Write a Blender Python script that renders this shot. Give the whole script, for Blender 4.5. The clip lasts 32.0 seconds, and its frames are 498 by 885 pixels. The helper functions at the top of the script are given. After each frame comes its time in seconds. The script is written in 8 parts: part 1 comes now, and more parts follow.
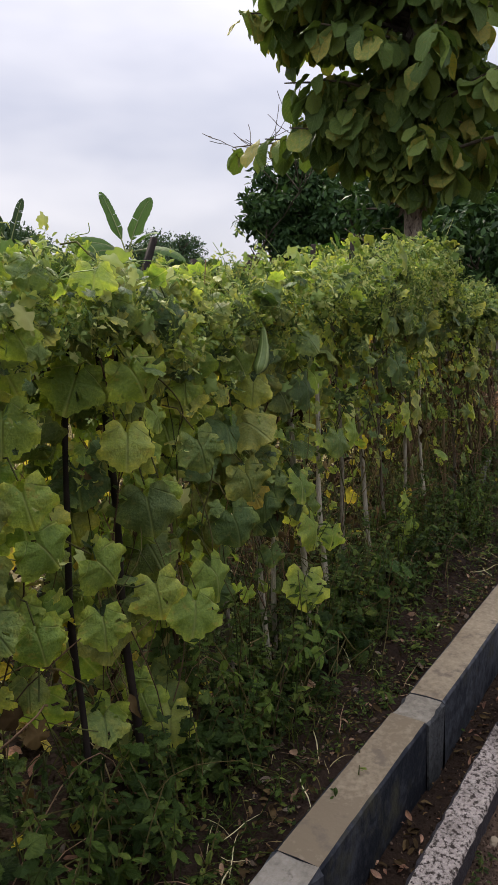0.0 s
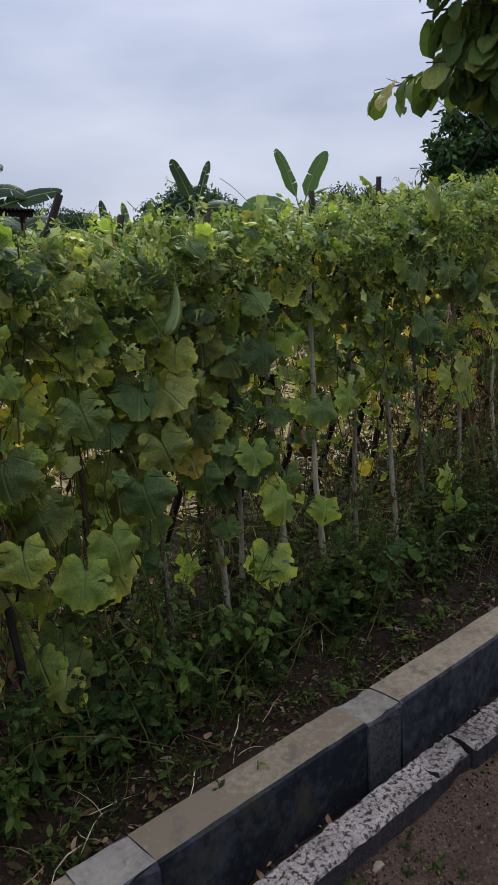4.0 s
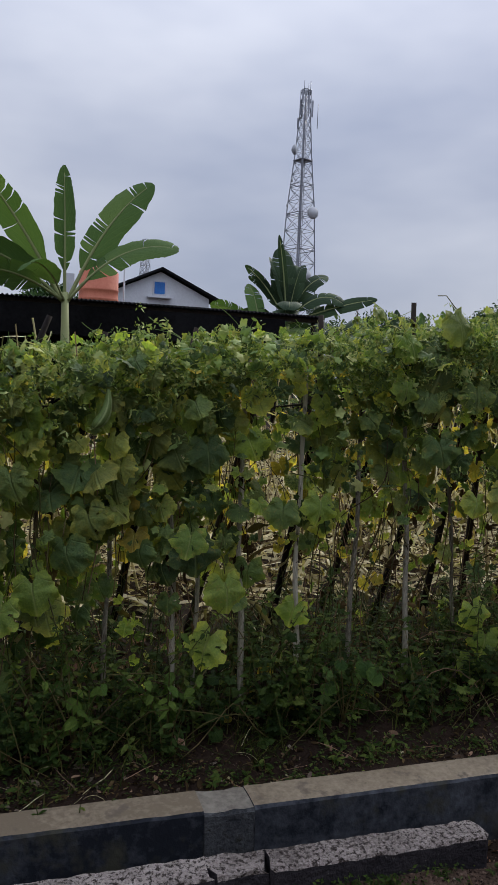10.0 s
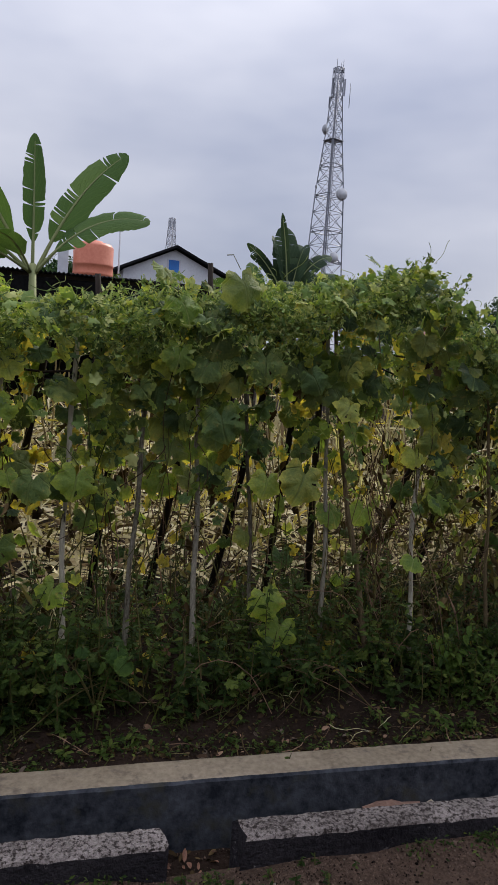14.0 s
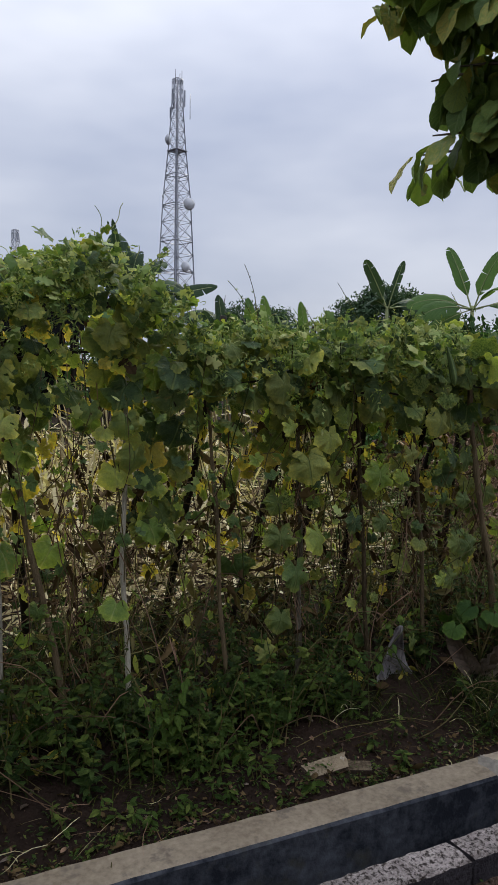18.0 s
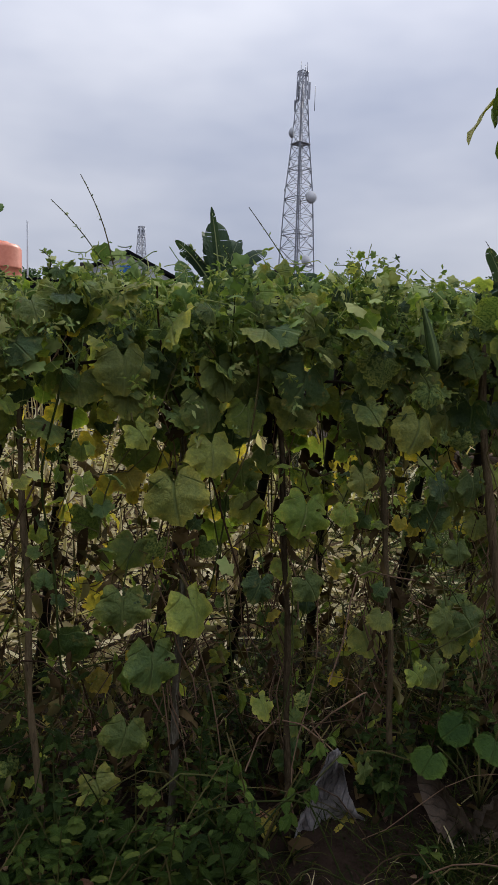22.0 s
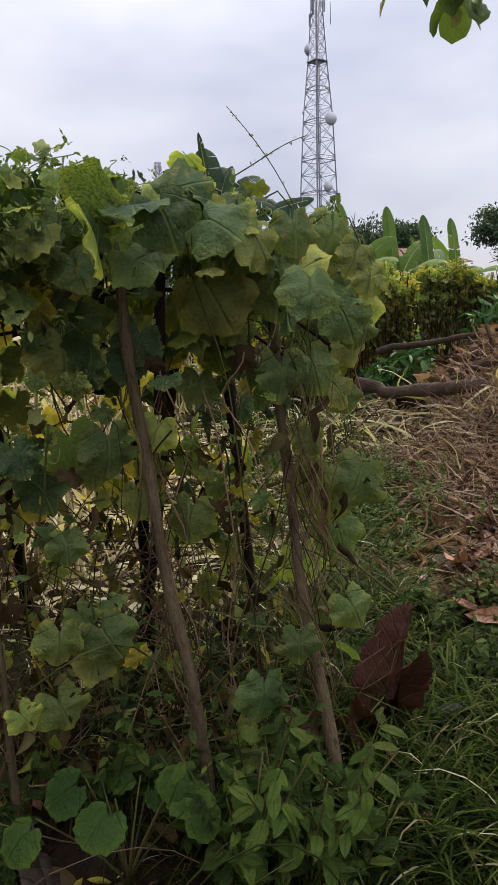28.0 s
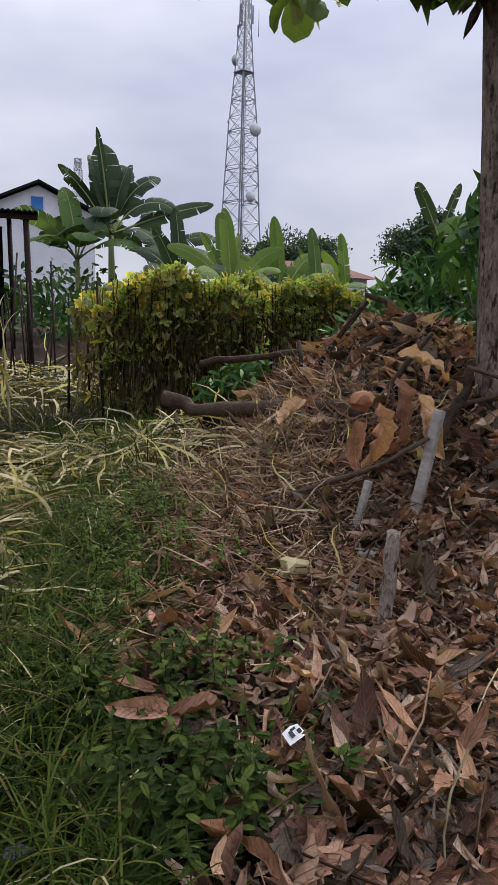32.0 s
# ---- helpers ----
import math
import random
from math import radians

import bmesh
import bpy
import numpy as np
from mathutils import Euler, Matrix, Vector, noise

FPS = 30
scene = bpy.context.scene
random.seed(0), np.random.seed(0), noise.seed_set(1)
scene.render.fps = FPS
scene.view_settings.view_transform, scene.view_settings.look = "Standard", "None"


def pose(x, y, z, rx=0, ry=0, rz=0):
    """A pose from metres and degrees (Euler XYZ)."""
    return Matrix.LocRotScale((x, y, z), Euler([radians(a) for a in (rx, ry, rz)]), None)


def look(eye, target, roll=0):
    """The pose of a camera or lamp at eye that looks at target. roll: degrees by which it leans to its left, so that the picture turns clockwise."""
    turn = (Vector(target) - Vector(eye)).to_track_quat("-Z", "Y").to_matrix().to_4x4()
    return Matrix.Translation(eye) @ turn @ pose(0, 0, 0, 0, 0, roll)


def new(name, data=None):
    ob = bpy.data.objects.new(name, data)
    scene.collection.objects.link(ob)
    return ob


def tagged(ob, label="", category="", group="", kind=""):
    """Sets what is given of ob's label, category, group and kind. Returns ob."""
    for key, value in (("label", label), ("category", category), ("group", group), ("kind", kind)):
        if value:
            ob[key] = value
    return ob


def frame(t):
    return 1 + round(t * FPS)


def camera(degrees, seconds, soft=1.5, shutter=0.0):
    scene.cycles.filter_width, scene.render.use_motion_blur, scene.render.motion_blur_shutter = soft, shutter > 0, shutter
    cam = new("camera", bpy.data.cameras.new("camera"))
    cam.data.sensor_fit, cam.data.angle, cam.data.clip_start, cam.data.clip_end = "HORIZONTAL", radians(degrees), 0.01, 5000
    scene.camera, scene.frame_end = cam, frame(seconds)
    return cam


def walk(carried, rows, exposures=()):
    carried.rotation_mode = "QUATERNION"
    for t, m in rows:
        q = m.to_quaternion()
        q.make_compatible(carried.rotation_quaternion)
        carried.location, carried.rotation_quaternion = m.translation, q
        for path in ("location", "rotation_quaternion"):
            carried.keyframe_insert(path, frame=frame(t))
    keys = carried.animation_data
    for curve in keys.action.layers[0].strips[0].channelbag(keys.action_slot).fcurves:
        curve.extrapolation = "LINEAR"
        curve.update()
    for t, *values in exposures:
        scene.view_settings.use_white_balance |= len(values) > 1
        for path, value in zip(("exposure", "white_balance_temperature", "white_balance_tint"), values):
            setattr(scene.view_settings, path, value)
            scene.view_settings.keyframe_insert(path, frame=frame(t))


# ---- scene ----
cam = camera(38.4, 32.0, soft=0.75)
METRES, EYE, TILT, LEAN, TURN = 8.5, 1.55, -10.0, 0.0, -60.0
ROWS = [
    (0.0, 0.0, 0.0, 0.0, 0.0, 0.0, -0.0),
    (0.5, 0.0168, -0.0038, -0.0002, 1.74, -0.16, -1.36),
    (1.0, 0.0284, -0.0088, -0.0004, 2.28, 0.55, -1.14),
    (1.5, 0.0343, -0.005, -0.0016, 3.54, 0.1, -1.43),
    (2.0, 0.0427, 0.0053, -0.0002, 6.31, -0.51, -0.83),
    (2.5, 0.0568, 0.0182, 0.0036, 9.24, 0.3, 0.69),
    (3.0, 0.0763, 0.0262, 0.0035, 15.09, -2.23, -0.76),
    (3.5, 0.0902, 0.0297, 0.0038, 15.25, -3.38, -1.32),
    (4.0, 0.0973, 0.0321, 0.0041, 14.99, -3.42, -1.04),
    (4.5, 0.1044, 0.0419, 0.005, 16.69, -1.85, -1.78),
    (6.5, 0.1672, 0.0604, 0.0068, 26.28, -2.95, -2.59),
    (7.0, 0.18, 0.0677, 0.0073, 29.62, -5.09, -2.81),
    (7.5, 0.1977, 0.071, 0.009, 30.23, -5.36, -1.59),
    (8.0, 0.2192, 0.0678, 0.0101, 31.86, -5.44, -2.84),
    (8.5, 0.231, 0.0637, 0.0101, 31.57, -4.67, -2.66),
    (9.0, 0.2394, 0.063, 0.0127, 38.31, -1.49, -7.01),
    (9.5, 0.248, 0.0671, 0.0146, 39.46, 1.9, -8.5),
    (10.0, 0.2576, 0.0784, 0.0178, 40.51, 2.33, -8.98),
    (10.5, 0.2711, 0.0825, 0.0173, 46.45, 2.08, -9.43),
    (11.0, 0.2901, 0.0899, 0.018, 45.72, -0.43, -10.01),
    (11.5, 0.3023, 0.0974, 0.0194, 42.02, 0.38, -8.16),
    (12.0, 0.3078, 0.1108, 0.0205, 41.43, 0.88, -7.97),
    (12.5, 0.31, 0.1297, 0.0252, 43.79, 0.64, -9.98),
    (13.0, 0.3149, 0.1456, 0.0283, 44.29, 0.43, -7.5),
    (13.5, 0.3227, 0.1674, 0.0314, 46.67, -1.33, -10.43),
    (14.0, 0.331, 0.1827, 0.0347, 42.4, 0.59, -10.69),
    (14.5, 0.3349, 0.189, 0.035, 41.39, -0.19, -9.42),
    (16.5, 0.347, 0.242, 0.0457, 36.59, 4.56, -7.53),
    (17.0, 0.3546, 0.2624, 0.0479, 36.56, 1.99, -9.0),
    (17.5, 0.3565, 0.2787, 0.0482, 34.23, 0.4, -8.02),
    (18.0, 0.3497, 0.2963, 0.0529, 31.77, 2.91, -6.3),
    (18.5, 0.3458, 0.3122, 0.0545, 28.78, 1.41, -4.46),
    (19.0, 0.3474, 0.3287, 0.0552, 25.3, -0.34, -3.41),
    (19.5, 0.3533, 0.3534, 0.0599, 25.07, -0.14, -4.28),
    (20.0, 0.3563, 0.3727, 0.0618, 23.93, -0.91, -4.8),
    (20.5, 0.3524, 0.3929, 0.0666, 29.77, 2.25, -6.5),
    (21.0, 0.3466, 0.4168, 0.0728, 34.61, 3.13, -5.67),
    (21.5, 0.3483, 0.4349, 0.0732, 37.17, 1.66, -4.47),
    (22.0, 0.3496, 0.4568, 0.0768, 41.14, 1.28, -8.31),
    (22.5, 0.3531, 0.4755, 0.0801, 44.54, -0.13, -8.2),
    (23.0, 0.3543, 0.4858, 0.08, 42.42, -1.12, -7.41),
    (23.5, 0.3549, 0.4962, 0.0814, 41.21, 1.32, -8.96),
    (24.0, 0.3554, 0.5085, 0.085, 43.05, 1.84, -7.08),
    (24.5, 0.3554, 0.5215, 0.0871, 43.32, 0.06, -7.38),
    (26.5, 0.3789, 0.5669, 0.0932, 49.63, -4.61, -6.35),
    (27.0, 0.386, 0.5714, 0.0923, 50.32, -5.44, -7.4),
    (27.5, 0.3895, 0.584, 0.0932, 45.23, -5.69, -5.54),
    (28.0, 0.3918, 0.6018, 0.0967, 43.89, -4.08, -5.18),
    (28.5, 0.3961, 0.621, 0.1002, 43.49, -4.85, -3.88),
    (29.0, 0.4057, 0.6364, 0.1021, 46.26, -6.58, -7.13),
    (29.5, 0.4116, 0.6465, 0.1025, 44.81, -6.68, -6.8),
    (30.0, 0.409, 0.6585, 0.1047, 45.47, -5.34, -6.28),
    (30.5, 0.4049, 0.671, 0.1083, 43.88, -2.9, -6.07),
    (31.0, 0.4077, 0.684, 0.1098, 42.63, -3.75, -5.63),
    (31.5, 0.4166, 0.7009, 0.1133, 41.53, -3.7, -8.09),
    (32.0, 0.4246, 0.7131, 0.1152, 37.2, -2.81, -7.76),
]
walk(cam, [(t, pose(0, 0, EYE, TILT, LEAN, TURN) @ pose(METRES * x, METRES * y, METRES * z, 90 + pitch, roll, yaw)) for t, x, y, z, yaw, pitch, roll in ROWS],
     exposures=[(0.0, 0.42, 6900, 13), (1.0, 0.50, 6750, 13), (2.0, 0.42, 6550, 12), (3.0, 0.06, 6150, 11), (8.0, 0.28, 6450, 12), (9.0, 0.14, 6400, 11), (10.0, -0.20, 6250, 11), (12.0, -0.16, 6300, 12), (14.0, -0.08, 6400, 13), (17.0, -0.22, 6350, 11), (18.0, 0.05, 6350, 10), (20.0, 0.44, 6500, 12), (21.0, 0.0, 6450, 11), (22.0, -0.07, 6450, 11), (23.0, 0.08, 6500, 12), (24.0, -0.12, 6500, 12), (27.0, 0.38, 6750, 13), (30.0, 0.32, 6650, 13), (31.0, 0.18, 6540, 14), (32.0, 0.2, 6500, 14)])

# ---- sky and sun: an overcast day, the sun behind thin cloud beyond the hedge ----
SUN_AZ, SUN_EL = 48.0, 40.0
world = bpy.data.worlds.new("overcast")
scene.world = world
world.use_nodes = True
wn, wl = world.node_tree.nodes, world.node_tree.links
wn.clear()
w_out = wn.new("ShaderNodeOutputWorld")
w_bg = wn.new("ShaderNodeBackground")
w_sky = wn.new("ShaderNodeTexSky")
w_sky.sky_type = "NISHITA"
w_sky.sun_disc = False
w_sky.sun_elevation, w_sky.sun_rotation = radians(SUN_EL), radians(SUN_AZ)
w_dim = wn.new("ShaderNodeVectorMath")
w_dim.operation = "SCALE"
w_dim.inputs["Scale"].default_value = 0.08
w_co = wn.new("ShaderNodeTexCoord")
w_map = wn.new("ShaderNodeMapping")
w_map.inputs["Scale"].default_value = (1.0, 1.0, 2.6)
w_map.inputs["Location"].default_value = (0.35, 0.1, 0.2)
w_noise = wn.new("ShaderNodeTexNoise")
w_noise.inputs["Scale"].default_value = 2.1
w_noise.inputs["Detail"].default_value = 4.0
w_noise.inputs["Roughness"].default_value = 0.5
w_ramp = wn.new("ShaderNodeValToRGB")
w_ramp.color_ramp.elements[0].position, w_ramp.color_ramp.elements[1].position = 0.32, 0.72
w_ramp.color_ramp.elements[0].color = (0.445, 0.49, 0.625, 1)
w_ramp.color_ramp.elements[1].color = (0.80, 0.82, 0.90, 1)
w_mix = wn.new("ShaderNodeMix")
w_mix.data_type = "RGBA"
w_mix.inputs["Factor"].default_value = 0.88
wl.new(w_co.outputs["Generated"], w_map.inputs["Vector"])
wl.new(w_map.outputs["Vector"], w_noise.inputs["Vector"])
wl.new(w_noise.outputs["Fac"], w_ramp.inputs["Fac"])
wl.new(w_sky.outputs["Color"], w_dim.inputs[0])
wl.new(w_dim.outputs["Vector"], w_mix.inputs["A"])
wl.new(w_ramp.outputs["Color"], w_mix.inputs["B"])
wl.new(w_mix.outputs["Result"], w_bg.inputs["Color"])
w_sep = wn.new("ShaderNodeSeparateXYZ")
w_up = wn.new("ShaderNodeMath")
w_up.operation, w_up.use_clamp = "MAXIMUM", False
w_up.inputs[1].default_value = 0.0
w_lift = wn.new("ShaderNodeMath")
w_lift.operation = "MULTIPLY_ADD"
w_lift.inputs[1].default_value, w_lift.inputs[2].default_value = 2.5, 0.4
w_square = wn.new("ShaderNodeMath")
w_square.operation = "POWER"
w_square.inputs[1].default_value = 2.0
w_grad = wn.new("ShaderNodeMath")
w_grad.operation = "MULTIPLY_ADD"
w_grad.inputs[2].default_value = 0.86
wl.new(w_co.outputs["Generated"], w_sep.inputs[0])
wl.new(w_sep.outputs["Z"], w_up.inputs[0])
wl.new(w_up.outputs[0], w_square.inputs[0])
wl.new(w_square.outputs[0], w_lift.inputs[0])
wl.new(w_up.outputs[0], w_grad.inputs[0])
wl.new(w_lift.outputs[0], w_grad.inputs[1])
wl.new(w_grad.outputs[0], w_bg.inputs["Strength"])
wl.new(w_bg.outputs["Background"], w_out.inputs["Surface"])

sun_data = bpy.data.lights.new("sun", "SUN")
sun_data.energy, sun_data.angle, sun_data.color = 3.6, radians(18), (1.0, 0.94, 0.83)
sun = new("sun", sun_data)
s_az, s_el = radians(SUN_AZ), radians(SUN_EL)
sun.matrix_world = look(40 * Vector((math.sin(s_az) * math.cos(s_el), math.cos(s_az) * math.cos(s_el), math.sin(s_el))), (0, 0, 0))

rng = np.random.default_rng(11)


# ---- materials ----
def nodes_of(name):
    m = bpy.data.materials.new(name)
    m.use_nodes = True
    nt = m.node_tree
    return m, nt.nodes, nt.links, nt.nodes["Principled BSDF"], nt.nodes["Material Output"]


def ramp_node(nd, stops):
    r = nd.new("ShaderNodeValToRGB")
    e = r.color_ramp.elements
    while len(e) < len(stops):
        e.new(0.5)
    for k, (p, c) in enumerate(stops):
        e[k].position = p
        e[k].color = (*c, 1)
    return r


def math_node(nd, ln, op, a, b=None, clamp=False):
    n = nd.new("ShaderNodeMath")
    n.operation = op
    n.use_clamp = clamp
    for k, v in enumerate((a, b)):
        if v is None:
            continue
        if isinstance(v, (int, float)):
            n.inputs[k].default_value = v
        else:
            ln.new(v, n.inputs[k])
    return n.outputs[0]


def mix_col(nd, ln, fac, a, b, mode="MIX"):
    n = nd.new("ShaderNodeMix")
    n.data_type = "RGBA"
    n.blend_type = mode
    for key, v in (("Factor", fac), ("A", a), ("B", b)):
        if isinstance(v, (int, float)):
            n.inputs[key].default_value = v
        elif isinstance(v, tuple):
            n.inputs[key].default_value = (*v, 1)
        else:
            ln.new(v, n.inputs[key])
    return n.outputs["Result"]


def noise_node(nd, ln, scale, detail=3.0, rough=0.55, vec=None, kind="Object"):
    n = nd.new("ShaderNodeTexNoise")
    n.inputs["Scale"].default_value = scale
    n.inputs["Detail"].default_value = detail
    n.inputs["Roughness"].default_value = rough
    if vec is None:
        co = nd.new("ShaderNodeTexCoord")
        vec = co.outputs[kind]
    ln.new(vec, n.inputs["Vector"])
    return n.outputs["Fac"]


def bump_to(nd, ln, bsdf, height, strength, dist):
    b = nd.new("ShaderNodeBump")
    b.inputs["Strength"].default_value = strength
    b.inputs["Distance"].default_value = dist
    ln.new(height, b.inputs["Height"])
    ln.new(b.outputs["Normal"], bsdf.inputs["Normal"])


def leaf_material(name, stops, veins="", vein_col=(0.2, 0.25, 0.08), blotch=None, rough=0.55, through_light=0.3, sheen=0.0, gloss=0.09, net=None):
    """Leaf: colour by leaf, mottling, veins over the blade's own co-ordinates, some light through the blade."""
    m, nd, ln, bsdf, out = nodes_of(name)
    info, geo, tex = nd.new("ShaderNodeObjectInfo"), nd.new("ShaderNodeNewGeometry"), nd.new("ShaderNodeTexCoord")
    r = math_node(nd, ln, "FRACT", math_node(nd, ln, "ADD", info.outputs["Random"], geo.outputs["Random Per Island"]))
    mott = noise_node(nd, ln, 26.0, 3, 0.6, geo.outputs["Position"])
    r2 = math_node(nd, ln, "ADD", r, math_node(nd, ln, "MULTIPLY", math_node(nd, ln, "SUBTRACT", mott, 0.5), 0.5), True)
    rr = ramp_node(nd, stops)
    ln.new(r2, rr.inputs["Fac"])
    col = rr.outputs["Color"]
    if blotch:
        bn = noise_node(nd, ln, 45.0, 2, 0.6, geo.outputs["Position"])
        bm = math_node(nd, ln, "MULTIPLY", math_node(nd, ln, "SUBTRACT", bn, 0.58, True), 5.0, True)
        bm = math_node(nd, ln, "MULTIPLY", bm, math_node(nd, ln, "FRACT", math_node(nd, ln, "MULTIPLY", r, 7.3)))
        col = mix_col(nd, ln, bm, col, blotch)
    if net:
        nn = noise_node(nd, ln, 150.0, 2, 0.5, geo.outputs["Position"])
        nm = math_node(nd, ln, "MULTIPLY", math_node(nd, ln, "SUBTRACT", nn, 0.50, True), 14.0, True)
        col = mix_col(nd, ln, math_node(nd, ln, "MULTIPLY", nm, 0.85), col, net)
    if veins:
        sep = nd.new("ShaderNodeSeparateXYZ")
        ln.new(tex.outputs["UV"], sep.inputs[0])
        u = math_node(nd, ln, "ABSOLUTE", math_node(nd, ln, "SUBTRACT", sep.outputs["X"], 0.5))
        if veins == "palm":
            ang = math_node(nd, ln, "ARCTAN2", u, math_node(nd, ln, "SUBTRACT", sep.outputs["Y"], 0.12))
            ping = math_node(nd, ln, "PINGPONG", ang, 0.52)
            wid = 0.05
        else:
            ping = math_node(nd, ln, "PINGPONG", math_node(nd, ln, "SUBTRACT", sep.outputs["Y"], math_node(nd, ln, "MULTIPLY", u, 0.8)), 0.06)
            wid = 0.012
        line = math_node(nd, ln, "SUBTRACT", 1.0, math_node(nd, ln, "DIVIDE", ping, wid), True)
        mid = math_node(nd, ln, "SUBTRACT", 1.0, math_node(nd, ln, "DIVIDE", u, 0.03), True)
        v = math_node(nd, ln, "MULTIPLY", math_node(nd, ln, "MAXIMUM", line, mid), 0.75 if veins == "palm" else 0.55)
        fine = noise_node(nd, ln, 110.0, 3, 0.7, geo.outputs["Position"])
        fm = math_node(nd, ln, "MULTIPLY", math_node(nd, ln, "SUBTRACT", fine, 0.45, True), 2.2, True)
        col = mix_col(nd, ln, fm, col, mix_col(nd, ln, 1.0, col, (1.7, 1.5, 1.3), "MULTIPLY"))
        dark = math_node(nd, ln, "MULTIPLY", math_node(nd, ln, "SUBTRACT", 0.36, fine, True), 6.0, True)
        col = mix_col(nd, ln, dark, col, mix_col(nd, ln, 1.0, col, (0.45, 0.5, 0.6), "MULTIPLY"))
        mott = math_node(nd, ln, "ADD", mott, math_node(nd, ln, "MULTIPLY", fine, 0.6))
        if veins == "palm":
            cell = nd.new("ShaderNodeTexVoronoi")
            cell.feature = "DISTANCE_TO_EDGE"
            cell.inputs["Scale"].default_value = 11.0
            ln.new(tex.outputs["UV"], cell.inputs["Vector"])
            quilt = math_node(nd, ln, "MULTIPLY", cell.outputs["Distance"], 3.0, True)
            seam = math_node(nd, ln, "SUBTRACT", 1.0, math_node(nd, ln, "DIVIDE", cell.outputs["Distance"], 0.07), True)
            col = mix_col(nd, ln, math_node(nd, ln, "MULTIPLY", seam, 0.16), col, vein_col)
            mott = math_node(nd, ln, "ADD", mott, math_node(nd, ln, "MULTIPLY", quilt, 0.16))
        col = mix_col(nd, ln, v, col, vein_col)
        if veins == "palm":
            w_ = math_node(nd, ln, "SUBTRACT", sep.outputs["Y"], 0.5)
            far = math_node(nd, ln, "SQRT", math_node(nd, ln, "ADD", math_node(nd, ln, "MULTIPLY", u, u), math_node(nd, ln, "MULTIPLY", w_, w_)))
            rim = math_node(nd, ln, "MULTIPLY", math_node(nd, ln, "SUBTRACT", math_node(nd, ln, "ADD", far, math_node(nd, ln, "MULTIPLY", mott, 0.12)), 0.43, True), 5.0, True)
            col = mix_col(nd, ln, math_node(nd, ln, "MULTIPLY", rim, 0.8), col, mix_col(nd, ln, 1.0, col, (1.9, 1.6, 1.2), "MULTIPLY"))
        bump_to(nd, ln, bsdf, math_node(nd, ln, "ADD", math_node(nd, ln, "MULTIPLY", v, -1.0), mott), 0.8, 0.010)
    else:
        bump_to(nd, ln, bsdf, mott, 0.35, 0.006)
    ln.new(col, bsdf.inputs["Base Color"])
    bsdf.inputs["Roughness"].default_value = rough
    bsdf.inputs["Specular IOR Level"].default_value = gloss
    bsdf.inputs["Sheen Weight"].default_value = sheen
    bsdf.inputs["Sheen Roughness"].default_value = 0.4
    tr, mx = nd.new("ShaderNodeBsdfTranslucent"), nd.new("ShaderNodeMixShader")
    ln.new(mix_col(nd, ln, 1.0, col, (1.1, 1.15, 0.55), "MULTIPLY"), tr.inputs["Color"])
    mx.inputs["Fac"].default_value = through_light
    ln.new(bsdf.outputs[0], mx.inputs[1])
    ln.new(tr.outputs[0], mx.inputs[2])
    ln.new(mx.outputs[0], out.inputs["Surface"])
    return m


def rough_material(name, c1, c2, scale=6.0, fine=60.0, rough=0.85, bump=0.4, dist=0.01, spot=None, spot_at=0.6, spot_scale=30.0, by_piece=0.25, metal=0.0, stretch=None):
    """Weathered matt surface: two colours in large patches, fine grain, optional spots."""
    m, nd, ln, bsdf, out = nodes_of(name)
    co = nd.new("ShaderNodeTexCoord")
    vec = co.outputs["Object"]
    if stretch:
        mp = nd.new("ShaderNodeMapping")
        mp.inputs["Scale"].default_value = stretch
        ln.new(vec, mp.inputs["Vector"])
        vec = mp.outputs["Vector"]
    big = noise_node(nd, ln, scale, 4, 0.6, vec)
    small = noise_node(nd, ln, fine, 3, 0.65, vec)
    info, geo = nd.new("ShaderNodeObjectInfo"), nd.new("ShaderNodeNewGeometry")
    f = math_node(nd, ln, "ADD", math_node(nd, ln, "MULTIPLY", big, 0.65), math_node(nd, ln, "MULTIPLY", small, 0.55))
    r = math_node(nd, ln, "FRACT", math_node(nd, ln, "ADD", info.outputs["Random"], geo.outputs["Random Per Island"]))
    f = math_node(nd, ln, "ADD", f, math_node(nd, ln, "MULTIPLY", math_node(nd, ln, "SUBTRACT", r, 0.5), by_piece * 2))
    rp = ramp_node(nd, [(0.35, c1), (0.85, c2)])
    ln.new(f, rp.inputs["Fac"])
    col = rp.outputs["Color"]
    if spot:
        sn = noise_node(nd, ln, spot_scale, 4, 0.7, vec)
        sm = math_node(nd, ln, "MULTIPLY", math_node(nd, ln, "SUBTRACT", sn, spot_at, True), 9.0, True)
        col = mix_col(nd, ln, sm, col, spot)
    ln.new(col, bsdf.inputs["Base Color"])
    bsdf.inputs["Roughness"].default_value = rough
    bsdf.inputs["Metallic"].default_value = metal
    bsdf.inputs["Specular IOR Level"].default_value = 0.4 if rough < 0.6 else 0.08
    bump_to(nd, ln, bsdf, math_node(nd, ln, "ADD", math_node(nd, ln, "MULTIPLY", big, 0.5), small), bump, dist)
    return m


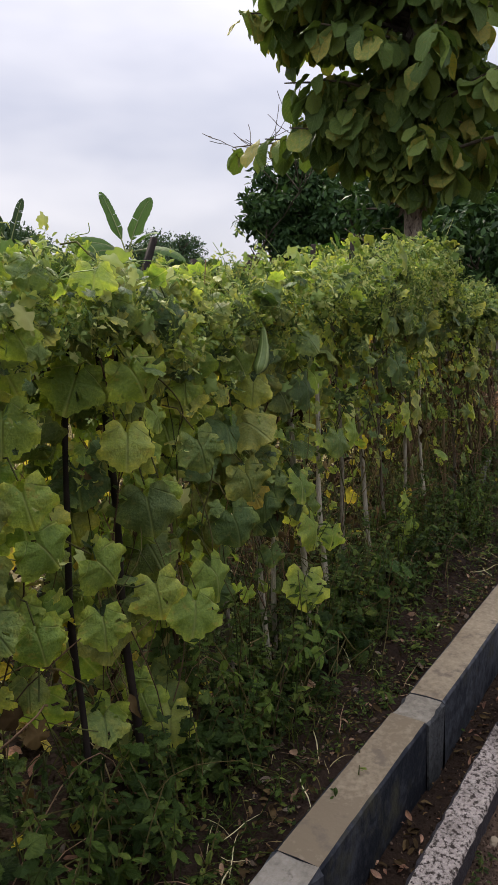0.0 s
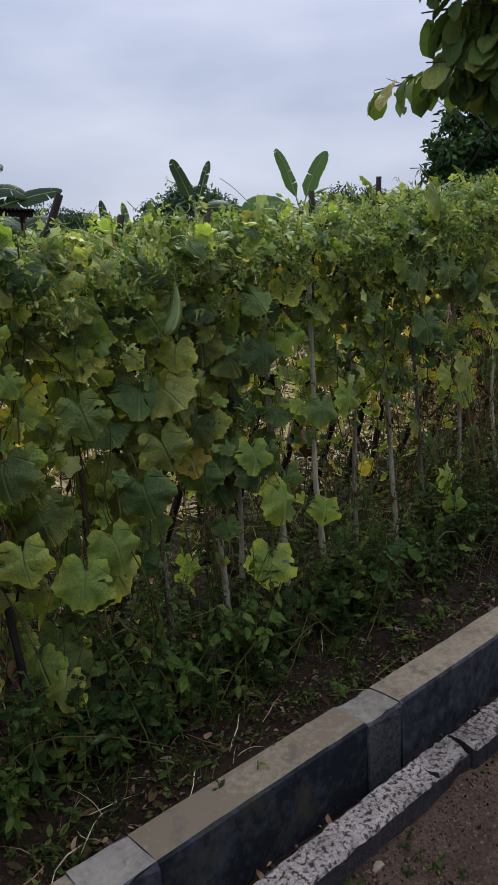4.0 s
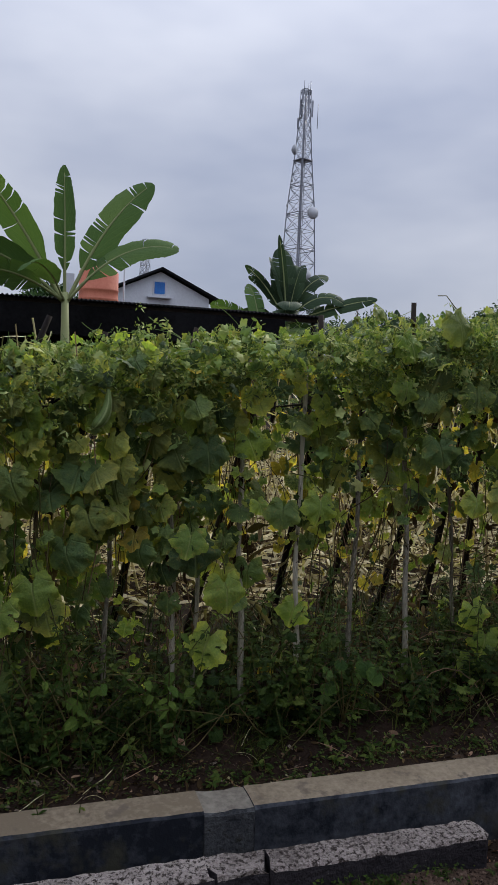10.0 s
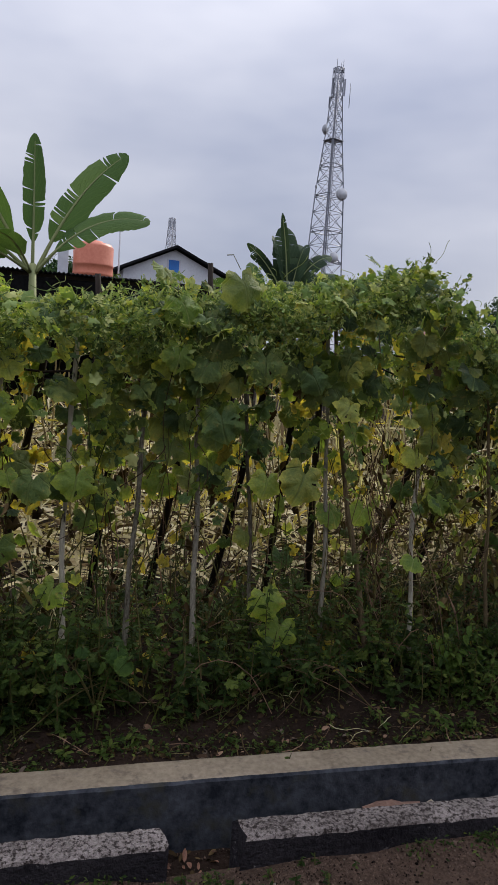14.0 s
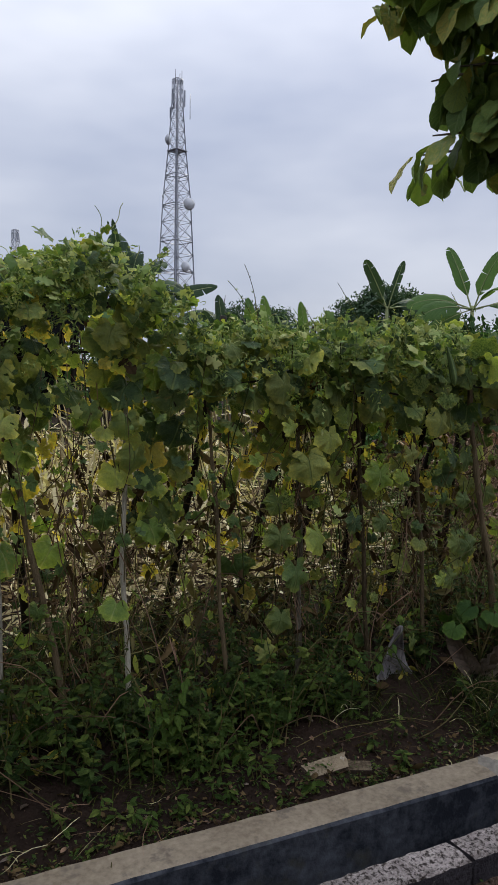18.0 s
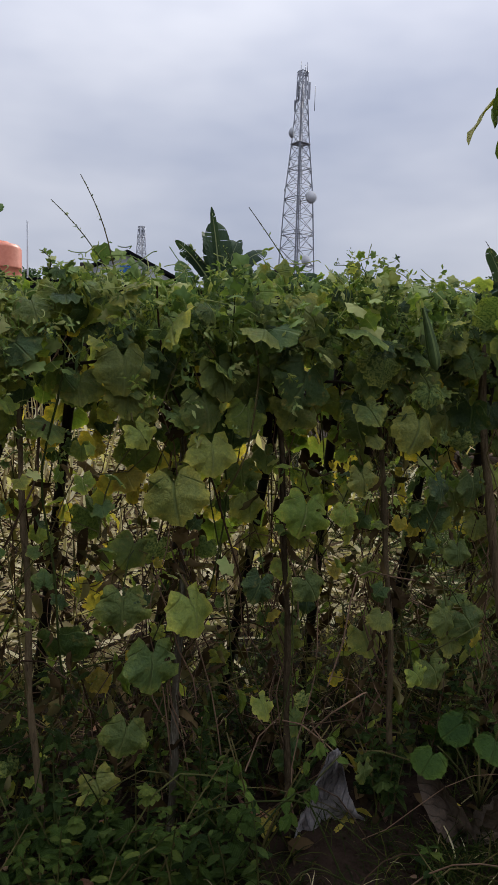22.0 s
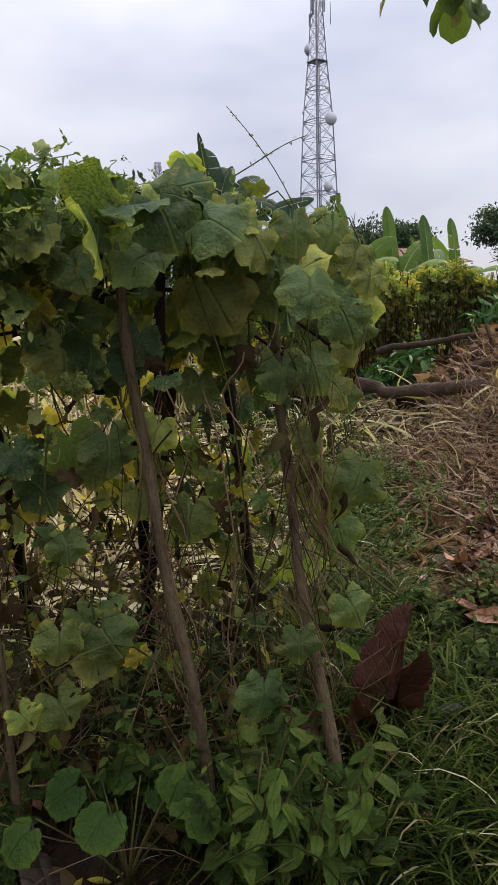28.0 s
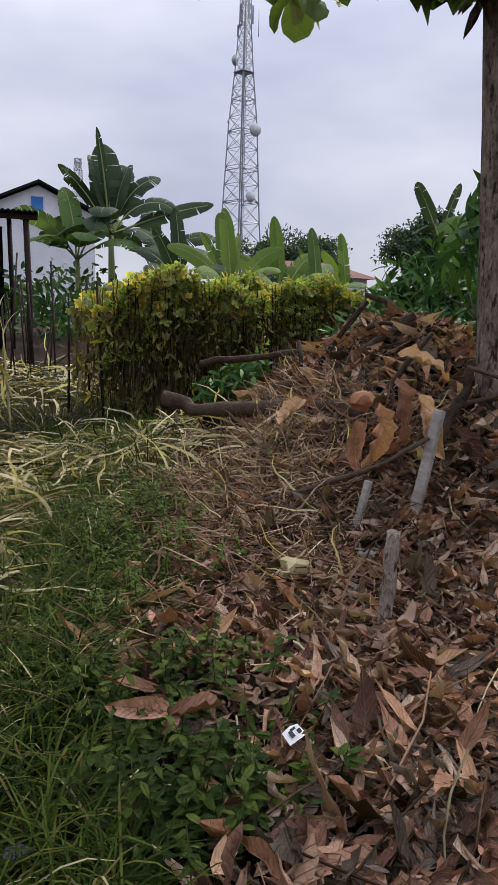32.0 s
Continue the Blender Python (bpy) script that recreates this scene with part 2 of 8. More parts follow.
GREEN = leaf_material("gourd_leaf_green", [(0.0, (0.030, 0.058, 0.022)), (0.45, (0.062, 0.110, 0.032)), (0.8, (0.122, 0.178, 0.048)), (1.0, (0.21, 0.235, 0.055))], "palm", (0.15, 0.20, 0.07), (0.22, 0.19, 0.05), 0.6, 0.30, 0.0, 0.32)
LIME = leaf_material("gourd_leaf_pale", [(0.0, (0.130, 0.212, 0.044)), (0.5, (0.222, 0.312, 0.068)), (1.0, (0.38, 0.415, 0.115))], "palm", (0.36, 0.41, 0.16), (0.34, 0.27, 0.07), 0.55, 0.48, 0.0, 0.25)
OLIVE = leaf_material("gourd_leaf_olive", [(0.0, (0.062, 0.098, 0.028)), (0.5, (0.108, 0.148, 0.038)), (1.0, (0.185, 0.205, 0.052))], "palm", (0.19, 0.23, 0.08), (0.22, 0.17, 0.05), 0.6, 0.34, 0.0, 0.32)
MOTTLED = leaf_material("gourd_leaf_mottled", [(0.0, (0.12, 0.18, 0.05)), (1.0, (0.23, 0.28, 0.09))], "palm", (0.12, 0.18, 0.05), None, 0.6, 0.35, 0.0, 0.14, net=(0.065, 0.115, 0.030))
YELLOW = leaf_material("gourd_leaf_yellow", [(0.0, (0.22, 0.185, 0.040)), (0.5, (0.37, 0.32, 0.070)), (1.0, (0.50, 0.44, 0.08))], "palm", (0.42, 0.378, 0.126), (0.21, 0.105, 0.042), through_light=0.5)
DRY = leaf_material("dry_leaf", [(0.0, (0.020, 0.012, 0.005)), (0.5, (0.058, 0.037, 0.016)), (1.0, (0.14, 0.095, 0.042))], "", rough=0.85, through_light=0.12)
SHOOT = leaf_material("young_shoot", [(0.0, (0.101, 0.168, 0.0504)), (0.5, (0.224, 0.302, 0.0952)), (1.0, (0.448, 0.459, 0.179))], "")
STEM = leaf_material("vine_stem", [(0.0, (0.030, 0.045, 0.010)), (0.5, (0.075, 0.075, 0.022)), (1.0, (0.13, 0.10, 0.04))], "", through_light=0.05)
WEED = leaf_material("weed_leaf", [(0.0, (0.013, 0.027, 0.0068)), (0.6, (0.031, 0.058, 0.0125)), (1.0, (0.078, 0.115, 0.028))], "pinnate", (0.075, 0.125, 0.038))
GRASS = leaf_material("grass_blade", [(0.0, (0.00625, 0.0122, 0.00223)), (0.5, (0.02128, 0.0335, 0.00502)), (0.9, (0.05309, 0.0642, 0.0101)), (1.0, (0.1254, 0.0945, 0.0391))], "", rough=0.75)
GRASS_FRESH = leaf_material("fresh_grass_blade", [(0.0, (0.010, 0.019, 0.0030)), (0.5, (0.035, 0.060, 0.0075)), (0.9, (0.085, 0.115, 0.016)), (1.0, (0.14, 0.115, 0.040))], "", rough=0.75)
STRAW = leaf_material("dry_maize_leaf", [(0.0, (0.17, 0.125, 0.060)), (0.5, (0.45, 0.385, 0.225)), (1.0, (0.63, 0.57, 0.38))], "", rough=0.7, through_light=0.35)
RUSSET = leaf_material("russet_straw", [(0.0, (0.075, 0.043, 0.030)), (0.5, (0.25, 0.155, 0.110)), (1.0, (0.46, 0.33, 0.25))], "", rough=0.75, through_light=0.15)
BROWN = leaf_material("fallen_teak_leaf", [(0.0, (0.060, 0.029, 0.020)), (0.35, (0.17, 0.086, 0.058)), (0.7, (0.32, 0.168, 0.108)), (0.88, (0.44, 0.255, 0.170)), (1.0, (0.54, 0.39, 0.29))], "pinnate", (0.36, 0.24, 0.17), rough=0.7, through_light=0.1, gloss=0.16)
ORANGE_LEAF = leaf_material("dry_leaf_orange", [(0.0, (0.25, 0.115, 0.066)), (0.5, (0.42, 0.222, 0.130)), (1.0, (0.56, 0.37, 0.24))], "pinnate", (0.5, 0.34, 0.2), rough=0.7, through_light=0.15)
TAUPE = leaf_material("dead_leaf_taupe", [(0.0, (0.075, 0.056, 0.042)), (0.5, (0.13, 0.10, 0.078)), (1.0, (0.21, 0.17, 0.14))], "pinnate", (0.08, 0.06, 0.045), rough=0.7, through_light=0.12)
PALE_LEAF = leaf_material("dead_leaf_pale", [(0.0, (0.21, 0.13, 0.088)), (0.5, (0.36, 0.24, 0.165)), (1.0, (0.52, 0.40, 0.30))], "pinnate", (0.3, 0.2, 0.14), rough=0.7, through_light=0.15)
WITHERED = leaf_material("withered_gourd_leaf", [(0.0, (0.050, 0.040, 0.016)), (0.5, (0.15, 0.125, 0.050)), (1.0, (0.30, 0.26, 0.12))], "", rough=0.8, through_light=0.25)
DRY_RED = leaf_material("dead_leaf_red", [(0.0, (0.034, 0.014, 0.010)), (0.5, (0.075, 0.031, 0.021)), (1.0, (0.15, 0.078, 0.050))], "pinnate", (0.12, 0.065, 0.045), rough=0.7, through_light=0.12)
WEED_FRESH = leaf_material("fresh_weed_leaf", [(0.0, (0.02509, 0.0499, 0.00896)), (0.6, (0.05376, 0.0928, 0.016)), (1.0, (0.1221, 0.154, 0.032))], "pinnate", (0.128, 0.179, 0.0576))
HEART_GREEN = leaf_material("heart_weed_leaf", [(0.0, (0.022, 0.052, 0.011)), (1.0, (0.050, 0.095, 0.019))], "palm", (0.08, 0.13, 0.035), rough=0.6, gloss=0.12)
WEED_BRIGHT = leaf_material("bright_weed_leaf", [(0.0, (0.054, 0.104, 0.0173)), (1.0, (0.115, 0.173, 0.0302))], "pinnate", (0.144, 0.202, 0.0648), rough=0.6, gloss=0.12)
TEAK = leaf_material("teak_leaf", [(0.0, (0.052, 0.092, 0.026)), (0.5, (0.100, 0.160, 0.038)), (0.85, (0.165, 0.220, 0.052)), (1.0, (0.30, 0.27, 0.065))], "pinnate", (0.15, 0.21, 0.08), (0.20, 0.17, 0.045), through_light=0.22, gloss=0.16)
FARLEAF = leaf_material("tree_leaf", [(0.0, (0.016, 0.036, 0.012)), (0.6, (0.030, 0.066, 0.020)), (1.0, (0.060, 0.11, 0.03))], "", through_light=0.15)
# haze of distance put into the colour: paler, greyer leaf for far trees
FARLEAF_HAZED = leaf_material("far_tree_leaf_hazed", [(0.0, (0.030, 0.056, 0.030)), (0.6, (0.046, 0.082, 0.040)), (1.0, (0.070, 0.11, 0.052))], "", through_light=0.15)
BUSHLEAF = leaf_material("shrub_leaf", [(0.0, (0.022, 0.058, 0.020)), (0.6, (0.045, 0.105, 0.03)), (1.0, (0.09, 0.17, 0.045))], "", through_light=0.2)
BANANA = leaf_material("banana_leaf", [(0.0, (0.054, 0.104, 0.032)), (0.6, (0.070, 0.128, 0.040)), (1.0, (0.105, 0.168, 0.056))], "pinnate", (0.10, 0.16, 0.05), through_light=0.3, rough=0.6)
# darker copy of the banana leaf, shade put into its colour
BANANA_SHADED = leaf_material("banana_leaf_shaded", [(0.0, (0.022, 0.040, 0.022)), (0.6, (0.031, 0.054, 0.028)), (1.0, (0.050, 0.080, 0.040))], "pinnate", (0.055, 0.085, 0.045), through_light=0.2, rough=0.6)
BANANA_LIME = leaf_material("banana_leaf_young", [(0.0, (0.075, 0.14, 0.026)), (1.0, (0.14, 0.21, 0.05))], "pinnate", (0.18, 0.26, 0.08), through_light=0.35, rough=0.6)
RIB = leaf_material("banana_rib", [(0.0, (0.16, 0.19, 0.08)), (1.0, (0.28, 0.30, 0.14))], "", through_light=0.05)
BARK = rough_material("teak_bark", (0.085, 0.064, 0.050), (0.42, 0.36, 0.30), 14, 70, 0.9, 1.0, 0.03, (0.035, 0.026, 0.020), 0.53, 26, stretch=(1, 1, 0.35))
FARBARK = rough_material("tree_bark", (0.05, 0.04, 0.03), (0.14, 0.11, 0.085), 5, 30)
STAKE = rough_material("bamboo_stake_grey", (0.085, 0.072, 0.050), (0.46, 0.42, 0.33), 22, 150, 0.9, 1.0, 0.012, (0.020, 0.016, 0.010), 0.62, 30, stretch=(1, 1, 0.22))
STAKE_BROWN = rough_material("bamboo_stake_brown", (0.022, 0.015, 0.008), (0.17, 0.125, 0.070), 22, 150, 0.9, 1.0, 0.012, (0.012, 0.009, 0.006), 0.60, 30, stretch=(1, 1, 0.22))
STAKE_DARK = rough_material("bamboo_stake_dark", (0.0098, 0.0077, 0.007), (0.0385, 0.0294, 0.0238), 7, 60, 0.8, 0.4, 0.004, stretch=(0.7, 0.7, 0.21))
SOIL = rough_material("dark_soil", (0.0048, 0.0032, 0.0024), (0.024, 0.0148, 0.01), 1.7, 22, 0.95, 0.9, 0.03, (0.06, 0.044, 0.032), 0.64, 40)
ROAD = rough_material("worn_road", (0.016, 0.0098, 0.007), (0.150, 0.098, 0.069), 4.2, 95, 0.95, 1.0, 0.034, (0.22, 0.165, 0.125), 0.63, 110)
CONCRETE = rough_material("kerb_concrete", (0.15, 0.118, 0.080), (0.345, 0.285, 0.205), 3.0, 45, 0.85, 0.45, 0.005, (0.115, 0.094, 0.070), 0.56, 9)
GRIT = rough_material("road_grit", (0.028, 0.0176, 0.0128), (0.16, 0.108, 0.08), 9, 50, 0.95, 0.5, 0.004, by_piece=0.45)
CONCRETE_PALE = rough_material("kerb_concrete_chipped", (0.139, 0.122, 0.0976), (0.293, 0.265, 0.223), 9.0, 50, 0.9, 0.7, 0.01, (0.112, 0.0976, 0.0767), 0.6, 20)
PAINT = rough_material("blue_black_paint", (0.016, 0.018, 0.023), (0.122, 0.128, 0.142), 3.4, 26, 0.75, 0.6, 0.008, (0.052, 0.050, 0.036), 0.54, 3.5)
PATCH = rough_material("mortar_patch", (0.030, 0.032, 0.035), (0.120, 0.120, 0.120), 9, 60, 0.9, 0.8, 0.012, (0.028, 0.026, 0.020), 0.6, 16)
PAINT_BLACK = rough_material("black_kerb_paint", (0.012, 0.0105, 0.0125), (0.056, 0.050, 0.054), 5, 60, 0.75, 0.9, 0.014, (0.20, 0.18, 0.17), 0.64, 45, by_piece=0.08)
SPECKLE = rough_material("pebbly_white_paint", (0.045, 0.036, 0.031), (0.46, 0.395, 0.355), 5.0, 120, 0.9, 1.0, 0.012, (0.036, 0.028, 0.024), 0.482, 66, by_piece=0.05)
SLAB = rough_material("broken_slab_top", (0.055, 0.040, 0.024), (0.23, 0.18, 0.115), 22, 90, 0.9, 0.9, 0.01, (0.40, 0.37, 0.31), 0.62, 26)
STONE = rough_material("broken_stone", (0.15, 0.12, 0.09), (0.36, 0.323, 0.262), 9, 50, 0.9, 0.6, 0.01, (0.06, 0.045, 0.0375), 0.62, 18)
BRICKISH_DARK = rough_material("brown_slab", (0.032, 0.0224, 0.016), (0.096, 0.068, 0.048), 9, 50, 0.9, 0.6, 0.01)
BRICKISH = rough_material("brick_rubble", (0.075, 0.044, 0.031), (0.24, 0.145, 0.105), 9, 50, 0.9, 0.9, 0.02)
WOOD_GREY = rough_material("weathered_timber", (0.19, 0.17, 0.15), (0.46, 0.43, 0.39), 6, 60, 0.8, 0.5, 0.006, stretch=(0.8, 0.12, 0.8))
WOOD_DARK = rough_material("dead_branch", (0.020, 0.014, 0.010), (0.095, 0.066, 0.047), 6, 40, 0.9, 0.9, 0.02)
TWIGS = rough_material("dry_twigs", (0.050, 0.030, 0.018), (0.24, 0.15, 0.095), 8, 50, 0.9, 0.3, 0.004, by_piece=0.5)
WALL = rough_material("white_render", (0.56, 0.57, 0.60), (0.74, 0.75, 0.78), 0.5, 6, 0.9, 0.2, 0.01)
WALL_GREY = rough_material("grey_render", (0.20, 0.21, 0.23), (0.36, 0.37, 0.40), 0.7, 6, 0.9, 0.2, 0.01)
WALL_DULL = rough_material("blocker_wall", (0.07, 0.066, 0.06), (0.17, 0.16, 0.15), 0.8, 9, 0.92, 0.4, 0.01)
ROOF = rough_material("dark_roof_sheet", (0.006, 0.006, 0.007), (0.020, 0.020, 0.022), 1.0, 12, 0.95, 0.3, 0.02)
ROOF_TILE = rough_material("brown_roof_tile", (0.07, 0.03, 0.024), (0.14, 0.065, 0.05), 1.0, 12, 0.8, 0.3, 0.02)
BLUE = rough_material("blue_shutter", (0.02, 0.12, 0.40), (0.05, 0.24, 0.62), 1.0, 12, 0.5, 0.1, 0.01)
TANK = rough_material("orange_tank_plastic", (0.48, 0.13, 0.07), (0.66, 0.24, 0.14), 0.7, 9, 0.45, 0.1, 0.01)
STEEL = rough_material("galvanised_steel", (0.17, 0.18, 0.21), (0.36, 0.37, 0.41), 0.2, 3, 0.5, 0.1, 0.01, metal=0.3)
DISH = rough_material("dish_white", (0.34, 0.35, 0.37), (0.52, 0.53, 0.55), 0.2, 3, 0.7, 0.1, 0.01)
PLASTIC = leaf_material("grey_dead_leaf", [(0.0, (0.085, 0.080, 0.080)), (0.5, (0.16, 0.15, 0.15)), (1.0, (0.27, 0.255, 0.26))], "pinnate", (0.06, 0.055, 0.055), rough=0.7, through_light=0.1)
GOURD_PALE = rough_material("gourd_stripe", (0.12, 0.17, 0.05), (0.22, 0.27, 0.10), 9, 60, 0.55, 0.3, 0.004)
GOURD = rough_material("ridged_gourd", (0.035, 0.065, 0.012), (0.11, 0.16, 0.035), 9, 60, 0.55, 0.3, 0.004)
PAPER = rough_material("white_wrapper", (0.62, 0.62, 0.64), (0.8, 0.8, 0.8), 9, 60, 0.4, 0.2, 0.002)
INK = rough_material("black_print", (0.01, 0.01, 0.012), (0.03, 0.03, 0.035), 9, 60, 0.4, 0.2, 0.002)


# ---- mesh tools ----
def tri_mesh(name, v, t, uv=None, mats=(), mi=None, smooth=True):
    me = bpy.data.meshes.new(name)
    v, t = np.asarray(v, np.float32), np.asarray(t, np.int32)
    me.vertices.add(len(v))
    me.vertices.foreach_set("co", v.ravel())
    me.loops.add(3 * len(t))
    me.loops.foreach_set("vertex_index", t.ravel())
    me.polygons.add(len(t))
    me.polygons.foreach_set("loop_start", np.arange(0, 3 * len(t), 3, dtype=np.int32))
    for m in mats:
        me.materials.append(m)
    if mi is not None:
        me.polygons.foreach_set("material_index", np.asarray(mi, np.int32))
    me.polygons.foreach_set("use_smooth", np.full(len(t), smooth))
    if uv is not None:
        layer = me.uv_layers.new(name="UVMap")
        layer.data.foreach_set("uv", np.asarray(uv, np.float32)[t.ravel()].ravel())
    me.update(calc_edges=True)
    me.validate()
    return me


def part(name, bm, material, parent, label="", smooth=False):
    """A bmesh as one mesh object under a thing or a part."""
    me = bpy.data.meshes.new(name)
    bmesh.ops.recalc_face_normals(bm, faces=bm.faces)
    for f in bm.faces:
        f.smooth = smooth
    bm.to_mesh(me)
    bm.free()
    me.materials.append(material)
    return under(new(name, me), parent, label)


def under(ob, parent, label="", kind=""):
    if parent is not None:
        ob.parent = parent
        ob.matrix_parent_inverse = parent.matrix_basis.inverted()
    return tagged(ob, label, kind=kind)


def thing(name, place, label, category, group="", kind=""):
    ob = new(name)
    ob.empty_display_size = 0.1
    ob.matrix_basis = Matrix.Translation(place)
    return tagged(ob, label, category, group, kind)


def tube_arrays(pts, rad, sides=5, close=True):
    """A tapered tube through points: vertices, triangles, co-ordinates."""
    pts = np.asarray(pts, float)
    n = len(pts)
    rad = np.broadcast_to(np.asarray(rad, float), (n,))
    tan = np.gradient(pts, axis=0)
    tan /= np.linalg.norm(tan, axis=1)[:, None] + 1e-9
    ref = np.array([0.0, 0, 1]) if abs(tan[:, 2]).mean() < 0.8 else np.array([1.0, 0, 0])
    a = np.cross(tan, ref)
    a /= np.linalg.norm(a, axis=1)[:, None] + 1e-9
    b = np.cross(tan, a)
    ang = np.linspace(0, 2 * np.pi, sides, endpoint=False)
    v = (pts[:, None] + rad[:, None, None] * (np.cos(ang)[None, :, None] * a[:, None] + np.sin(ang)[None, :, None] * b[:, None])).reshape(-1, 3)
    t = []
    for i in range(n - 1):
        for j in range(sides):
            p, q = i * sides + j, i * sides + (j + 1) % sides
            t += [(p, q, q + sides), (p, q + sides, p + sides)]
    if close:
        for j in range(1, sides - 1):
            t += [(0, j + 1, j), ((n - 1) * sides, (n - 1) * sides + j, (n - 1) * sides + j + 1)]
    uv = np.stack([np.tile(np.linspace(0, 1, sides), n), np.repeat(np.linspace(0, 1, n), sides)], 1)
    return v, np.array(t), uv


def tube(name, pts, rad, material, parent, label="", sides=7):
    v, t, uv = tube_arrays(pts, rad, sides)
    return under(new(name, tri_mesh(name, v, t, uv, [material])), parent, label)


class Batch:
    """Many small pieces in one mesh."""

    def __init__(self):
        self.v, self.t, self.uv, self.mi, self.n = [], [], [], [], 0

    def raw(self, v, t, uv, mi=0):
        self.v.append(np.asarray(v, np.float32))
        self.t.append(np.asarray(t, np.int32) + self.n)
        self.uv.append(np.asarray(uv, np.float32))
        self.mi.append(np.full(len(t), mi, np.int32))
        self.n += len(v)

    def add(self, tpl, rot, pos, size, mi=0):
        """rot N x 3 x 3, pos N x 3, size N or N x 3."""
        tv, tt, tuv = tpl
        size = np.asarray(size, float)
        if size.ndim == 1:
            size = np.repeat(size[:, None], 3, 1)
        n, k = len(pos), len(tv)
        if not n:
            return
        v = np.einsum("nij,nkj->nki", rot, tv[None] * size[:, None, :]) + np.asarray(pos)[:, None, :]
        t = tt[None] + (np.arange(n) * k)[:, None, None]
        self.v.append(v.reshape(-1, 3).astype(np.float32))
        self.t.append((t.reshape(-1, 3) + self.n).astype(np.int32))
        self.uv.append(np.tile(tuv, (n, 1)).astype(np.float32))
        mi = np.broadcast_to(np.asarray(mi), (n,))
        self.mi.append(np.repeat(mi, len(tt)).astype(np.int32))
        self.n += n * k

    def build(self, name, mats, parent=None, label="", category="", kind="", smooth=True):
        me = tri_mesh(name, np.concatenate(self.v), np.concatenate(self.t), np.concatenate(self.uv), mats, np.concatenate(self.mi), smooth)
        ob = new(name, me)
        under(ob, parent)
        return tagged(ob, label, category, "", kind)


def frames(normal, tip):
    """Rotations whose z is near the normal and whose y is the tip direction."""
    d = tip / (np.linalg.norm(tip, axis=1)[:, None] + 1e-9)
    n = normal - (normal * d).sum(1)[:, None] * d
    n /= np.linalg.norm(n, axis=1)[:, None] + 1e-9
    return np.stack([np.cross(d, n), d, n], 2)


def unit(n, spread=1.0, bias=(0, 0, 0)):
    v = rng.normal(size=(n, 3)) * spread + np.asarray(bias)
    return v / (np.linalg.norm(v, axis=1)[:, None] + 1e-9)


# leaf shapes: y runs from the stalk to the tip, about 1 long, z is the upper side
def palmate(seed, lobes=0.09, rings=3, n=36, points=5, holes=0):
    """Gourd leaf: shallow angular lobes with a small tooth between, a notch at the stalk, ruffled margin."""
    r = np.random.default_rng(seed)
    ph = np.linspace(-np.pi, np.pi, n, endpoint=False) + np.pi / n
    lobe = 1 - np.abs(np.sin(ph * points / 2)) ** 1.1
    rad = 0.54 * (0.90 + lobes * (lobe - 0.4) + 0.030 * np.where(np.arange(n) % 2, 1, -1) + 0.035 * np.cos(ph) + 0.03 * np.cos(2 * ph + seed) + r.normal(0, 0.008, n))
    rad *= 1 - 0.66 * np.exp(-((np.abs(ph) - np.pi) / 0.20) ** 2)
    v, uv = [(0, 0.5, 0.02)], [(0.5, 0.5)]
    a, b, c, e = r.uniform(0.0, 1.0, 4)
    for k in range(1, rings + 1):
        f = k / rings
        x, y = rad * f * np.sin(ph) * 1.10, 0.5 + rad * f * np.cos(ph)
        z = -0.5 * (rad * f) ** 2 * (0.2 + 1.0 * b) + 0.055 * f * f * np.cos(points * ph + 0.6 * a) + 0.045 * f ** 3 * np.sin(9 * ph + 9 * b)
        z += -(0.30 * c - 0.08) * np.abs(x) - 0.5 * a * np.maximum(y - 0.6, 0) ** 1.3 + (e - 0.5) * 0.3 * x * (y - 0.5) + 0.006 * r.normal(size=n) * f
        v += list(zip(x, y, z))
        uv += list(zip(0.5 + x * 0.95, y))
    t = [(0, 1 + j, 1 + (j + 1) % n) for j in range(n)]
    for k in range(rings - 1):
        for j in range(n):
            p, q = 1 + k * n + j, 1 + k * n + (j + 1) % n
            t += [(p, p + n, q + n), (p, q + n, q)]
    gone = set()
    for k in range(holes):
        j, ring = int(r.integers(0, n)), int(r.integers(0, rings - 1))
        gone |= {n + 2 * (ring * n + j) + f for f in (0, 1)}
    t = [(a_, c_, b_) for i_, (a_, b_, c_) in enumerate(t) if i_ not in gone]
    return np.array(v), np.array(t), np.array(uv)


def blade(seed, width=0.5, n=6, curl=0.15, fold=0.15, tip=1.3, base=0.7, twist=0.0, wavy=0.02):
    """Simple leaf: widest near the middle, folded on its midrib, bent along its length."""
    r = np.random.default_rng(seed)
    v, uv, t = [], [], []
    for i in range(n + 1):
        s = i / n
        w = 0.5 * width * (s ** base) * ((1 - s) ** (1 / tip)) * 2.1 + 0.004
        z = -curl * s * s
        tw = twist * s
        for u in (-1, 0, 1):
            x = u * w
            zz = abs(u) * w * fold + wavy * r.normal() * (0 < i < n)
            v.append((x * math.cos(tw) - zz * math.sin(tw), s, z + zz * math.cos(tw) + x * math.sin(tw)))
            uv.append((0.5 + 0.5 * u * w / (0.5 * width + 0.01) * 0.9, s))
    for i in range(n):
        for j in range(2):
            p = 3 * i + j
            t += [(p, p + 1, p + 4), (p, p + 4, p + 3)]
    return np.array(v), np.array(t), np.array(uv)


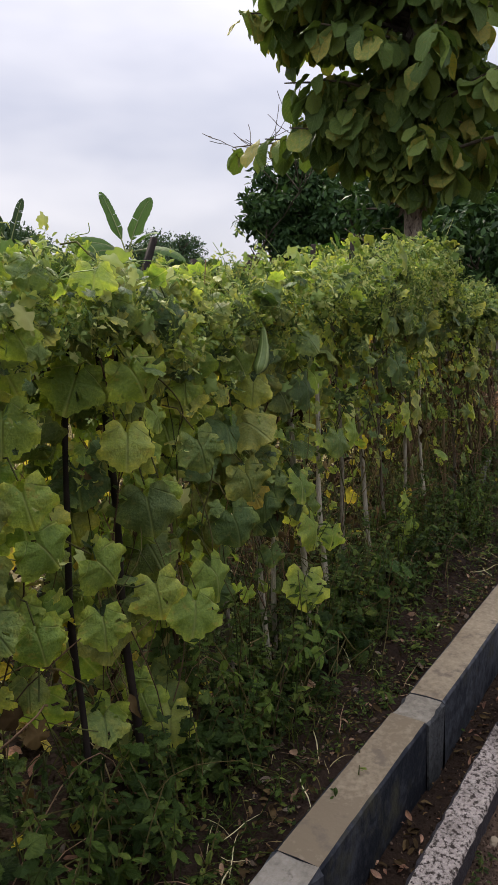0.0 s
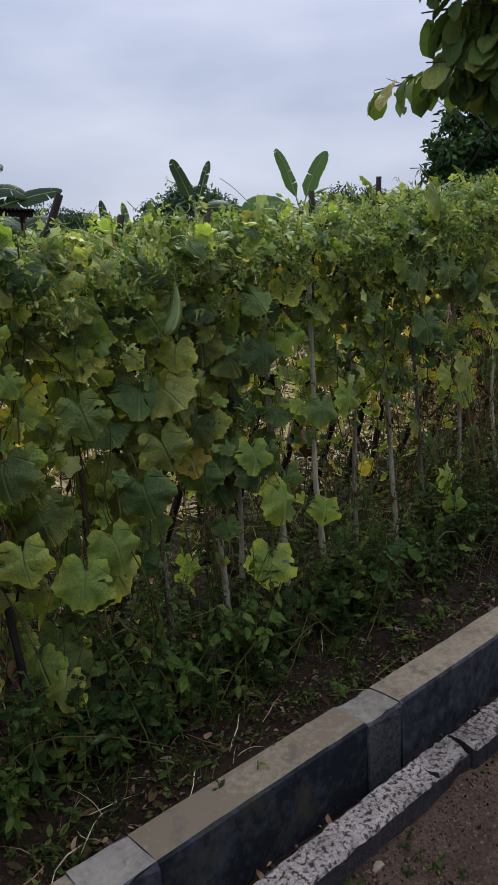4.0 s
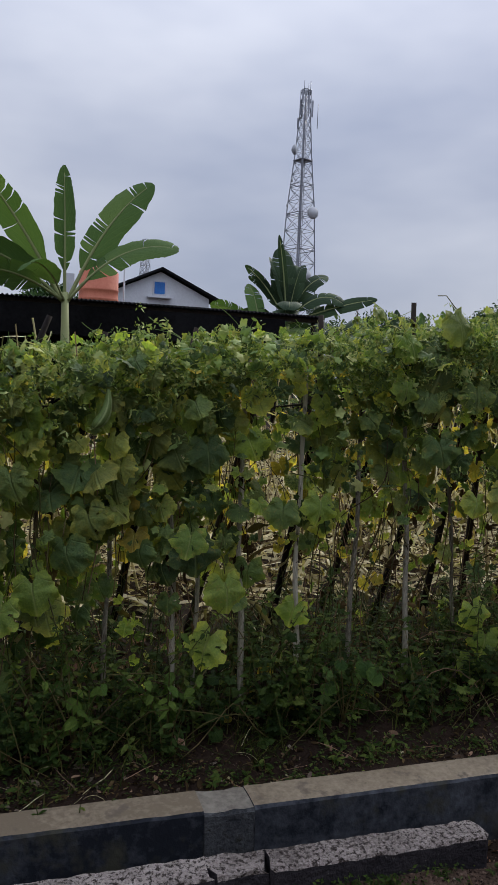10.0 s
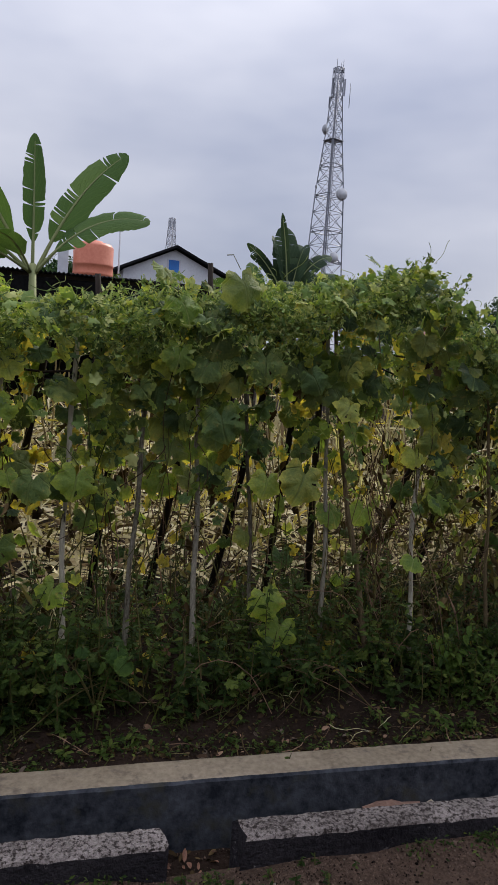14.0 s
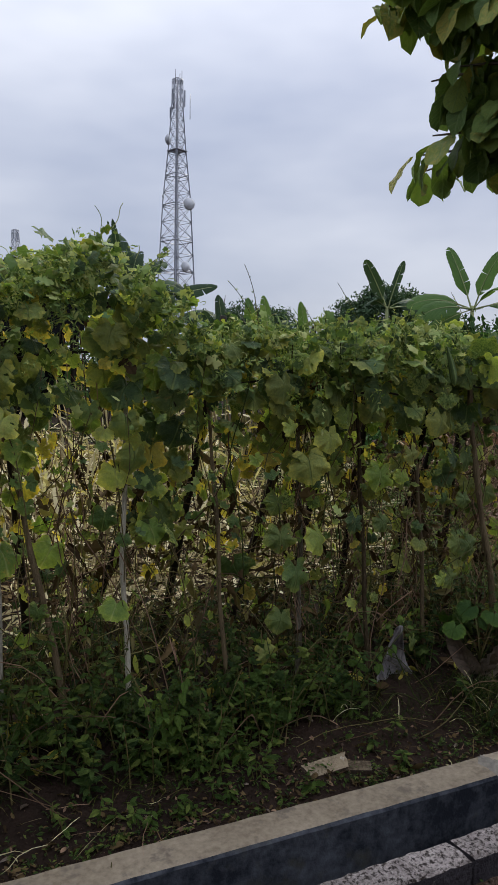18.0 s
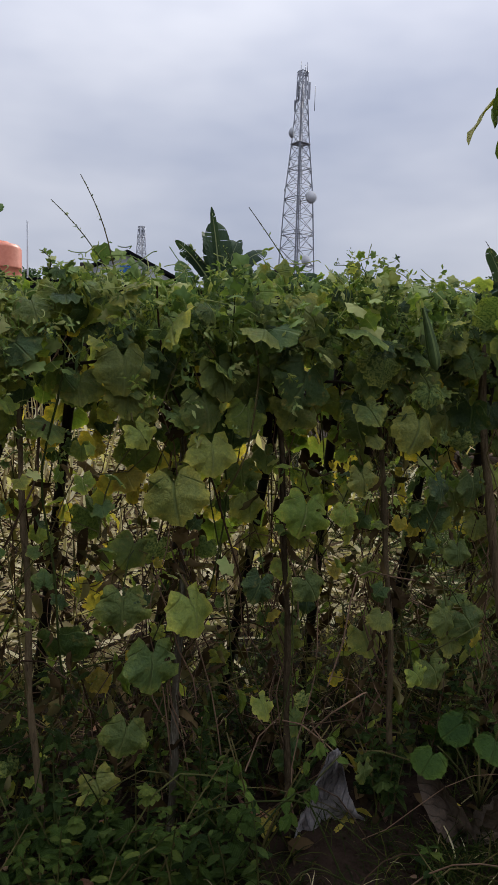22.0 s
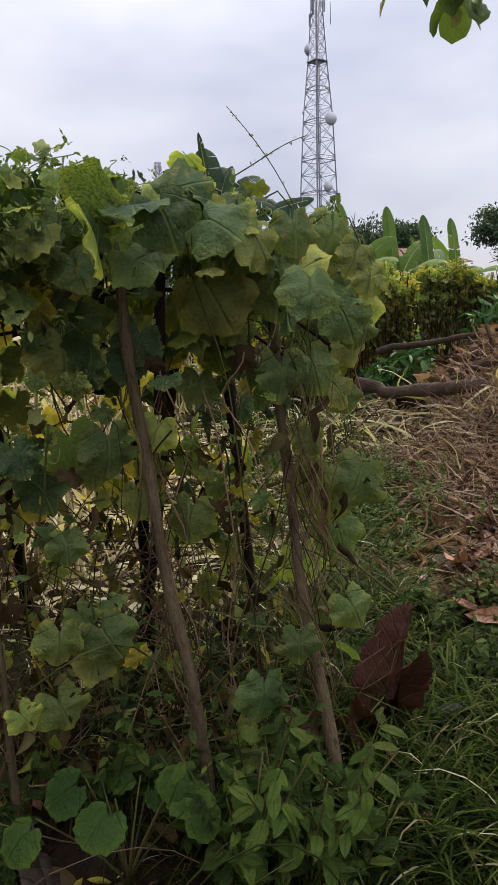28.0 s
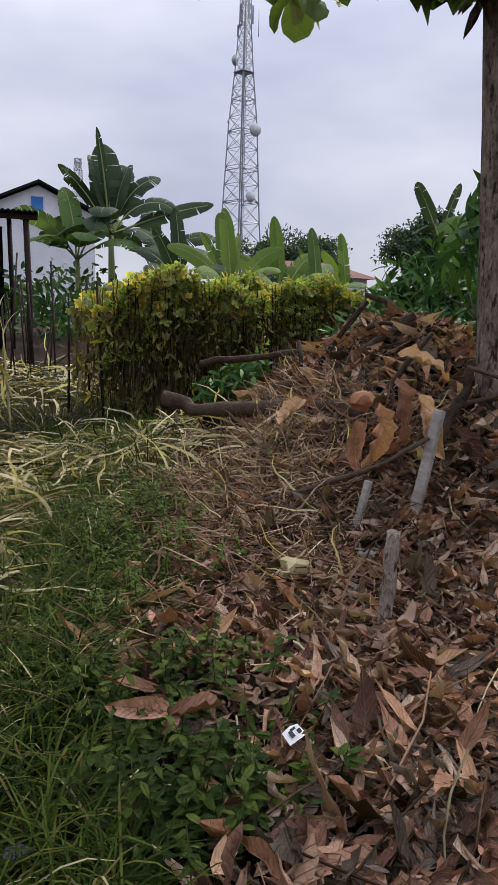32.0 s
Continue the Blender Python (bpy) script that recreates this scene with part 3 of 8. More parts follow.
def strip(seed, width=0.05, n=5, bend=0.5, sway=0.2, twist=1.0):
    """Grass blade or maize leaf: a narrow strip that bends over."""
    r = np.random.default_rng(seed)
    v, uv, t = [], [], []
    p, el, az, tw = np.zeros(3), 0.0, 0.0, r.uniform(-0.4, 0.4)
    for i in range(n + 1):
        s = i / n
        w = 0.5 * width * min(1, 0.55 + s * 2) * (1 - s) ** 0.6 + 0.0015
        d = np.array([math.sin(az) * math.cos(el), math.cos(az) * math.cos(el), math.sin(el)])
        side = np.array([math.cos(az) * math.cos(tw), -math.sin(az) * math.cos(tw), math.sin(tw)])
        v += [tuple(p - side * w), tuple(p + side * w)]
        uv += [(0, s), (1, s)]
        p = p + d / n
        el -= bend * 1.6 / n * (0.4 + 1.2 * s)
        az += sway * r.normal() / n * 2
        tw += twist * r.normal() / n
    for i in range(n):
        q = 2 * i
        t += [(q, q + 1, q + 3), (q, q + 3, q + 2)]
    return np.array(v), np.array(t), np.array(uv)


CRUMPLED = [blade(150 + k, 0.38, 6, (-1) ** k * 0.5, 0.9, 1.2, 0.6, 1.3 * (-1) ** (k // 2), 0.05) for k in range(6)]
PALM = [palmate(k, (0.15, 0.20, 0.17, 0.25, 0.18, 0.27)[k], 4 if k in (1, 3) else 3, holes=(0, 3, 0, 4, 0, 2)[k]) for k in range(6)]
PALM_SMALL = [palmate(20 + k, 0.42, 2, 20) for k in range(4)]


def sprig(seed, leaflets=9):
    """A tuft of small crinkled leaflets, about 1 across."""
    r = np.random.default_rng(seed)
    vs, ts, us, n = [], [], [], 0
    for k in range(leaflets):
        v, t, uv = blade(seed * 20 + k, r.uniform(0.35, 0.65), 3, r.uniform(-0.4, 0.6), r.uniform(0.1, 0.8), 1.3, 0.7, r.normal(0, 0.8), 0.05)
        d, nn = r.normal(size=(1, 3)), r.normal(size=(1, 3)) + [0, 0, 0.8]
        v = (v * r.uniform(0.3, 0.6)) @ frames(nn, d)[0].T + r.normal(0, 0.2, 3)
        vs.append(v), us.append(uv), ts.append(t + n)
        n += len(v)
    return np.concatenate(vs), np.concatenate(ts), np.concatenate(us)


SPRIGS = [sprig(400 + k) for k in range(6)]
BLADES = [blade(k, 0.52, 4, 0.2, 0.2) for k in range(4)]
TINY = [blade(30 + k, 0.55, 2, 0.15, 0.25) for k in range(3)]
TEAKS = [blade(40 + k, (0.78, 0.70, 0.84, 0.64)[k], 8, (0.30, 0.5, 0.15, 0.4)[k], (0.12, 0.35, 0.2, 0.5)[k], 2.2, 0.8, (0.1, 0.5, -0.4, 0.7)[k], 0.032) for k in range(4)]
CURLED = [blade(50 + k, 0.55, 5, (-1) ** k * 0.32, 0.55, 1.3, 0.7, 0.5, 0.03) for k in range(5)]
GRASSES = [strip(60 + k, 0.030, 5, 0.9 + 0.2 * k, 0.2) for k in range(4)]
STRAWS = [strip(70 + k, 0.055, 6, 0.25 + 0.12 * k, 0.9, 2.2) for k in range(6)]


# ---- the lie of the land ----
SLOPE = -0.053


def kerb_v(x, y):
    return y - SLOPE * x


def smooth01(a, b, x):
    s = np.clip((x - a) / (b - a), 0, 1)
    return s * s * (3 - 2 * s)


def heap_height(x, y):
    h = 1.08 * np.exp(-((x - 9.95) / 0.92) ** 2 - ((y - 4.1) / 1.6) ** 2)
    h += 0.11 * np.exp(-((x - 8.95) / 0.42) ** 2 - ((y - 3.55) / 0.75) ** 2)
    h += (0.06 + 0.06 * smooth01(2.2, 2.8, y) - 0.07 * smooth01(3.2, 4.4, y)) * smooth01(7.5, 8.6, x) * smooth01(0.6, 1.4, y) * (1 - smooth01(5.0, 6.6, y)) * (1 - smooth01(11.5, 12.5, x))
    return h


def ground_z(x, y):
    x, y = np.asarray(x, float), np.asarray(y, float)
    v = kerb_v(x, y)
    z = np.where(v < 0.5, -0.03, np.where(v < 0.80, -0.13, 0.09 + 0.10 * smooth01(0.9, 1.6, v) + 0.12 * smooth01(4.0, 9.0, y)))
    bump = 0.018 * np.sin(5.1 * x + 1.3 * np.sin(3.3 * y)) * np.sin(4.3 * y + 0.7 * x) + 0.012 * np.sin(13 * x + 2 * y) * np.sin(11 * y - 3 * x)
    return z + np.where(v > 0.92, 1.3 * bump, np.where((v > 0.5) & (v < 0.8), 0.6 * bump, 0))


def grid_arrays(xs, vs, height, slanted=True):
    gx, gv = np.meshgrid(xs, vs)
    gy = gv + SLOPE * gx * (np.exp(-np.maximum(np.abs(gv) - 3, 0) / 3) if slanted else 0)
    v = np.stack([gx, gy, height(gx, gy)], 2).reshape(-1, 3)
    n, m = len(vs), len(xs)
    idx = np.arange(n * m).reshape(n, m)
    a, b, c, d = idx[:-1, :-1].ravel(), idx[:-1, 1:].ravel(), idx[1:, 1:].ravel(), idx[1:, :-1].ravel()
    t = np.concatenate([np.stack([a, b, c], 1), np.stack([a, c, d], 1)])
    return v, t


far_x = np.concatenate([-np.geomspace(1500, 14, 18), np.arange(-12, -1, 0.8), np.arange(-1, 12.01, 0.06), np.arange(13, 26, 1.0), np.geomspace(28, 1500, 18)])
far_v = np.concatenate([-np.geomspace(1500, 6, 16), np.arange(-5, 0.2, 0.8), [0.3, 0.44, 0.49, 0.51, 0.6, 0.7, 0.79, 0.81, 0.87], np.arange(0.93, 3.5, 0.06), np.arange(3.6, 12, 0.2), np.arange(12.5, 26, 1.0), np.geomspace(28, 1500, 18)])
gv_, gt_ = grid_arrays(far_x, far_v, ground_z)
ground = tagged(new("ground", tri_mesh("ground", gv_, gt_, None, [SOIL])), "dark brown garden soil with crumbs and small stones", "ground", kind="structure")

road_x = np.concatenate([-np.geomspace(300, 12, 10), np.arange(-10, 0, 0.5), np.arange(0, 9, 0.08), np.arange(9, 20, 0.6), np.geomspace(21, 300, 10)])
road_v = np.concatenate([[-5.0, -4.0, -3.0, -2.0, -1.5, -1.0], np.arange(-0.6, 0.46, 0.05), [0.46]])


def road_z(x, y):
    return 0.006 * np.sin(6 * x + 2 * y) * np.sin(5 * y - x) + 0.004 * np.sin(19 * x + 3 * y) + smooth01(0.22, 0.43, kerb_v(x, y)) * (0.034 + 0.016 * np.sin(3 * x + 1) + 0.006 * np.sin(11 * x))


rv_, rt_ = grid_arrays(road_x, road_v, road_z)
road = tagged(new("road", tri_mesh("road", rv_, rt_, None, [ROAD])), "worn brown road surface with grit", "road", kind="structure")


# added wall, never in view: blocks low southern sky to darken the hedge front
def wall_side(x, z):
    return -4.6 + 0.01 * np.sin(1.7 * x) * np.sin(2.3 * z)


wx, wz = np.arange(-30, 42.1, 1.0), np.linspace(-0.3, 3.0, 8)
wgx, wgz = np.meshgrid(wx, wz)
wall_v = np.concatenate([np.stack([wgx, wall_side(wgx, wgz), wgz], 2).reshape(-1, 3), np.stack([wgx, wall_side(wgx, wgz) - 0.2, wgz], 2).reshape(-1, 3)])
wi = np.arange(len(wx) * len(wz)).reshape(len(wz), len(wx))
wa, wb, wc, wd = wi[:-1, :-1].ravel(), wi[:-1, 1:].ravel(), wi[1:, 1:].ravel(), wi[1:, :-1].ravel()
wn_ = len(wx) * len(wz)
cap_a, cap_b = wi[-1, :-1], wi[-1, 1:]
wall_t = np.concatenate([np.stack([wa, wc, wb], 1), np.stack([wa, wd, wc], 1), np.stack([wa, wb, wc], 1) + wn_, np.stack([wa, wc, wd], 1) + wn_, np.stack([cap_a, cap_b + wn_, cap_b], 1), np.stack([cap_a, cap_a + wn_, cap_b + wn_], 1)])
tagged(new("wall_south", tri_mesh("wall_south", wall_v, wall_t, None, [WALL_DULL], None, False)), "unseen plain grey wall added beyond the road to block low sky light", "wall", kind="structure")


# ---- kerbs ----
def kerb_piece(x0, x1, back, front, top, bottom, seed, batter=0.0, chip=0.006, step=0.06):
    """A length of kerb along the road: rounded upper edges, slightly uneven; top faces first material, sides second."""
    r = np.random.default_rng(seed)
    xs = np.linspace(x0, x1, max(3, int((x1 - x0) / step) + 1))
    prof = [(front - batter, bottom), (front - batter * 0.4, bottom + 0.4 * (top - bottom)), (front, top - 0.010), (front + 0.007, top), (0.5 * (front + back), top + 0.002), (back - 0.012, top), (back, top - 0.014), (back, bottom)]
    k = len(prof)
    v, t, mi = [], [], []
    for x in xs:
        wob = 0.004 * math.sin(2.1 * x + seed)
        for j, (pv, pz) in enumerate(prof):
            jit = r.normal(0, chip, 2) if 0 < j < 7 else (0, 0)
            end = r.normal(0, max(0.008, 2.2 * chip)) if seed > 20 and x in (xs[0], xs[-1]) else 0.0
            v.append((x + end, pv + SLOPE * x + jit[0] * 0.6 + wob, pz + jit[1] * 0.5 * (pz > 0)))
    for i in range(len(xs) - 1):
        for j in range(k - 1):
            p, q = i * k + j, (i + 1) * k + j
            t += [(p, p + 1, q + 1), (p, q + 1, q)]
            mi += [0 if 3 <= j <= 4 or j == 2 and seed > 20 else 1] * 2
    for e, sgn in ((0, 1), ((len(xs) - 1) * k, -1)):
        for j in range(1, k - 1):
            t.append((e, e + j, e + j + 1) if sgn < 0 else (e, e + j + 1, e + j))
            mi.append(1)
    t = [(a, c, b) for a, b, c in t]
    return v, t, mi


def kerb(name, pieces, label):
    top = thing(name, (0, 0, 0), label, "kerb", kind="structure")
    for args, mats, note in pieces:
        v, t, mi = kerb_piece(*args)
        under(new("kerb_block", tri_mesh("kerb_block", v, t, None, mats, mi, False)), top, note)
    return top


IB, IF, OB, OF = 0.880, 0.738, 0.545, 0.440
inner = [((-14, 1.34, IB, IF, 0.13, -0.3, 1, 0.02, 0.001, 0.4), (CONCRETE, PAINT), ""),
         ((1.3405, 1.52, IB, IF, 0.128, -0.3, 3, 0.02, 0.008, 0.05), (CONCRETE_PALE, PAINT), "chipped pale kerb end"),
         ((1.5205, 2.33, IB, IF, 0.13, -0.3, 4, 0.02, 0.0012), (CONCRETE, PAINT), ""),
         ((2.3303, 2.5035, IB - 0.002, IF - 0.003, 0.126, -0.3, 5, 0.02, 0.005, 0.03), (CONCRETE_PALE, PATCH), "patched kerb piece with cracks"),
         ((2.504, 5.70, IB, IF, 0.13, -0.3, 6, 0.02, 0.0012), (CONCRETE, PAINT), ""),
         ((5.7005, 9.0, IB, IF, 0.13, -0.3, 10, 0.02, 0.0012), (CONCRETE, PAINT), ""),
         ((9.004, 24.0, IB, IF, 0.13, -0.3, 11, 0.02, 0.0012, 0.5), (CONCRETE, PAINT), "")]
drain_kerb = kerb("drain_kerb", inner, "smooth tan concrete drain wall with blue-black painted face")
outer = [((-14, 0.8, OB, OF, 0.12, -0.2, 21, 0.0, 0.0035, 0.4), (SPECKLE, PAINT_BLACK), ""),
         ((0.805, 2.275, OB, OF, 0.12, -0.2, 22, 0.0, 0.0028, 0.024), (SPECKLE, PAINT_BLACK), ""),
         ((2.2775, 2.4585, OB, OF + 0.004, 0.115, -0.2, 23, 0.0, 0.008, 0.05), (SPECKLE, PAINT_BLACK), "cracked-off kerb block"),
         ((2.461, 3.20, OB, OF, 0.12, -0.2, 24, 0.0, 0.0028, 0.024), (SPECKLE, PAINT_BLACK), "kerb block with a broken end"),
         ((3.43, 4.62, OB, OF, 0.118, -0.2, 25, 0.0, 0.0028, 0.024), (SPECKLE, PAINT_BLACK), ""),
         ((4.63, 5.24, OB, OF, 0.12, -0.2, 26, 0.0, 0.0028, 0.024), (SPECKLE, PAINT_BLACK), ""),
         ((5.265, 7.2, OB, OF, 0.12, -0.2, 27, 0.0, 0.0028, 0.024), (SPECKLE, PAINT_BLACK), ""),
         ((7.21, 24.0, OB, OF, 0.12, -0.2, 28, 0.0, 0.0035, 0.4), (SPECKLE, PAINT_BLACK), "")]
kerb("road_kerb", outer, "rough pebbly kerb with worn white top and black face")


def lump(name, size, mats, seed, label, category, place, turn=(0, 0, 0), amount=0.25, cuts=2, group=""):
    """An irregular lump of stone or earth."""
    bm = bmesh.new()
    bmesh.ops.create_icosphere(bm, subdivisions=cuts, radius=0.5)
    for v in bm.verts:
        d = 1 + amount * (noise.noise(v.co * 2.3 + Vector((seed * 3.1, seed, 0))) + 0.5 * noise.noise(v.co * 6 + Vector((seed, 0, 7))))
        q = Vector((abs(c) ** 0.75 * (1 if c > 0 else -1) for c in v.co))
        v.co = Vector((q.x * size[0] * d, q.y * size[1] * d, q.z * size[2] * d))
    me = bpy.data.meshes.new(name)
    bm.to_mesh(me)
    bm.free()
    me.materials.append(mats)
    ob = new(name, me)
    ob.matrix_basis = pose(*place, *turn)
    return tagged(ob, label, category, group)


def slab(name, size, m, seed, label, category):
    """A broken slab of concrete: a block with ragged ends and chipped edges, its top paler."""
    r = np.random.default_rng(seed)
    bm = bmesh.new()
    bmesh.ops.create_cube(bm, size=1.0)
    bmesh.ops.subdivide_edges(bm, edges=bm.edges[:], cuts=3, use_grid_fill=True)
    for v in bm.verts:
        rag = 0.10 * noise.noise(v.co * 5 + Vector((seed, 0, 0)))
        v.co = Vector((v.co.x * size[0] * (1 + rag + 0.25 * v.co.y), v.co.y * size[1] * (1 + rag), v.co.z * size[2] * (1 + 1.5 * rag)))
    me = bpy.data.meshes.new(name)
    bm.to_mesh(me)
    bm.free()
    me.materials.append(BRICKISH_DARK)
    me.materials.append(SLAB)
    for f in me.polygons:
        f.material_index = 1 if f.normal.z > 0.3 else 0
    ob = new(name, me)
    ob.matrix_basis = m
    return tagged(ob, label, category)


slab("broken_slab", (0.16, 0.06, 0.045), pose(5.13, 0.765, 0.115, 22, -6, -6), 3, "broken concrete slab with pale top lying on soil", "stone")
slab("broken_slab", (0.10, 0.05, 0.025), pose(5.25, 0.735, 0.105, 10, 4, -20), 4, "thin brown broken slab lying on soil", "stone")


def smear(place, size, seed, turn, label):
    bm = bmesh.new()
    bmesh.ops.create_icosphere(bm, subdivisions=3, radius=0.5)
    for v in bm.verts:
        d = 1 + 0.9 * noise.noise(v.co * 3.1 + Vector((seed, 2, 0))) + 0.4 * noise.noise(v.co * 8 + Vector((0, seed, 0)))
        v.co = Vector((v.co.x * size[0] * d, v.co.y * size[1] * d, v.co.z * size[2]))
    ob = part("mortar", bm, CONCRETE_PALE, drain_kerb, label)
    ob.matrix_basis = pose(*place, *turn)


for k, (mx_, mv_, mz_, sx_, sy_) in enumerate(((5.69, 0.80, 0.130, 0.075, 0.11), (5.72, 0.765, 0.130, 0.05, 0.05))):
    smear((mx_, mv_ + SLOPE * mx_, mz_), (sx_, sy_, 0.012), 3 + k, (0, 0, 20 * k), "pale spilled mortar")
smear((5.70, 0.735 + SLOPE * 5.7, 0.07), (0.035, 0.11, 0.010), 9, (90, 0, 0), "pale mortar run down the face")
lump("brick_chunk", (0.21, 0.09, 0.055), BRICKISH, 5, "broken pinkish brick rubble lying in the drain", "brick", (4.03, 0.45, 0.0), (3, 4, 8), 0.7)
lump("stone_chunk", (0.10, 0.07, 0.05), CONCRETE, 8, "small broken grey stone lump in the drain", "stone", (4.21, 0.46, -0.03), (5, 8, 60), 0.7)
for cx_, cy_, cs_ in ((2.76, 0.215, 0.05), (3.44, -0.01, 0.035), (1.95, 0.305, 0.03), (2.84, 0.19, 0.02)):
    lump("stone_chip", (cs_, cs_ * 0.6, 0.012), CONCRETE, int(cx_ * 50), "small pale stone chip lying on the road", "stone", (cx_, cy_, float(road_z(cx_, cy_)) + 0.004), (0, 0, 200 * cs_), 0.5, group="stone chips on the road")
grit = Batch()
ico = bmesh.new()
bmesh.ops.create_icosphere(ico, subdivisions=1, radius=0.5)
ICO = (np.array([v.co[:] for v in ico.verts]), np.array([[v.index for v in f.verts] for f in ico.faces]), np.zeros((len(ico.verts), 2)))
ico.free()
n = 14000
gx = rng.uniform(0.6, 7.0, n)
gvv = np.concatenate([0.42 - 1.2 * rng.random(n // 2) ** 1.3, rng.uniform(0.56, 0.73, n // 4), rng.uniform(0.92, 1.6, n - n // 2 - n // 4)])
gy = gvv + SLOPE * gx
gz = np.where(gvv < 0.45, road_z(gx, gy), ground_z(gx, gy))
grit.add(ICO, frames(unit(n), unit(n)), np.stack([gx, gy, gz + 0.003], 1), rng.gamma(2, 0.0021, n)[:, None] * rng.uniform(0.6, 1.3, (n, 3)), np.where(gvv < 0.45, np.where(rng.random(n) < 0.05, 0, 2), 1 + rng.integers(0, 2, n)))
more = np.random.default_rng(77)
n = 24000
gx = more.uniform(0.4, 7.2, n)
gvv = 0.44 - np.minimum(more.gamma(1.4, 0.09, n), 0.9)
gy = gvv + SLOPE * gx
grit.add(ICO, frames(more.normal(0, 1, (n, 3)), more.normal(0, 1, (n, 3))), np.stack([gx, gy, road_z(gx, gy) + 0.001], 1), more.gamma(2, 0.0018, n)[:, None] * more.uniform(0.6, 1.4, (n, 3)) * (1, 1, 0.7), np.where(more.random(n) < 0.14, 1, np.where(more.random(n) < 0.004, 0, 2)))
grit.build("loose_grit", [STONE, SOIL, GRIT], None, "small stones and crumbs of soil", "gravel", "stuff", False)


# ---- the gourd trellis along the road ----
HX = [0.2, 1.0, 1.65, 2.3, 2.8, 3.4, 3.7, 4.0, 4.25, 4.45, 4.7, 4.87, 5.6, 6.0, 6.5, 6.75, 6.9]
HZ = [1.74, 1.72, 1.69, 1.74, 1.77, 1.86, 1.91, 1.93, 2.03, 2.07, 1.92, 1.77, 1.77, 1.80, 1.77, 1.70, 1.50]


def hedge_top(x):
    lumps = 0.022 * np.sin(7.3 * x + 1.0) * np.sin(2.9 * x) + 0.018 * np.sin(17.0 * x + 2.0) + 0.012 * np.sin(29.0 * x)
    return np.interp(x, HX, HZ) - 0.05 - 0.03 * smooth01(3.2, 4.0, x) * (1 - smooth01(4.5, 4.9, x)) + lumps


trellis = thing("gourd_trellis", (3.5, 1.5, 0.18), "bamboo stake trellis overgrown with green and yellowing gourd vines", "trellis")
# front row: foot x, y, z, head x, y, z, thickness, kind
FRONT = [(0.55, 0.62, 0), (0.95, 0.92, 2), (1.25, 1.36, 2), (1.52, 1.46, 2), (1.79, 1.80, 1), (2.07, 2.09, 0), (2.36, 2.33, 0), (2.43, 2.50, 0), (2.64, 2.67, 0), (2.93, 2.93, 0), (3.19, 3.23, 0), (3.49, 3.44, 0), (3.75, 3.64, 0), (4.06, 4.06, 0), (4.33, 4.08, 1), (4.55, 4.57, 0), (4.99, 4.88, 1), (5.33, 5.35, 0), (5.66, 5.62, 1), (6.00, 5.96, 1), (6.46, 6.32, 1), (6.79, 6.70, 1)]
BACK = [(0.7, 0.85), (1.3, 1.45), (1.75, 1.9), (2.2, 2.32), (2.6, 2.75), (3.08, 3.16), (3.38, 3.50), (3.72, 3.86), (4.05, 4.05), (4.32, 4.20), (4.52, 4.82), (4.96, 5.05), (5.35, 5.5), (5.69, 5.75), (6.05, 6.0), (6.37, 6.48), (6.42, 6.39), (6.82, 6.68)]
for k, (x0, x1, kind) in enumerate(FRONT):
    h = float(hedge_top(x1)) + rng.uniform(-0.18, 0.03)
    y0 = 1.25 + rng.uniform(-0.05, 0.05) if x0 < 6.7 else 1.17
    pts = [(x0 + (x1 - x0) * s + 0.014 * math.sin(5 * s + k) + 0.004 * math.sin(19 * s + k), y0 + (0.14 if x0 < 6.7 else 0.34) * s + 0.01 * math.sin(7 * s + 2 * k), 0.05 + (h - 0.05) * s) for s in np.linspace(0, 1, 19)]
    r0 = rng.uniform(0.009, 0.014) if x0 < 6.4 else 0.017
    tube("stake", pts, np.linspace(r0, r0 * 0.7, 19) * (1 + 0.16 * (np.arange(19) % 4 == 0) + rng.normal(0, 0.07, 19)), (STAKE, STAKE_BROWN, STAKE_DARK)[kind], trellis, ("grey bamboo stake", "brown wooden stake", "dark wooden stake")[kind])
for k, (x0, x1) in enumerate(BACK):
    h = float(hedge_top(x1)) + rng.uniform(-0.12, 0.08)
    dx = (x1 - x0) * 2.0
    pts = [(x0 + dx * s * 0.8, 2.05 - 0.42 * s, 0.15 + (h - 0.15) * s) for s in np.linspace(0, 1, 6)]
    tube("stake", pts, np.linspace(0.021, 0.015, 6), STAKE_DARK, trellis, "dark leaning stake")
for x, z, dx in ((1.85, 1.79, 0.10), (2.07, 1.74, 0.05), (3.02, 1.87, -0.02), (3.49, 1.96, -0.02), (5.64, 1.80, 0.0), (6.05, 1.74, 0.03), (6.29, 1.76, 0.01), (6.43, 1.70, 0.01), (2.45, 1.78, 0.05)):
    tube("stake", [(x - dx * 2, 1.46, z - 0.5), (x - dx, 1.43, z - 0.25), (x, 1.41, z)], [0.015, 0.014, 0.012], STAKE_DARK, trellis, "dark stake end above the leaves")
for y, z in ((1.40, 1.5), (1.78, 1.45)):
    pts = [(x, y + 0.02 * math.sin(3 * x), (hedge_top(x) - 1.75) * 0.7 + z + 0.03 * math.sin(4 * x)) for x in np.linspace(0.3, 6.85, 40)]
    tube("cross_rail", pts, 0.005, STAKE_DARK, trellis, "thin cross rail", 5)


HANGS = np.array([p[1] for p in FRONT] + [1.10, 1.62, 1.95, 2.2, 3.08, 3.56, 4.3, 4.75, 5.12, 6.16])
REACH = np.random.default_rng(5).uniform(0.42, 0.72, len(HANGS))


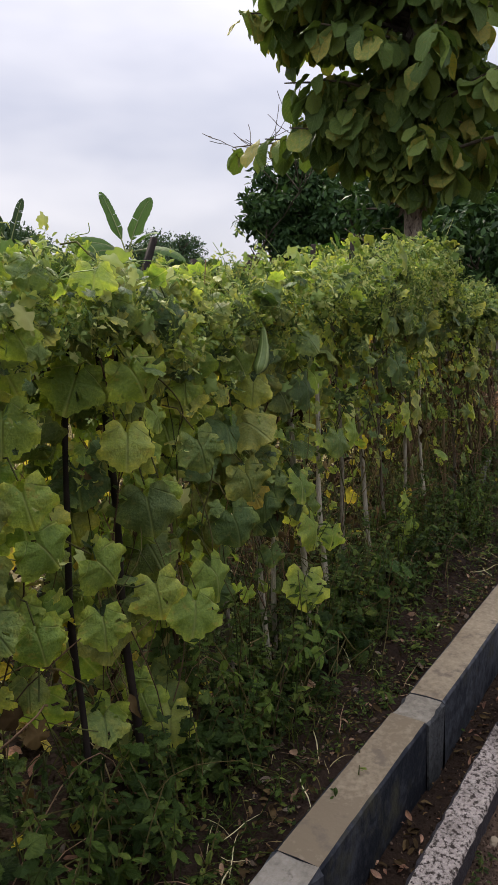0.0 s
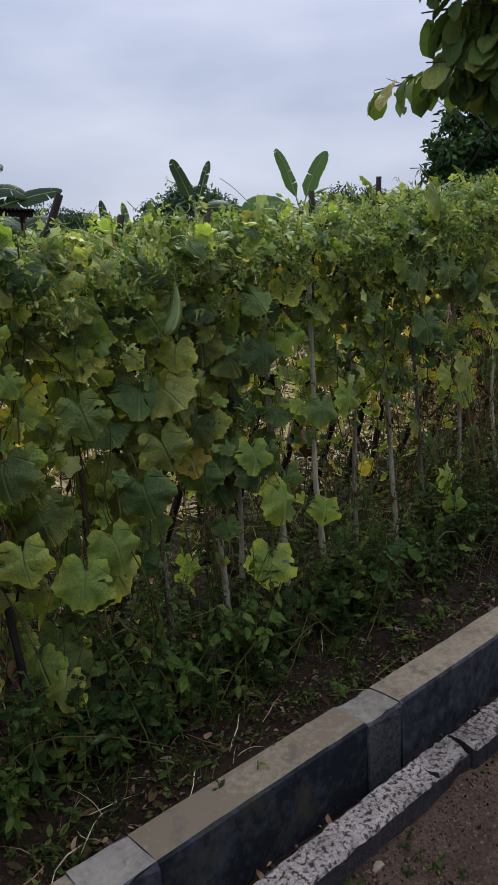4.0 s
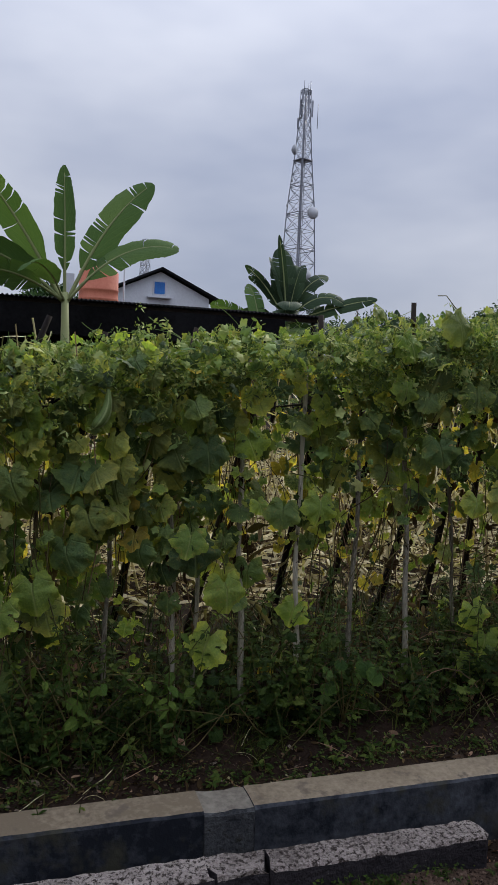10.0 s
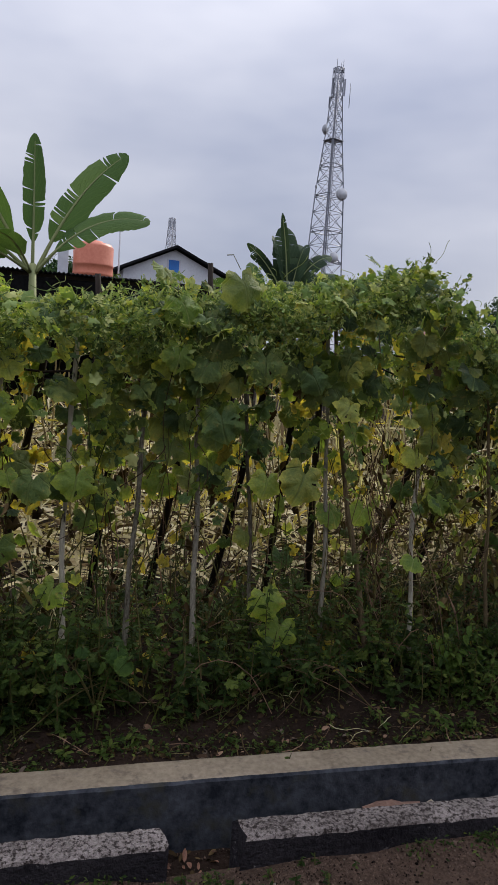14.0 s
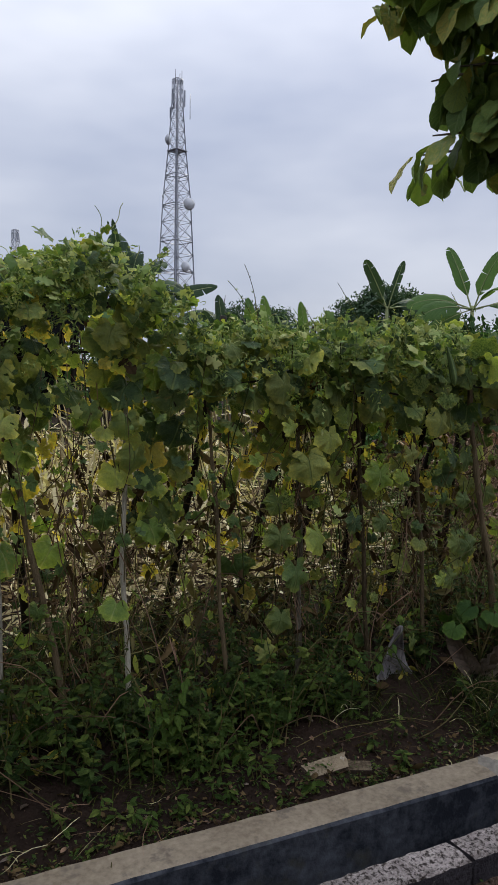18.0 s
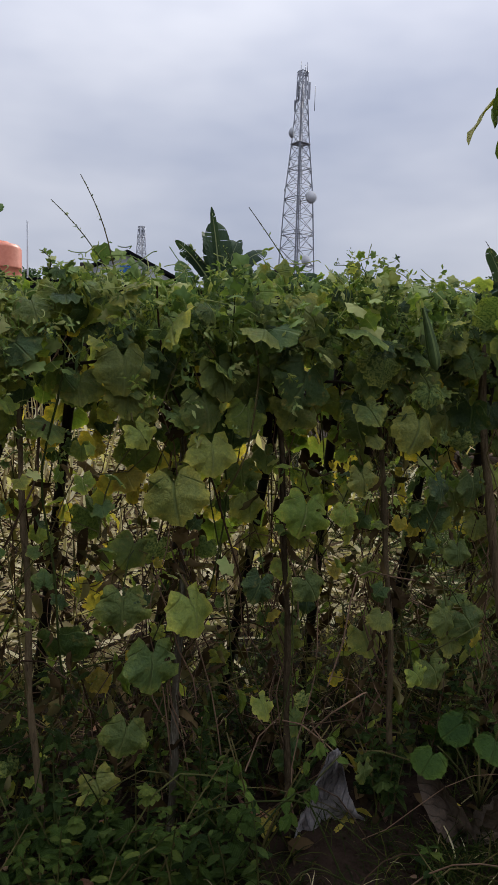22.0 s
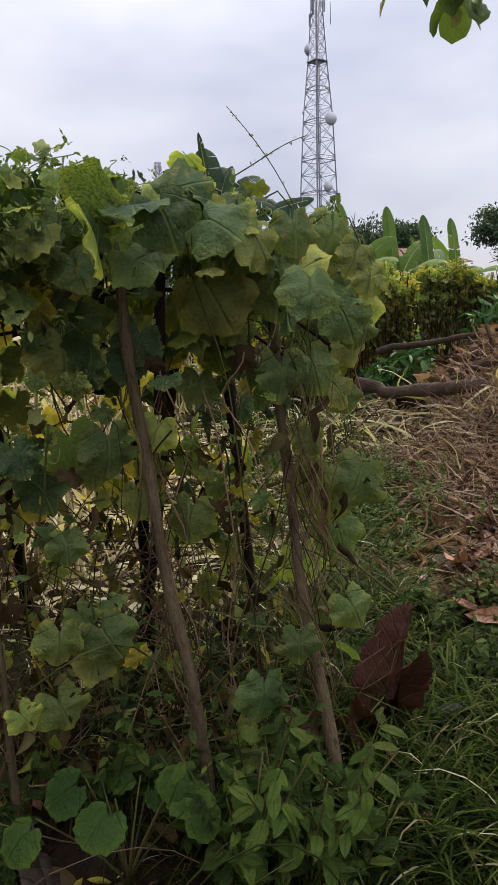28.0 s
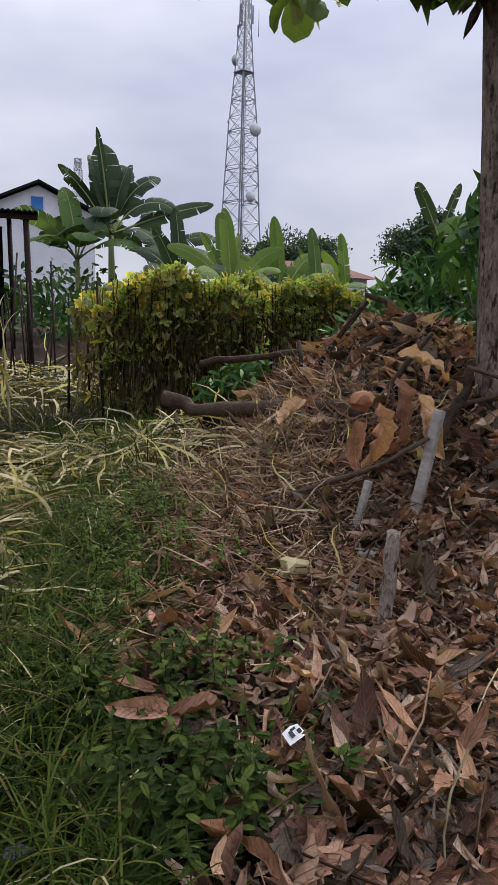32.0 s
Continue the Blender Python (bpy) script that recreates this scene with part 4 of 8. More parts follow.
def cover(x, z):
    """How dense the leaves hang over the front of the trellis: a crest, and curtains of unequal length below it."""
    s = z / hedge_top(x)
    west = 1 - smooth01(1.7, 2.6, x)
    near = np.exp(-((x[:, None] - HANGS[None]) / 0.085) ** 2)
    end = REACH[None] - 0.22 * west[:, None]
    curtain = (near * smooth01(end - 0.05, end + 0.09, s[:, None])).max(1)
    gap = 1 - 0.75 * smooth01(4.6, 5.2, x) * (1 - smooth01(0.72, 0.9, s))
    gap = gap * (1 - 0.5 * smooth01(5.9, 6.3, x) * (1 - smooth01(0.72, 0.9, s)))
    return np.clip(0.62 * curtain * gap + 0.05 * smooth01(0.15, 0.4, s) + 0.16 * west * smooth01(0.28, 0.4, s) + 0.42 * smooth01(0.76, 0.86, s), 0, 1)


def front_points(n, zlo=0.25, power=1.0):
    x = rng.uniform(0.3, 6.86, 4 * n)
    s = rng.uniform(zlo / 1.8, 1.0, 4 * n)
    z = s * hedge_top(x)
    keep = rng.random(4 * n) < cover(x, z) ** power
    keep &= (x < 6.8) | (z < 1.6)
    x, z = x[keep][:n], z[keep][:n]
    x = 0.3 + (x - 0.3) * 6.44 / 6.56
    y = 1.22 + 0.22 * smooth01(6.2, 6.75, x) * (z > 0.5) + 0.10 * (z / 1.8) + rng.gamma(1.6, 0.05, len(x)) - 0.07 * smooth01(1.2, 1.6, z) + 0.05 * np.sin(3.7 * x + 2 * z)
    return x, y, z


def hang(n, lift=1.05, wild=0.45, side=-1.0, turn=0.0):
    nrm = unit(n, wild, (0.0, side, lift)) + np.outer(np.broadcast_to(turn, (n,)), (-0.7, 0, 0))
    tip = unit(n, 0.42, (0, 0.25 * side, -1))
    return frames(nrm, tip)


foliage = Batch()
mats_f = [GREEN, LIME, YELLOW, DRY, SHOOT, STEM, MOTTLED, OLIVE]
# large leaves over the front
x, y, z = front_points(1150)
n = len(x)
rot = hang(n, turn=1 - smooth01(1.8, 3.2, x))
s = rng.uniform(0.06, 0.145, n) * (1 - 0.15 * smooth01(4.8, 5.4, x)) * (1 - 0.25 * smooth01(0.86, 0.98, z / hedge_top(x))) * (1 + 0.1 * (1 - smooth01(1.4, 2.6, x)) * (z < 1.3))
pale = rng.random(n)
p_lime = 0.18 + 0.05 * smooth01(5.8, 6.1, x) + 0.30 * (1 - smooth01(1.3, 2.3, x)) + 0.16 * smooth01(0.84, 1.0, z / hedge_top(x))
p_lime = p_lime * (1 - 0.4 * smooth01(4.5, 5.0, x) * (1 - smooth01(6.2, 6.5, x)))
p_net = 0.02 + 0.07 * smooth01(4.4, 5.0, x)
mi = np.where(pale < p_lime, 1, np.where(pale < p_lime + p_net, 6, np.where((pale > 0.975) & (z < 1.35), 2, np.where(pale > 0.72 - 0.15 * smooth01(4.6, 5.2, x), 7, 0))))
pick = rng.integers(0, 6, n)
big_sel = np.zeros(n, bool)
order = np.argsort(y - 0.25 * s)
front_first = order[:700]
big_sel[rng.choice(front_first, 262, replace=False)] = True
for k in range(6):
    m = (pick == k) & ~big_sel
    foliage.add(PALM[k], rot[m], np.stack([x, y, z], 1)[m], s[m], mi[m])
leaf_sets = {}


def leaf_object(k, mat, m, parent, label=""):
    if (k, mat.name) not in leaf_sets:
        leaf_sets[k, mat.name] = tri_mesh("leaf", *PALM[k], [mat])
    ob = new("leaf", leaf_sets[k, mat.name])
    ob.matrix_basis = m
    return under(ob, parent, label)


def place_leaf(p, rot3, size):
    return Matrix.Translation(p) @ Matrix(rot3.tolist()).to_4x4() @ Matrix.Diagonal((size, size, size, 1))


for i in np.where(big_sel)[0]:
    leaf_object(int(pick[i]), mats_f[mi[i]], place_leaf((x[i], y[i] - 0.05, z[i]), rot[i], float(s[i]) * 1.1), trellis)
# single leaves that stand out, stretch by stretch: x, height of the middle, width
LEAVES_CORNER = [(6.86, 1.63, 0.13), (6.92, 1.57, 0.1), (6.85, 1.48, 0.11), (6.92, 1.4, 0.11), (6.79, 1.29, 0.07), (6.87, 1.24, 0.1), (6.85, 0.99, 0.18), (6.96, 1.52, 0.1), (6.8, 0.64, 0.13), (6.78, 1.13, 0.08), (6.82, 1.56, 0.1)]
LEAVES_WEST = [(1.38, 1.24, 0.12), (1.71, 1.17, 0.13), (1.46, 1.05, 0.14), (1.42, 1.4, 0.13), (1.28, 0.94, 0.12), (1.49, 0.8, 0.13), (1.79, 0.75, 0.15), (1.67, 0.68, 0.15), (1.91, 0.89, 0.15), (1.99, 1.02, 0.14), (1.09, 1.04, 0.12), (1.04, 1.16, 0.11), (1.06, 0.83, 0.1), (1.27, 0.79, 0.11), (1.05, 1.5, 0.08), (1.09, 1.64, 0.09), (1.28, 1.64, 0.09), (1.34, 1.55, 0.11), (1.58, 1.55, 0.11), (1.5, 1.29, 0.08), (1.52, 1.08, 0.09)]
LEAVES_MIDDLE = [(2.55, 0.71, 0.16), (2.47, 0.49, 0.17), (2.45, 1.28, 0.15), (2.41, 0.88, 0.18), (3.77, 0.53, 0.15), (3.83, 0.4, 0.14), (3.78, 0.28, 0.14), (3.89, 1.06, 0.18), (3.34, 1.75, 0.14), (3.33, 1.56, 0.12), (3.58, 1.85, 0.17), (3.69, 1.55, 0.15), (3.5, 1.66, 0.19), (3.52, 1.3, 0.15), (3.73, 1.05, 0.12), (2.95, 1.05, 0.14), (2.78, 1.03, 0.13)]
LEAVES_EAST = [(5.16, 1.51, 0.13), (5.24, 0.73, 0.14), (5.35, 0.87, 0.14), (5.16, 0.89, 0.12), (5.17, 0.54, 0.11), (5.1, 0.41, 0.1), (5.37, 1.41, 0.12), (5.41, 1.49, 0.12), (5.39, 1.29, 0.12), (5.2, 1.34, 0.08), (5.29, 1.18, 0.15), (5.64, 1.48, 0.15), (5.88, 1.55, 0.14), (5.53, 0.92, 0.09), (5.68, 0.91, 0.09), (5.66, 1.12, 0.13), (5.78, 1.11, 0.07), (5.83, 1.21, 0.09), (6.0, 1.35, 0.13), (6.08, 1.18, 0.09), (6.13, 0.77, 0.1), (6.04, 0.61, 0.07), (6.16, 0.98, 0.08), (5.88, 0.33, 0.07)]
LEAVES_END = [(6.5, 1.66, 0.14), (6.6, 1.6, 0.12), (6.53, 1.48, 0.16), (6.68, 1.51, 0.15), (6.73, 1.63, 0.11), (6.69, 1.3, 0.12), (6.77, 1.31, 0.12), (6.85, 1.43, 0.12), (6.76, 1.13, 0.08), (6.89, 1.02, 0.13), (6.38, 1.18, 0.09), (6.19, 1.16, 0.12), (6.45, 0.97, 0.11), (6.33, 1.02, 0.08), (6.23, 0.75, 0.11), (6.12, 0.6, 0.1), (6.59, 0.54, 0.12), (6.68, 0.66, 0.09), (6.82, 0.73, 0.1), (6.19, 1.38, 0.15), (6.35, 1.39, 0.1), (6.2, 1.64, 0.12), (6.37, 1.63, 0.11)]
LEAVES_GABLE = [(6.95, 1.62, 0.15), (6.98, 1.54, 0.16), (7.0, 1.45, 0.15), (6.93, 1.42, 0.16), (6.97, 1.35, 0.13), (6.86, 1.38, 0.15), (6.9, 1.3, 0.12), (6.88, 1.52, 0.16), (6.93, 0.8, 0.15), (6.82, 0.72, 0.13), (6.95, 1.2, 0.1)]
for seed, depth, group in ((1, 1.15, LEAVES_WEST), (2, 1.16, LEAVES_MIDDLE), (3, 1.18, LEAVES_EAST), (4, 1.33, LEAVES_END), (5, 1.42, LEAVES_CORNER), (6, 1.56, LEAVES_GABLE)):
    r = np.random.default_rng(900 + seed)
    for k, (px, pz, wd) in enumerate(group):
        sz = wd * (1.12, 1.08, 1.05, 1.12, 1.05, 1.05)[seed - 1]
        tip = np.array([[r.normal(0, 0.35), -0.25, -1.0]])
        tip /= np.linalg.norm(tip)
        nrm = np.array([[r.normal(0, 0.3) - (0.75 if seed == 1 else 0.0), -1.0, 0.35 + r.uniform(0, 0.6)]])
        kind = int(r.choice((0, 1, 6, 7), p=((0.26, 0.66, 0, 0.08), (0.36, 0.40, 0, 0.24), (0.32, 0.28, 0.10, 0.30), (0.42, 0.14, 0.02, 0.42), (0.4, 0.15, 0, 0.45), (0.45, 0.15, 0, 0.4))[seed - 1]))
        dy = depth - (0.12 if seed == 4 and pz < 0.8 else 0)
        base = np.array([px, dy, pz]) - 0.5 * sz * tip[0]
        leaf = leaf_object(k % 6, mats_f[kind], place_leaf(base, frames(nrm, tip)[0], sz), trellis, {0: "broad dark green gourd leaf", 1: "broad yellowish green gourd leaf", 6: "pale gourd leaf mottled with dark green", 7: "broad olive green gourd leaf"}[kind])
        stalk = base + np.array([r.normal(0, 0.04), 0.09, r.uniform(0.0, 0.07)])
        tube("leaf_stalk", [base + 0.1 * sz * tip[0], (base + stalk) / 2 + [0, 0, 0.02], stalk], 0.0022, STEM, trellis, "", 4)
# leaves within and behind, many yellow: yellowing leaves, and light from behind put into the colour
n = 560
x = 0.3 + 6.4 * rng.random(n) ** 1.15
z = hedge_top(x) * (0.42 + 0.56 * rng.beta(2.0, 1.3, n))
y = 1.5 + 0.42 * rng.random(n) + 0.15 * (1.8 - z) * rng.random(n)
pale = rng.random(n)
mi = np.where(pale < 0.40 + 0.14 * (np.abs(x - 3.6) < 1.4), 2, np.where(pale < 0.66, 1, np.where(pale < 0.76, 3, 7)))
pick = rng.integers(0, 6, n)
rot = hang(n, 0.5, 0.7, 0.3)
for k in range(6):
    m = pick == k
    foliage.add(PALM[k], rot[m], np.stack([x, y, z], 1)[m], rng.uniform(0.06, 0.13, n)[m], mi[m])
# the matted top
n = 900
x = rng.uniform(0.3, 6.72, n)
y = 1.18 + 0.75 * rng.random(n)
z = hedge_top(x) - 0.03 - 0.10 * ((y - 1.5) / 0.4) ** 2 * rng.random(n) - 0.12 * rng.random(n) ** 2 + 0.03 * np.sin(9 * x)
pick = rng.integers(0, 6, n)
pale = rng.random(n)
mi = np.where(pale < 0.36 - 0.28 * smooth01(4.6, 5.0, x), 1, np.where((pale > 0.96) & (x < 4.5), 2, np.where(pale > 0.92, 6, np.where(pale > 0.66, 7, 0))))
rot = frames(unit(n, 0.5, (0, -0.6, 0.8)), unit(n, 0.6, (0, -0.5, -0.3)))
for k in range(6):
    m = pick == k
    foliage.add(PALM[k], rot[m], np.stack([x, y, z], 1)[m], (rng.uniform(0.045, 0.115, n) * (1 + 0.3 * smooth01(4.7, 5.3, x)))[m], mi[m])
# small leaves among the stems, many of them yellowing
n = 900
x = rng.uniform(0.3, 6.72, n)
z = hedge_top(x) * rng.beta(2.6, 1.6, n)
y = 1.24 + 0.6 * rng.random(n) ** 1.3
keep = z > 0.3
pale = rng.random(n)
mi = np.where(pale < 0.26, 2, np.where(pale < 0.52, 1, np.where(pale < 0.68, 3, np.where(pale < 0.76, 6, 0))))
rot = hang(n, 0.6, 0.7, -0.6)
pick = rng.integers(0, 6, n)
for k in range(6):
    m = (pick == k) & keep
    foliage.add(PALM[k], rot[m], np.stack([x, y, z], 1)[m], rng.uniform(0.025, 0.075, n)[m], mi[m])
# small young leaves over the crest and down the curtains
n = 3400
x = rng.uniform(0.3, 6.72, n)
crest = rng.random(n) < 0.72
bx = HANGS[rng.integers(0, len(HANGS), n)] + rng.normal(0, 0.07, n)
x = np.where(crest, x, np.clip(bx, 0.3, 6.72))
top = hedge_top(x)
y0c = 1.15 + 0.45 * rng.random(n) ** 1.4
z = np.where(crest, top - rng.gamma(1.3, 0.05, n) + 0.05 - 0.08 * smooth01(1.32, 1.15, y0c), top * (0.50 + 0.46 * rng.random(n)))
y = 0.26 * smooth01(5.8, 6.6, x) + np.where(crest, y0c + 0.05 * np.sin(4 * x), 1.18 + 0.14 * rng.random(n))
pick = rng.integers(0, 4, n)
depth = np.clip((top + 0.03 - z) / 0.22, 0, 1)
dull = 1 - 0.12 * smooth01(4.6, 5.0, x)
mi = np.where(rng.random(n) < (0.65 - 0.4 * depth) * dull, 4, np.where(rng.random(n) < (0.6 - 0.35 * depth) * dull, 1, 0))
rot = frames(unit(n, 0.8, (0, -0.7, 0.8)), unit(n, 0.9, (0, -0.3, -0.3)))
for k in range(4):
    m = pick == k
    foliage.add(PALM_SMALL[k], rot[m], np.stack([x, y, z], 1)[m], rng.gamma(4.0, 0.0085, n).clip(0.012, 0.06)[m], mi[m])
# frilly tufts of young growth, gathered in clumps over the crest
cl = 230
cx = rng.uniform(0.3, 6.72, cl)
ch = rng.gamma(2.0, 0.022, cl) * (1 + 0.6 * smooth01(4.9, 5.4, cx))
k_ = rng.integers(0, cl, 6200)
k_ = k_[rng.random(len(k_)) < np.where(cx[k_] < 2.6, 0.72, np.where(cx[k_] < 4.8, 1.0, 0.5))]
n = len(k_)
x = np.clip(cx[k_] + rng.normal(0, 0.05, n), 0.3, 6.74)
y = 1.13 + 0.5 * rng.random(n) ** 1.5
low = rng.random(n) < 0.14
z = hedge_top(x) + ch[k_] * rng.random(n) ** 0.6 - rng.gamma(1.3, 0.05, n) - 0.10 * smooth01(1.32, 1.13, y) - np.where(low, 0.5 * rng.random(n), 0)
mi = np.where(rng.random(n) < 0.60 - 0.15 * smooth01(4.7, 5.4, x), 4, np.where(rng.random(n) < 0.5, 1, 0))
rot = frames(unit(n, 0.7, (0, -0.5, 1.0)), unit(n, 1.0))
pick = rng.integers(0, 6, n)
for k in range(6):
    m = pick == k
    foliage.add(SPRIGS[k], rot[m], np.stack([x, y + 0.26 * smooth01(5.8, 6.6, x), z], 1)[m], rng.uniform(0.018, 0.06, n)[m], mi[m])
# sprays that stand out above the crest, with small leaves along them
for k in range(150):
    x0 = rng.uniform(0.35, 6.7)
    p0 = np.array([x0, rng.uniform(1.2, 1.7) + 0.2 * float(smooth01(5.8, 6.6, x0)), float(hedge_top(x0)) - 0.02])
    d3 = np.array([rng.normal(0, 0.6), rng.normal(-0.1, 0.3), rng.uniform(0.5, 1.2)])
    L = rng.gamma(3.0, 0.026)
    q9 = np.linspace(0, 1, 8)
    pts = p0 + np.outer(q9, d3) * L + 0.25 * L * np.stack([np.sin(3.5 * q9 + k) - math.sin(k), 0 * q9, -q9 ** 2], 1)
    foliage.raw(*tube_arrays(pts, np.linspace(0.0022, 0.0010, 8), 4, False), 4)
    m = int(5 + 50 * L)
    at = rng.uniform(0.15, 1, m)
    pos = np.stack([np.interp(at, q9, pts[:, i]) for i in range(3)], 1)
    foliage.add(PALM_SMALL[k % 4], frames(unit(m, 0.8, (0, -0.7, 0.5)), unit(m, 1.0)), pos, rng.uniform(0.010, 0.045, m), rng.choice([4, 4, 1, 0], m))
# curling tendrils over the crest
for k in range(1300):
    x0 = rng.uniform(0.3, 6.7)
    t0 = float(hedge_top(x0))
    q6 = np.linspace(0, 1, 9)
    d3 = rng.normal(0, 1, 3) * [1, 0.5, 0.8] + [0, -0.2, 0.2]
    p0 = np.array([x0, rng.uniform(1.13, 1.5) + 0.25 * float(smooth01(5.8, 6.6, x0)), t0 + 0.05 - rng.gamma(1.5, 0.08)])
    L = rng.uniform(0.03, 0.13)
    w1, w2 = rng.uniform(2, 5, 2)
    pts = p0 + np.outer(q6, d3) * L * 0.6 + 0.012 * np.stack([np.sin(w1 * q6), np.cos(w2 * q6), np.sin(w2 * q6 + 1)], 1)
    foliage.raw(*tube_arrays(pts, 0.0014, 3, False), 4)
cap = np.random.default_rng(64)
for cx_, cy_, cz_, m in ((5.64, 1.45, 1.72, 16), (5.69, 1.32, 1.66, 4), (6.62, 1.75, 1.80, 9), (3.50, 1.36, 1.88, 6), (3.36, 1.36, 1.86, 4), (4.28, 1.40, 1.97, 6)):
    pos = np.array([cx_, cy_, cz_]) + cap.normal(0, 1, (m, 3)) * (0.05, 0.05, 0.035)
    rot = frames(cap.normal(0, 0.4, (m, 3)) + (0, -0.8, 0.7), cap.normal(0, 0.5, (m, 3)) + (0, -0.3, -0.6))
    for k in range(m):
        foliage.add(PALM[k % 6], rot[k:k + 1], pos[k:k + 1], np.array([cap.uniform(0.05, 0.10)]), np.array([(0, 7, 0, 1, 7)[k % 5]]))
foliage.build("foliage", mats_f, trellis, "dense green and yellowing gourd leaves", kind="stuff")

# stems: hanging and climbing, shoots that stand up over the crest
stems = Batch()
for k in range(300):
    x0, z0 = rng.uniform(0.3, 6.85), rng.uniform(0.9, 1.75)
    ln_ = rng.uniform(0.3, 1.3)
    y0 = rng.uniform(1.3, 1.9) if k % 4 else rng.uniform(1.2, 1.3)
    q = np.linspace(0, 1, 12)
    a, b, c = rng.normal(0, 0.16, 3)
    pts = np.stack([x0 + a * q + 0.035 * np.sin(4.5 * q + k) + 0.008 * np.sin(13 * q + 2 * k), y0 + 0.3 * b * q + 0.03 * np.cos(8 * q + k), np.maximum(z0 - ln_ * q + 0.12 * abs(c) * np.sin(3 * q), 0.17)], 1)
    v, t, uv = tube_arrays(pts, rng.uniform(0.0012, 0.0030), 4, False)
    stems.raw(v, t, uv, 0 if k % 5 < 3 else 1)
for k in range(90):
    x0 = rng.uniform(0.4, 6.8)
    z0 = rng.uniform(0.2, 0.8)
    q = np.linspace(0, 1, 7)
    ang = rng.uniform(0, 2 * np.pi)
    L = rng.uniform(0.3, 0.9)
    pts = np.stack([x0 + L * np.cos(ang) * q, rng.uniform(1.15, 1.6) + 0.06 * np.sin(6 * q + k), z0 + 0.5 * L * np.sin(ang) * q + 0.1 * np.sin(4 * q)], 1)
    pts[:, 2] = np.maximum(pts[:, 2], 0.17)
    v, t, uv = tube_arrays(pts, rng.uniform(0.0014, 0.003), 3, False)
    stems.raw(v, t, uv, 0 if k % 2 else 1)
# thick bundles of dead vine wound round some stakes
for x0 in (2.36, 2.64, 4.33, 5.33, 5.98, 5.66, 6.42, 6.76, 6.77, 1.5):
    for k in range(11):
        q = np.linspace(0, 1, 10)
        pts = np.stack([x0 + 0.035 * np.sin(11 * q + k * 1.3) + rng.normal(0, 0.02), 1.30 + 0.035 * np.cos(11 * q + k * 1.3) + 0.08 * q, 0.25 + rng.uniform(0, 0.3) + q * rng.uniform(0.6, 1.1)], 1)
        v, t, uv = tube_arrays(pts, rng.uniform(0.0010, 0.0024), 3, False)
        stems.raw(v, t, uv, 1)
for x0 in (1.5, 2.36, 2.64, 3.49, 4.33, 5.0, 5.33, 5.66, 5.98, 6.42, 6.80):
    m = 26
    pos = np.stack([x0 + rng.normal(0, 0.05, m), 1.33 + rng.normal(0, 0.05, m), rng.uniform(0.3, 1.25, m)], 1)
    stems.add(CRUMPLED[int(x0 * 10) % 6], frames(unit(m, 1.0, (0, -0.6, 0.2)), unit(m, 0.5, (0, 0, -1))), pos, rng.uniform(0.03, 0.09, m), 2)
for k in range(620):
    x0, z0 = rng.uniform(1.0, 6.9) if k % 3 == 0 else rng.uniform(4.4, 6.9), 0.25 + 0.75 * rng.random() ** 1.3
    q, ang, L = np.linspace(0, 1, 7), rng.uniform(0, 2 * np.pi), rng.uniform(0.2, 0.7)
    pts = np.stack([x0 + L * np.cos(ang) * q + 0.02 * np.sin(9 * q + k), rng.uniform(1.32, 2.0) + 0.08 * np.sin(5 * q + k), np.maximum(z0 + 0.7 * L * np.sin(ang) * q + 0.05 * np.sin(6 * q + 2 * k), 0.18)], 1)
    stems.raw(*tube_arrays(pts, rng.uniform(0.001, 0.0024), 3, False), (0, 1, 1, 3)[k % 4])
m = 2600
wx_ = np.where(rng.random(m) < 0.5, rng.uniform(0.6, 6.9, m), rng.uniform(4.3, 6.9, m))
pos = np.stack([wx_, rng.uniform(1.32, 2.15, m), 0.22 + 0.95 * rng.random(m) ** 1.2], 1)
for k in range(6):
    q = np.arange(m) % 6 == k
    stems.add(CRUMPLED[k], frames(unit(q.sum(), 1.0, (0, -0.6, 0.2)), unit(q.sum(), 0.6, (0, 0, -0.8))), pos[q], rng.gamma(3.0, 0.018, q.sum()).clip(0.02, 0.12), rng.choice([2, 3, 3, 4], q.sum()))
stems.build("vine_tangle", [STEM, TWIGS, DRY, WITHERED, LIME], trellis, "thin hanging vine stems and tendrils", kind="stuff")
SHOOTS = [(4.35, 1.35, 2.0, 0.1, 0.2, 0), (4.6, 1.35, 2.0, 0.16, 0.2, 0), (5.02, 1.35, 1.8, -0.1, 0.16, 0), (3.9, 1.4, 1.9, 0.1, 0.16, 0), (2.0, 1.3, 1.74, 0.12, 0.14, 0), (2.5, 1.3, 1.78, -0.1, 0.16, 0), (3.0, 1.3, 1.83, 0.1, 0.15, 0), (1.5, 1.3, 1.7, 0.1, 0.17, 0), (6.1, 1.4, 1.8, 0.12, 0.16, 0), (6.72, 1.4, 1.72, 0.22, 0.16, 0), (2.25, 1.3, 1.78, 0.1, 0.2, 0)]
TWIG_LINES = [((5.85, 1.52), (5.53, 1.95), 1.42), ((5.52, 1.7), (5.35, 1.84), 1.42), ((5.56, 1.7), (5.45, 1.84), 1.42), ((5.31, 1.5), (4.99, 1.92), 1.42), ((5.22, 1.56), (5.07, 1.99), 1.42), ((7.07, 1.57), (6.74, 2.04), 2.0), ((6.76, 1.85), (7.0, 1.97), 2.0)]
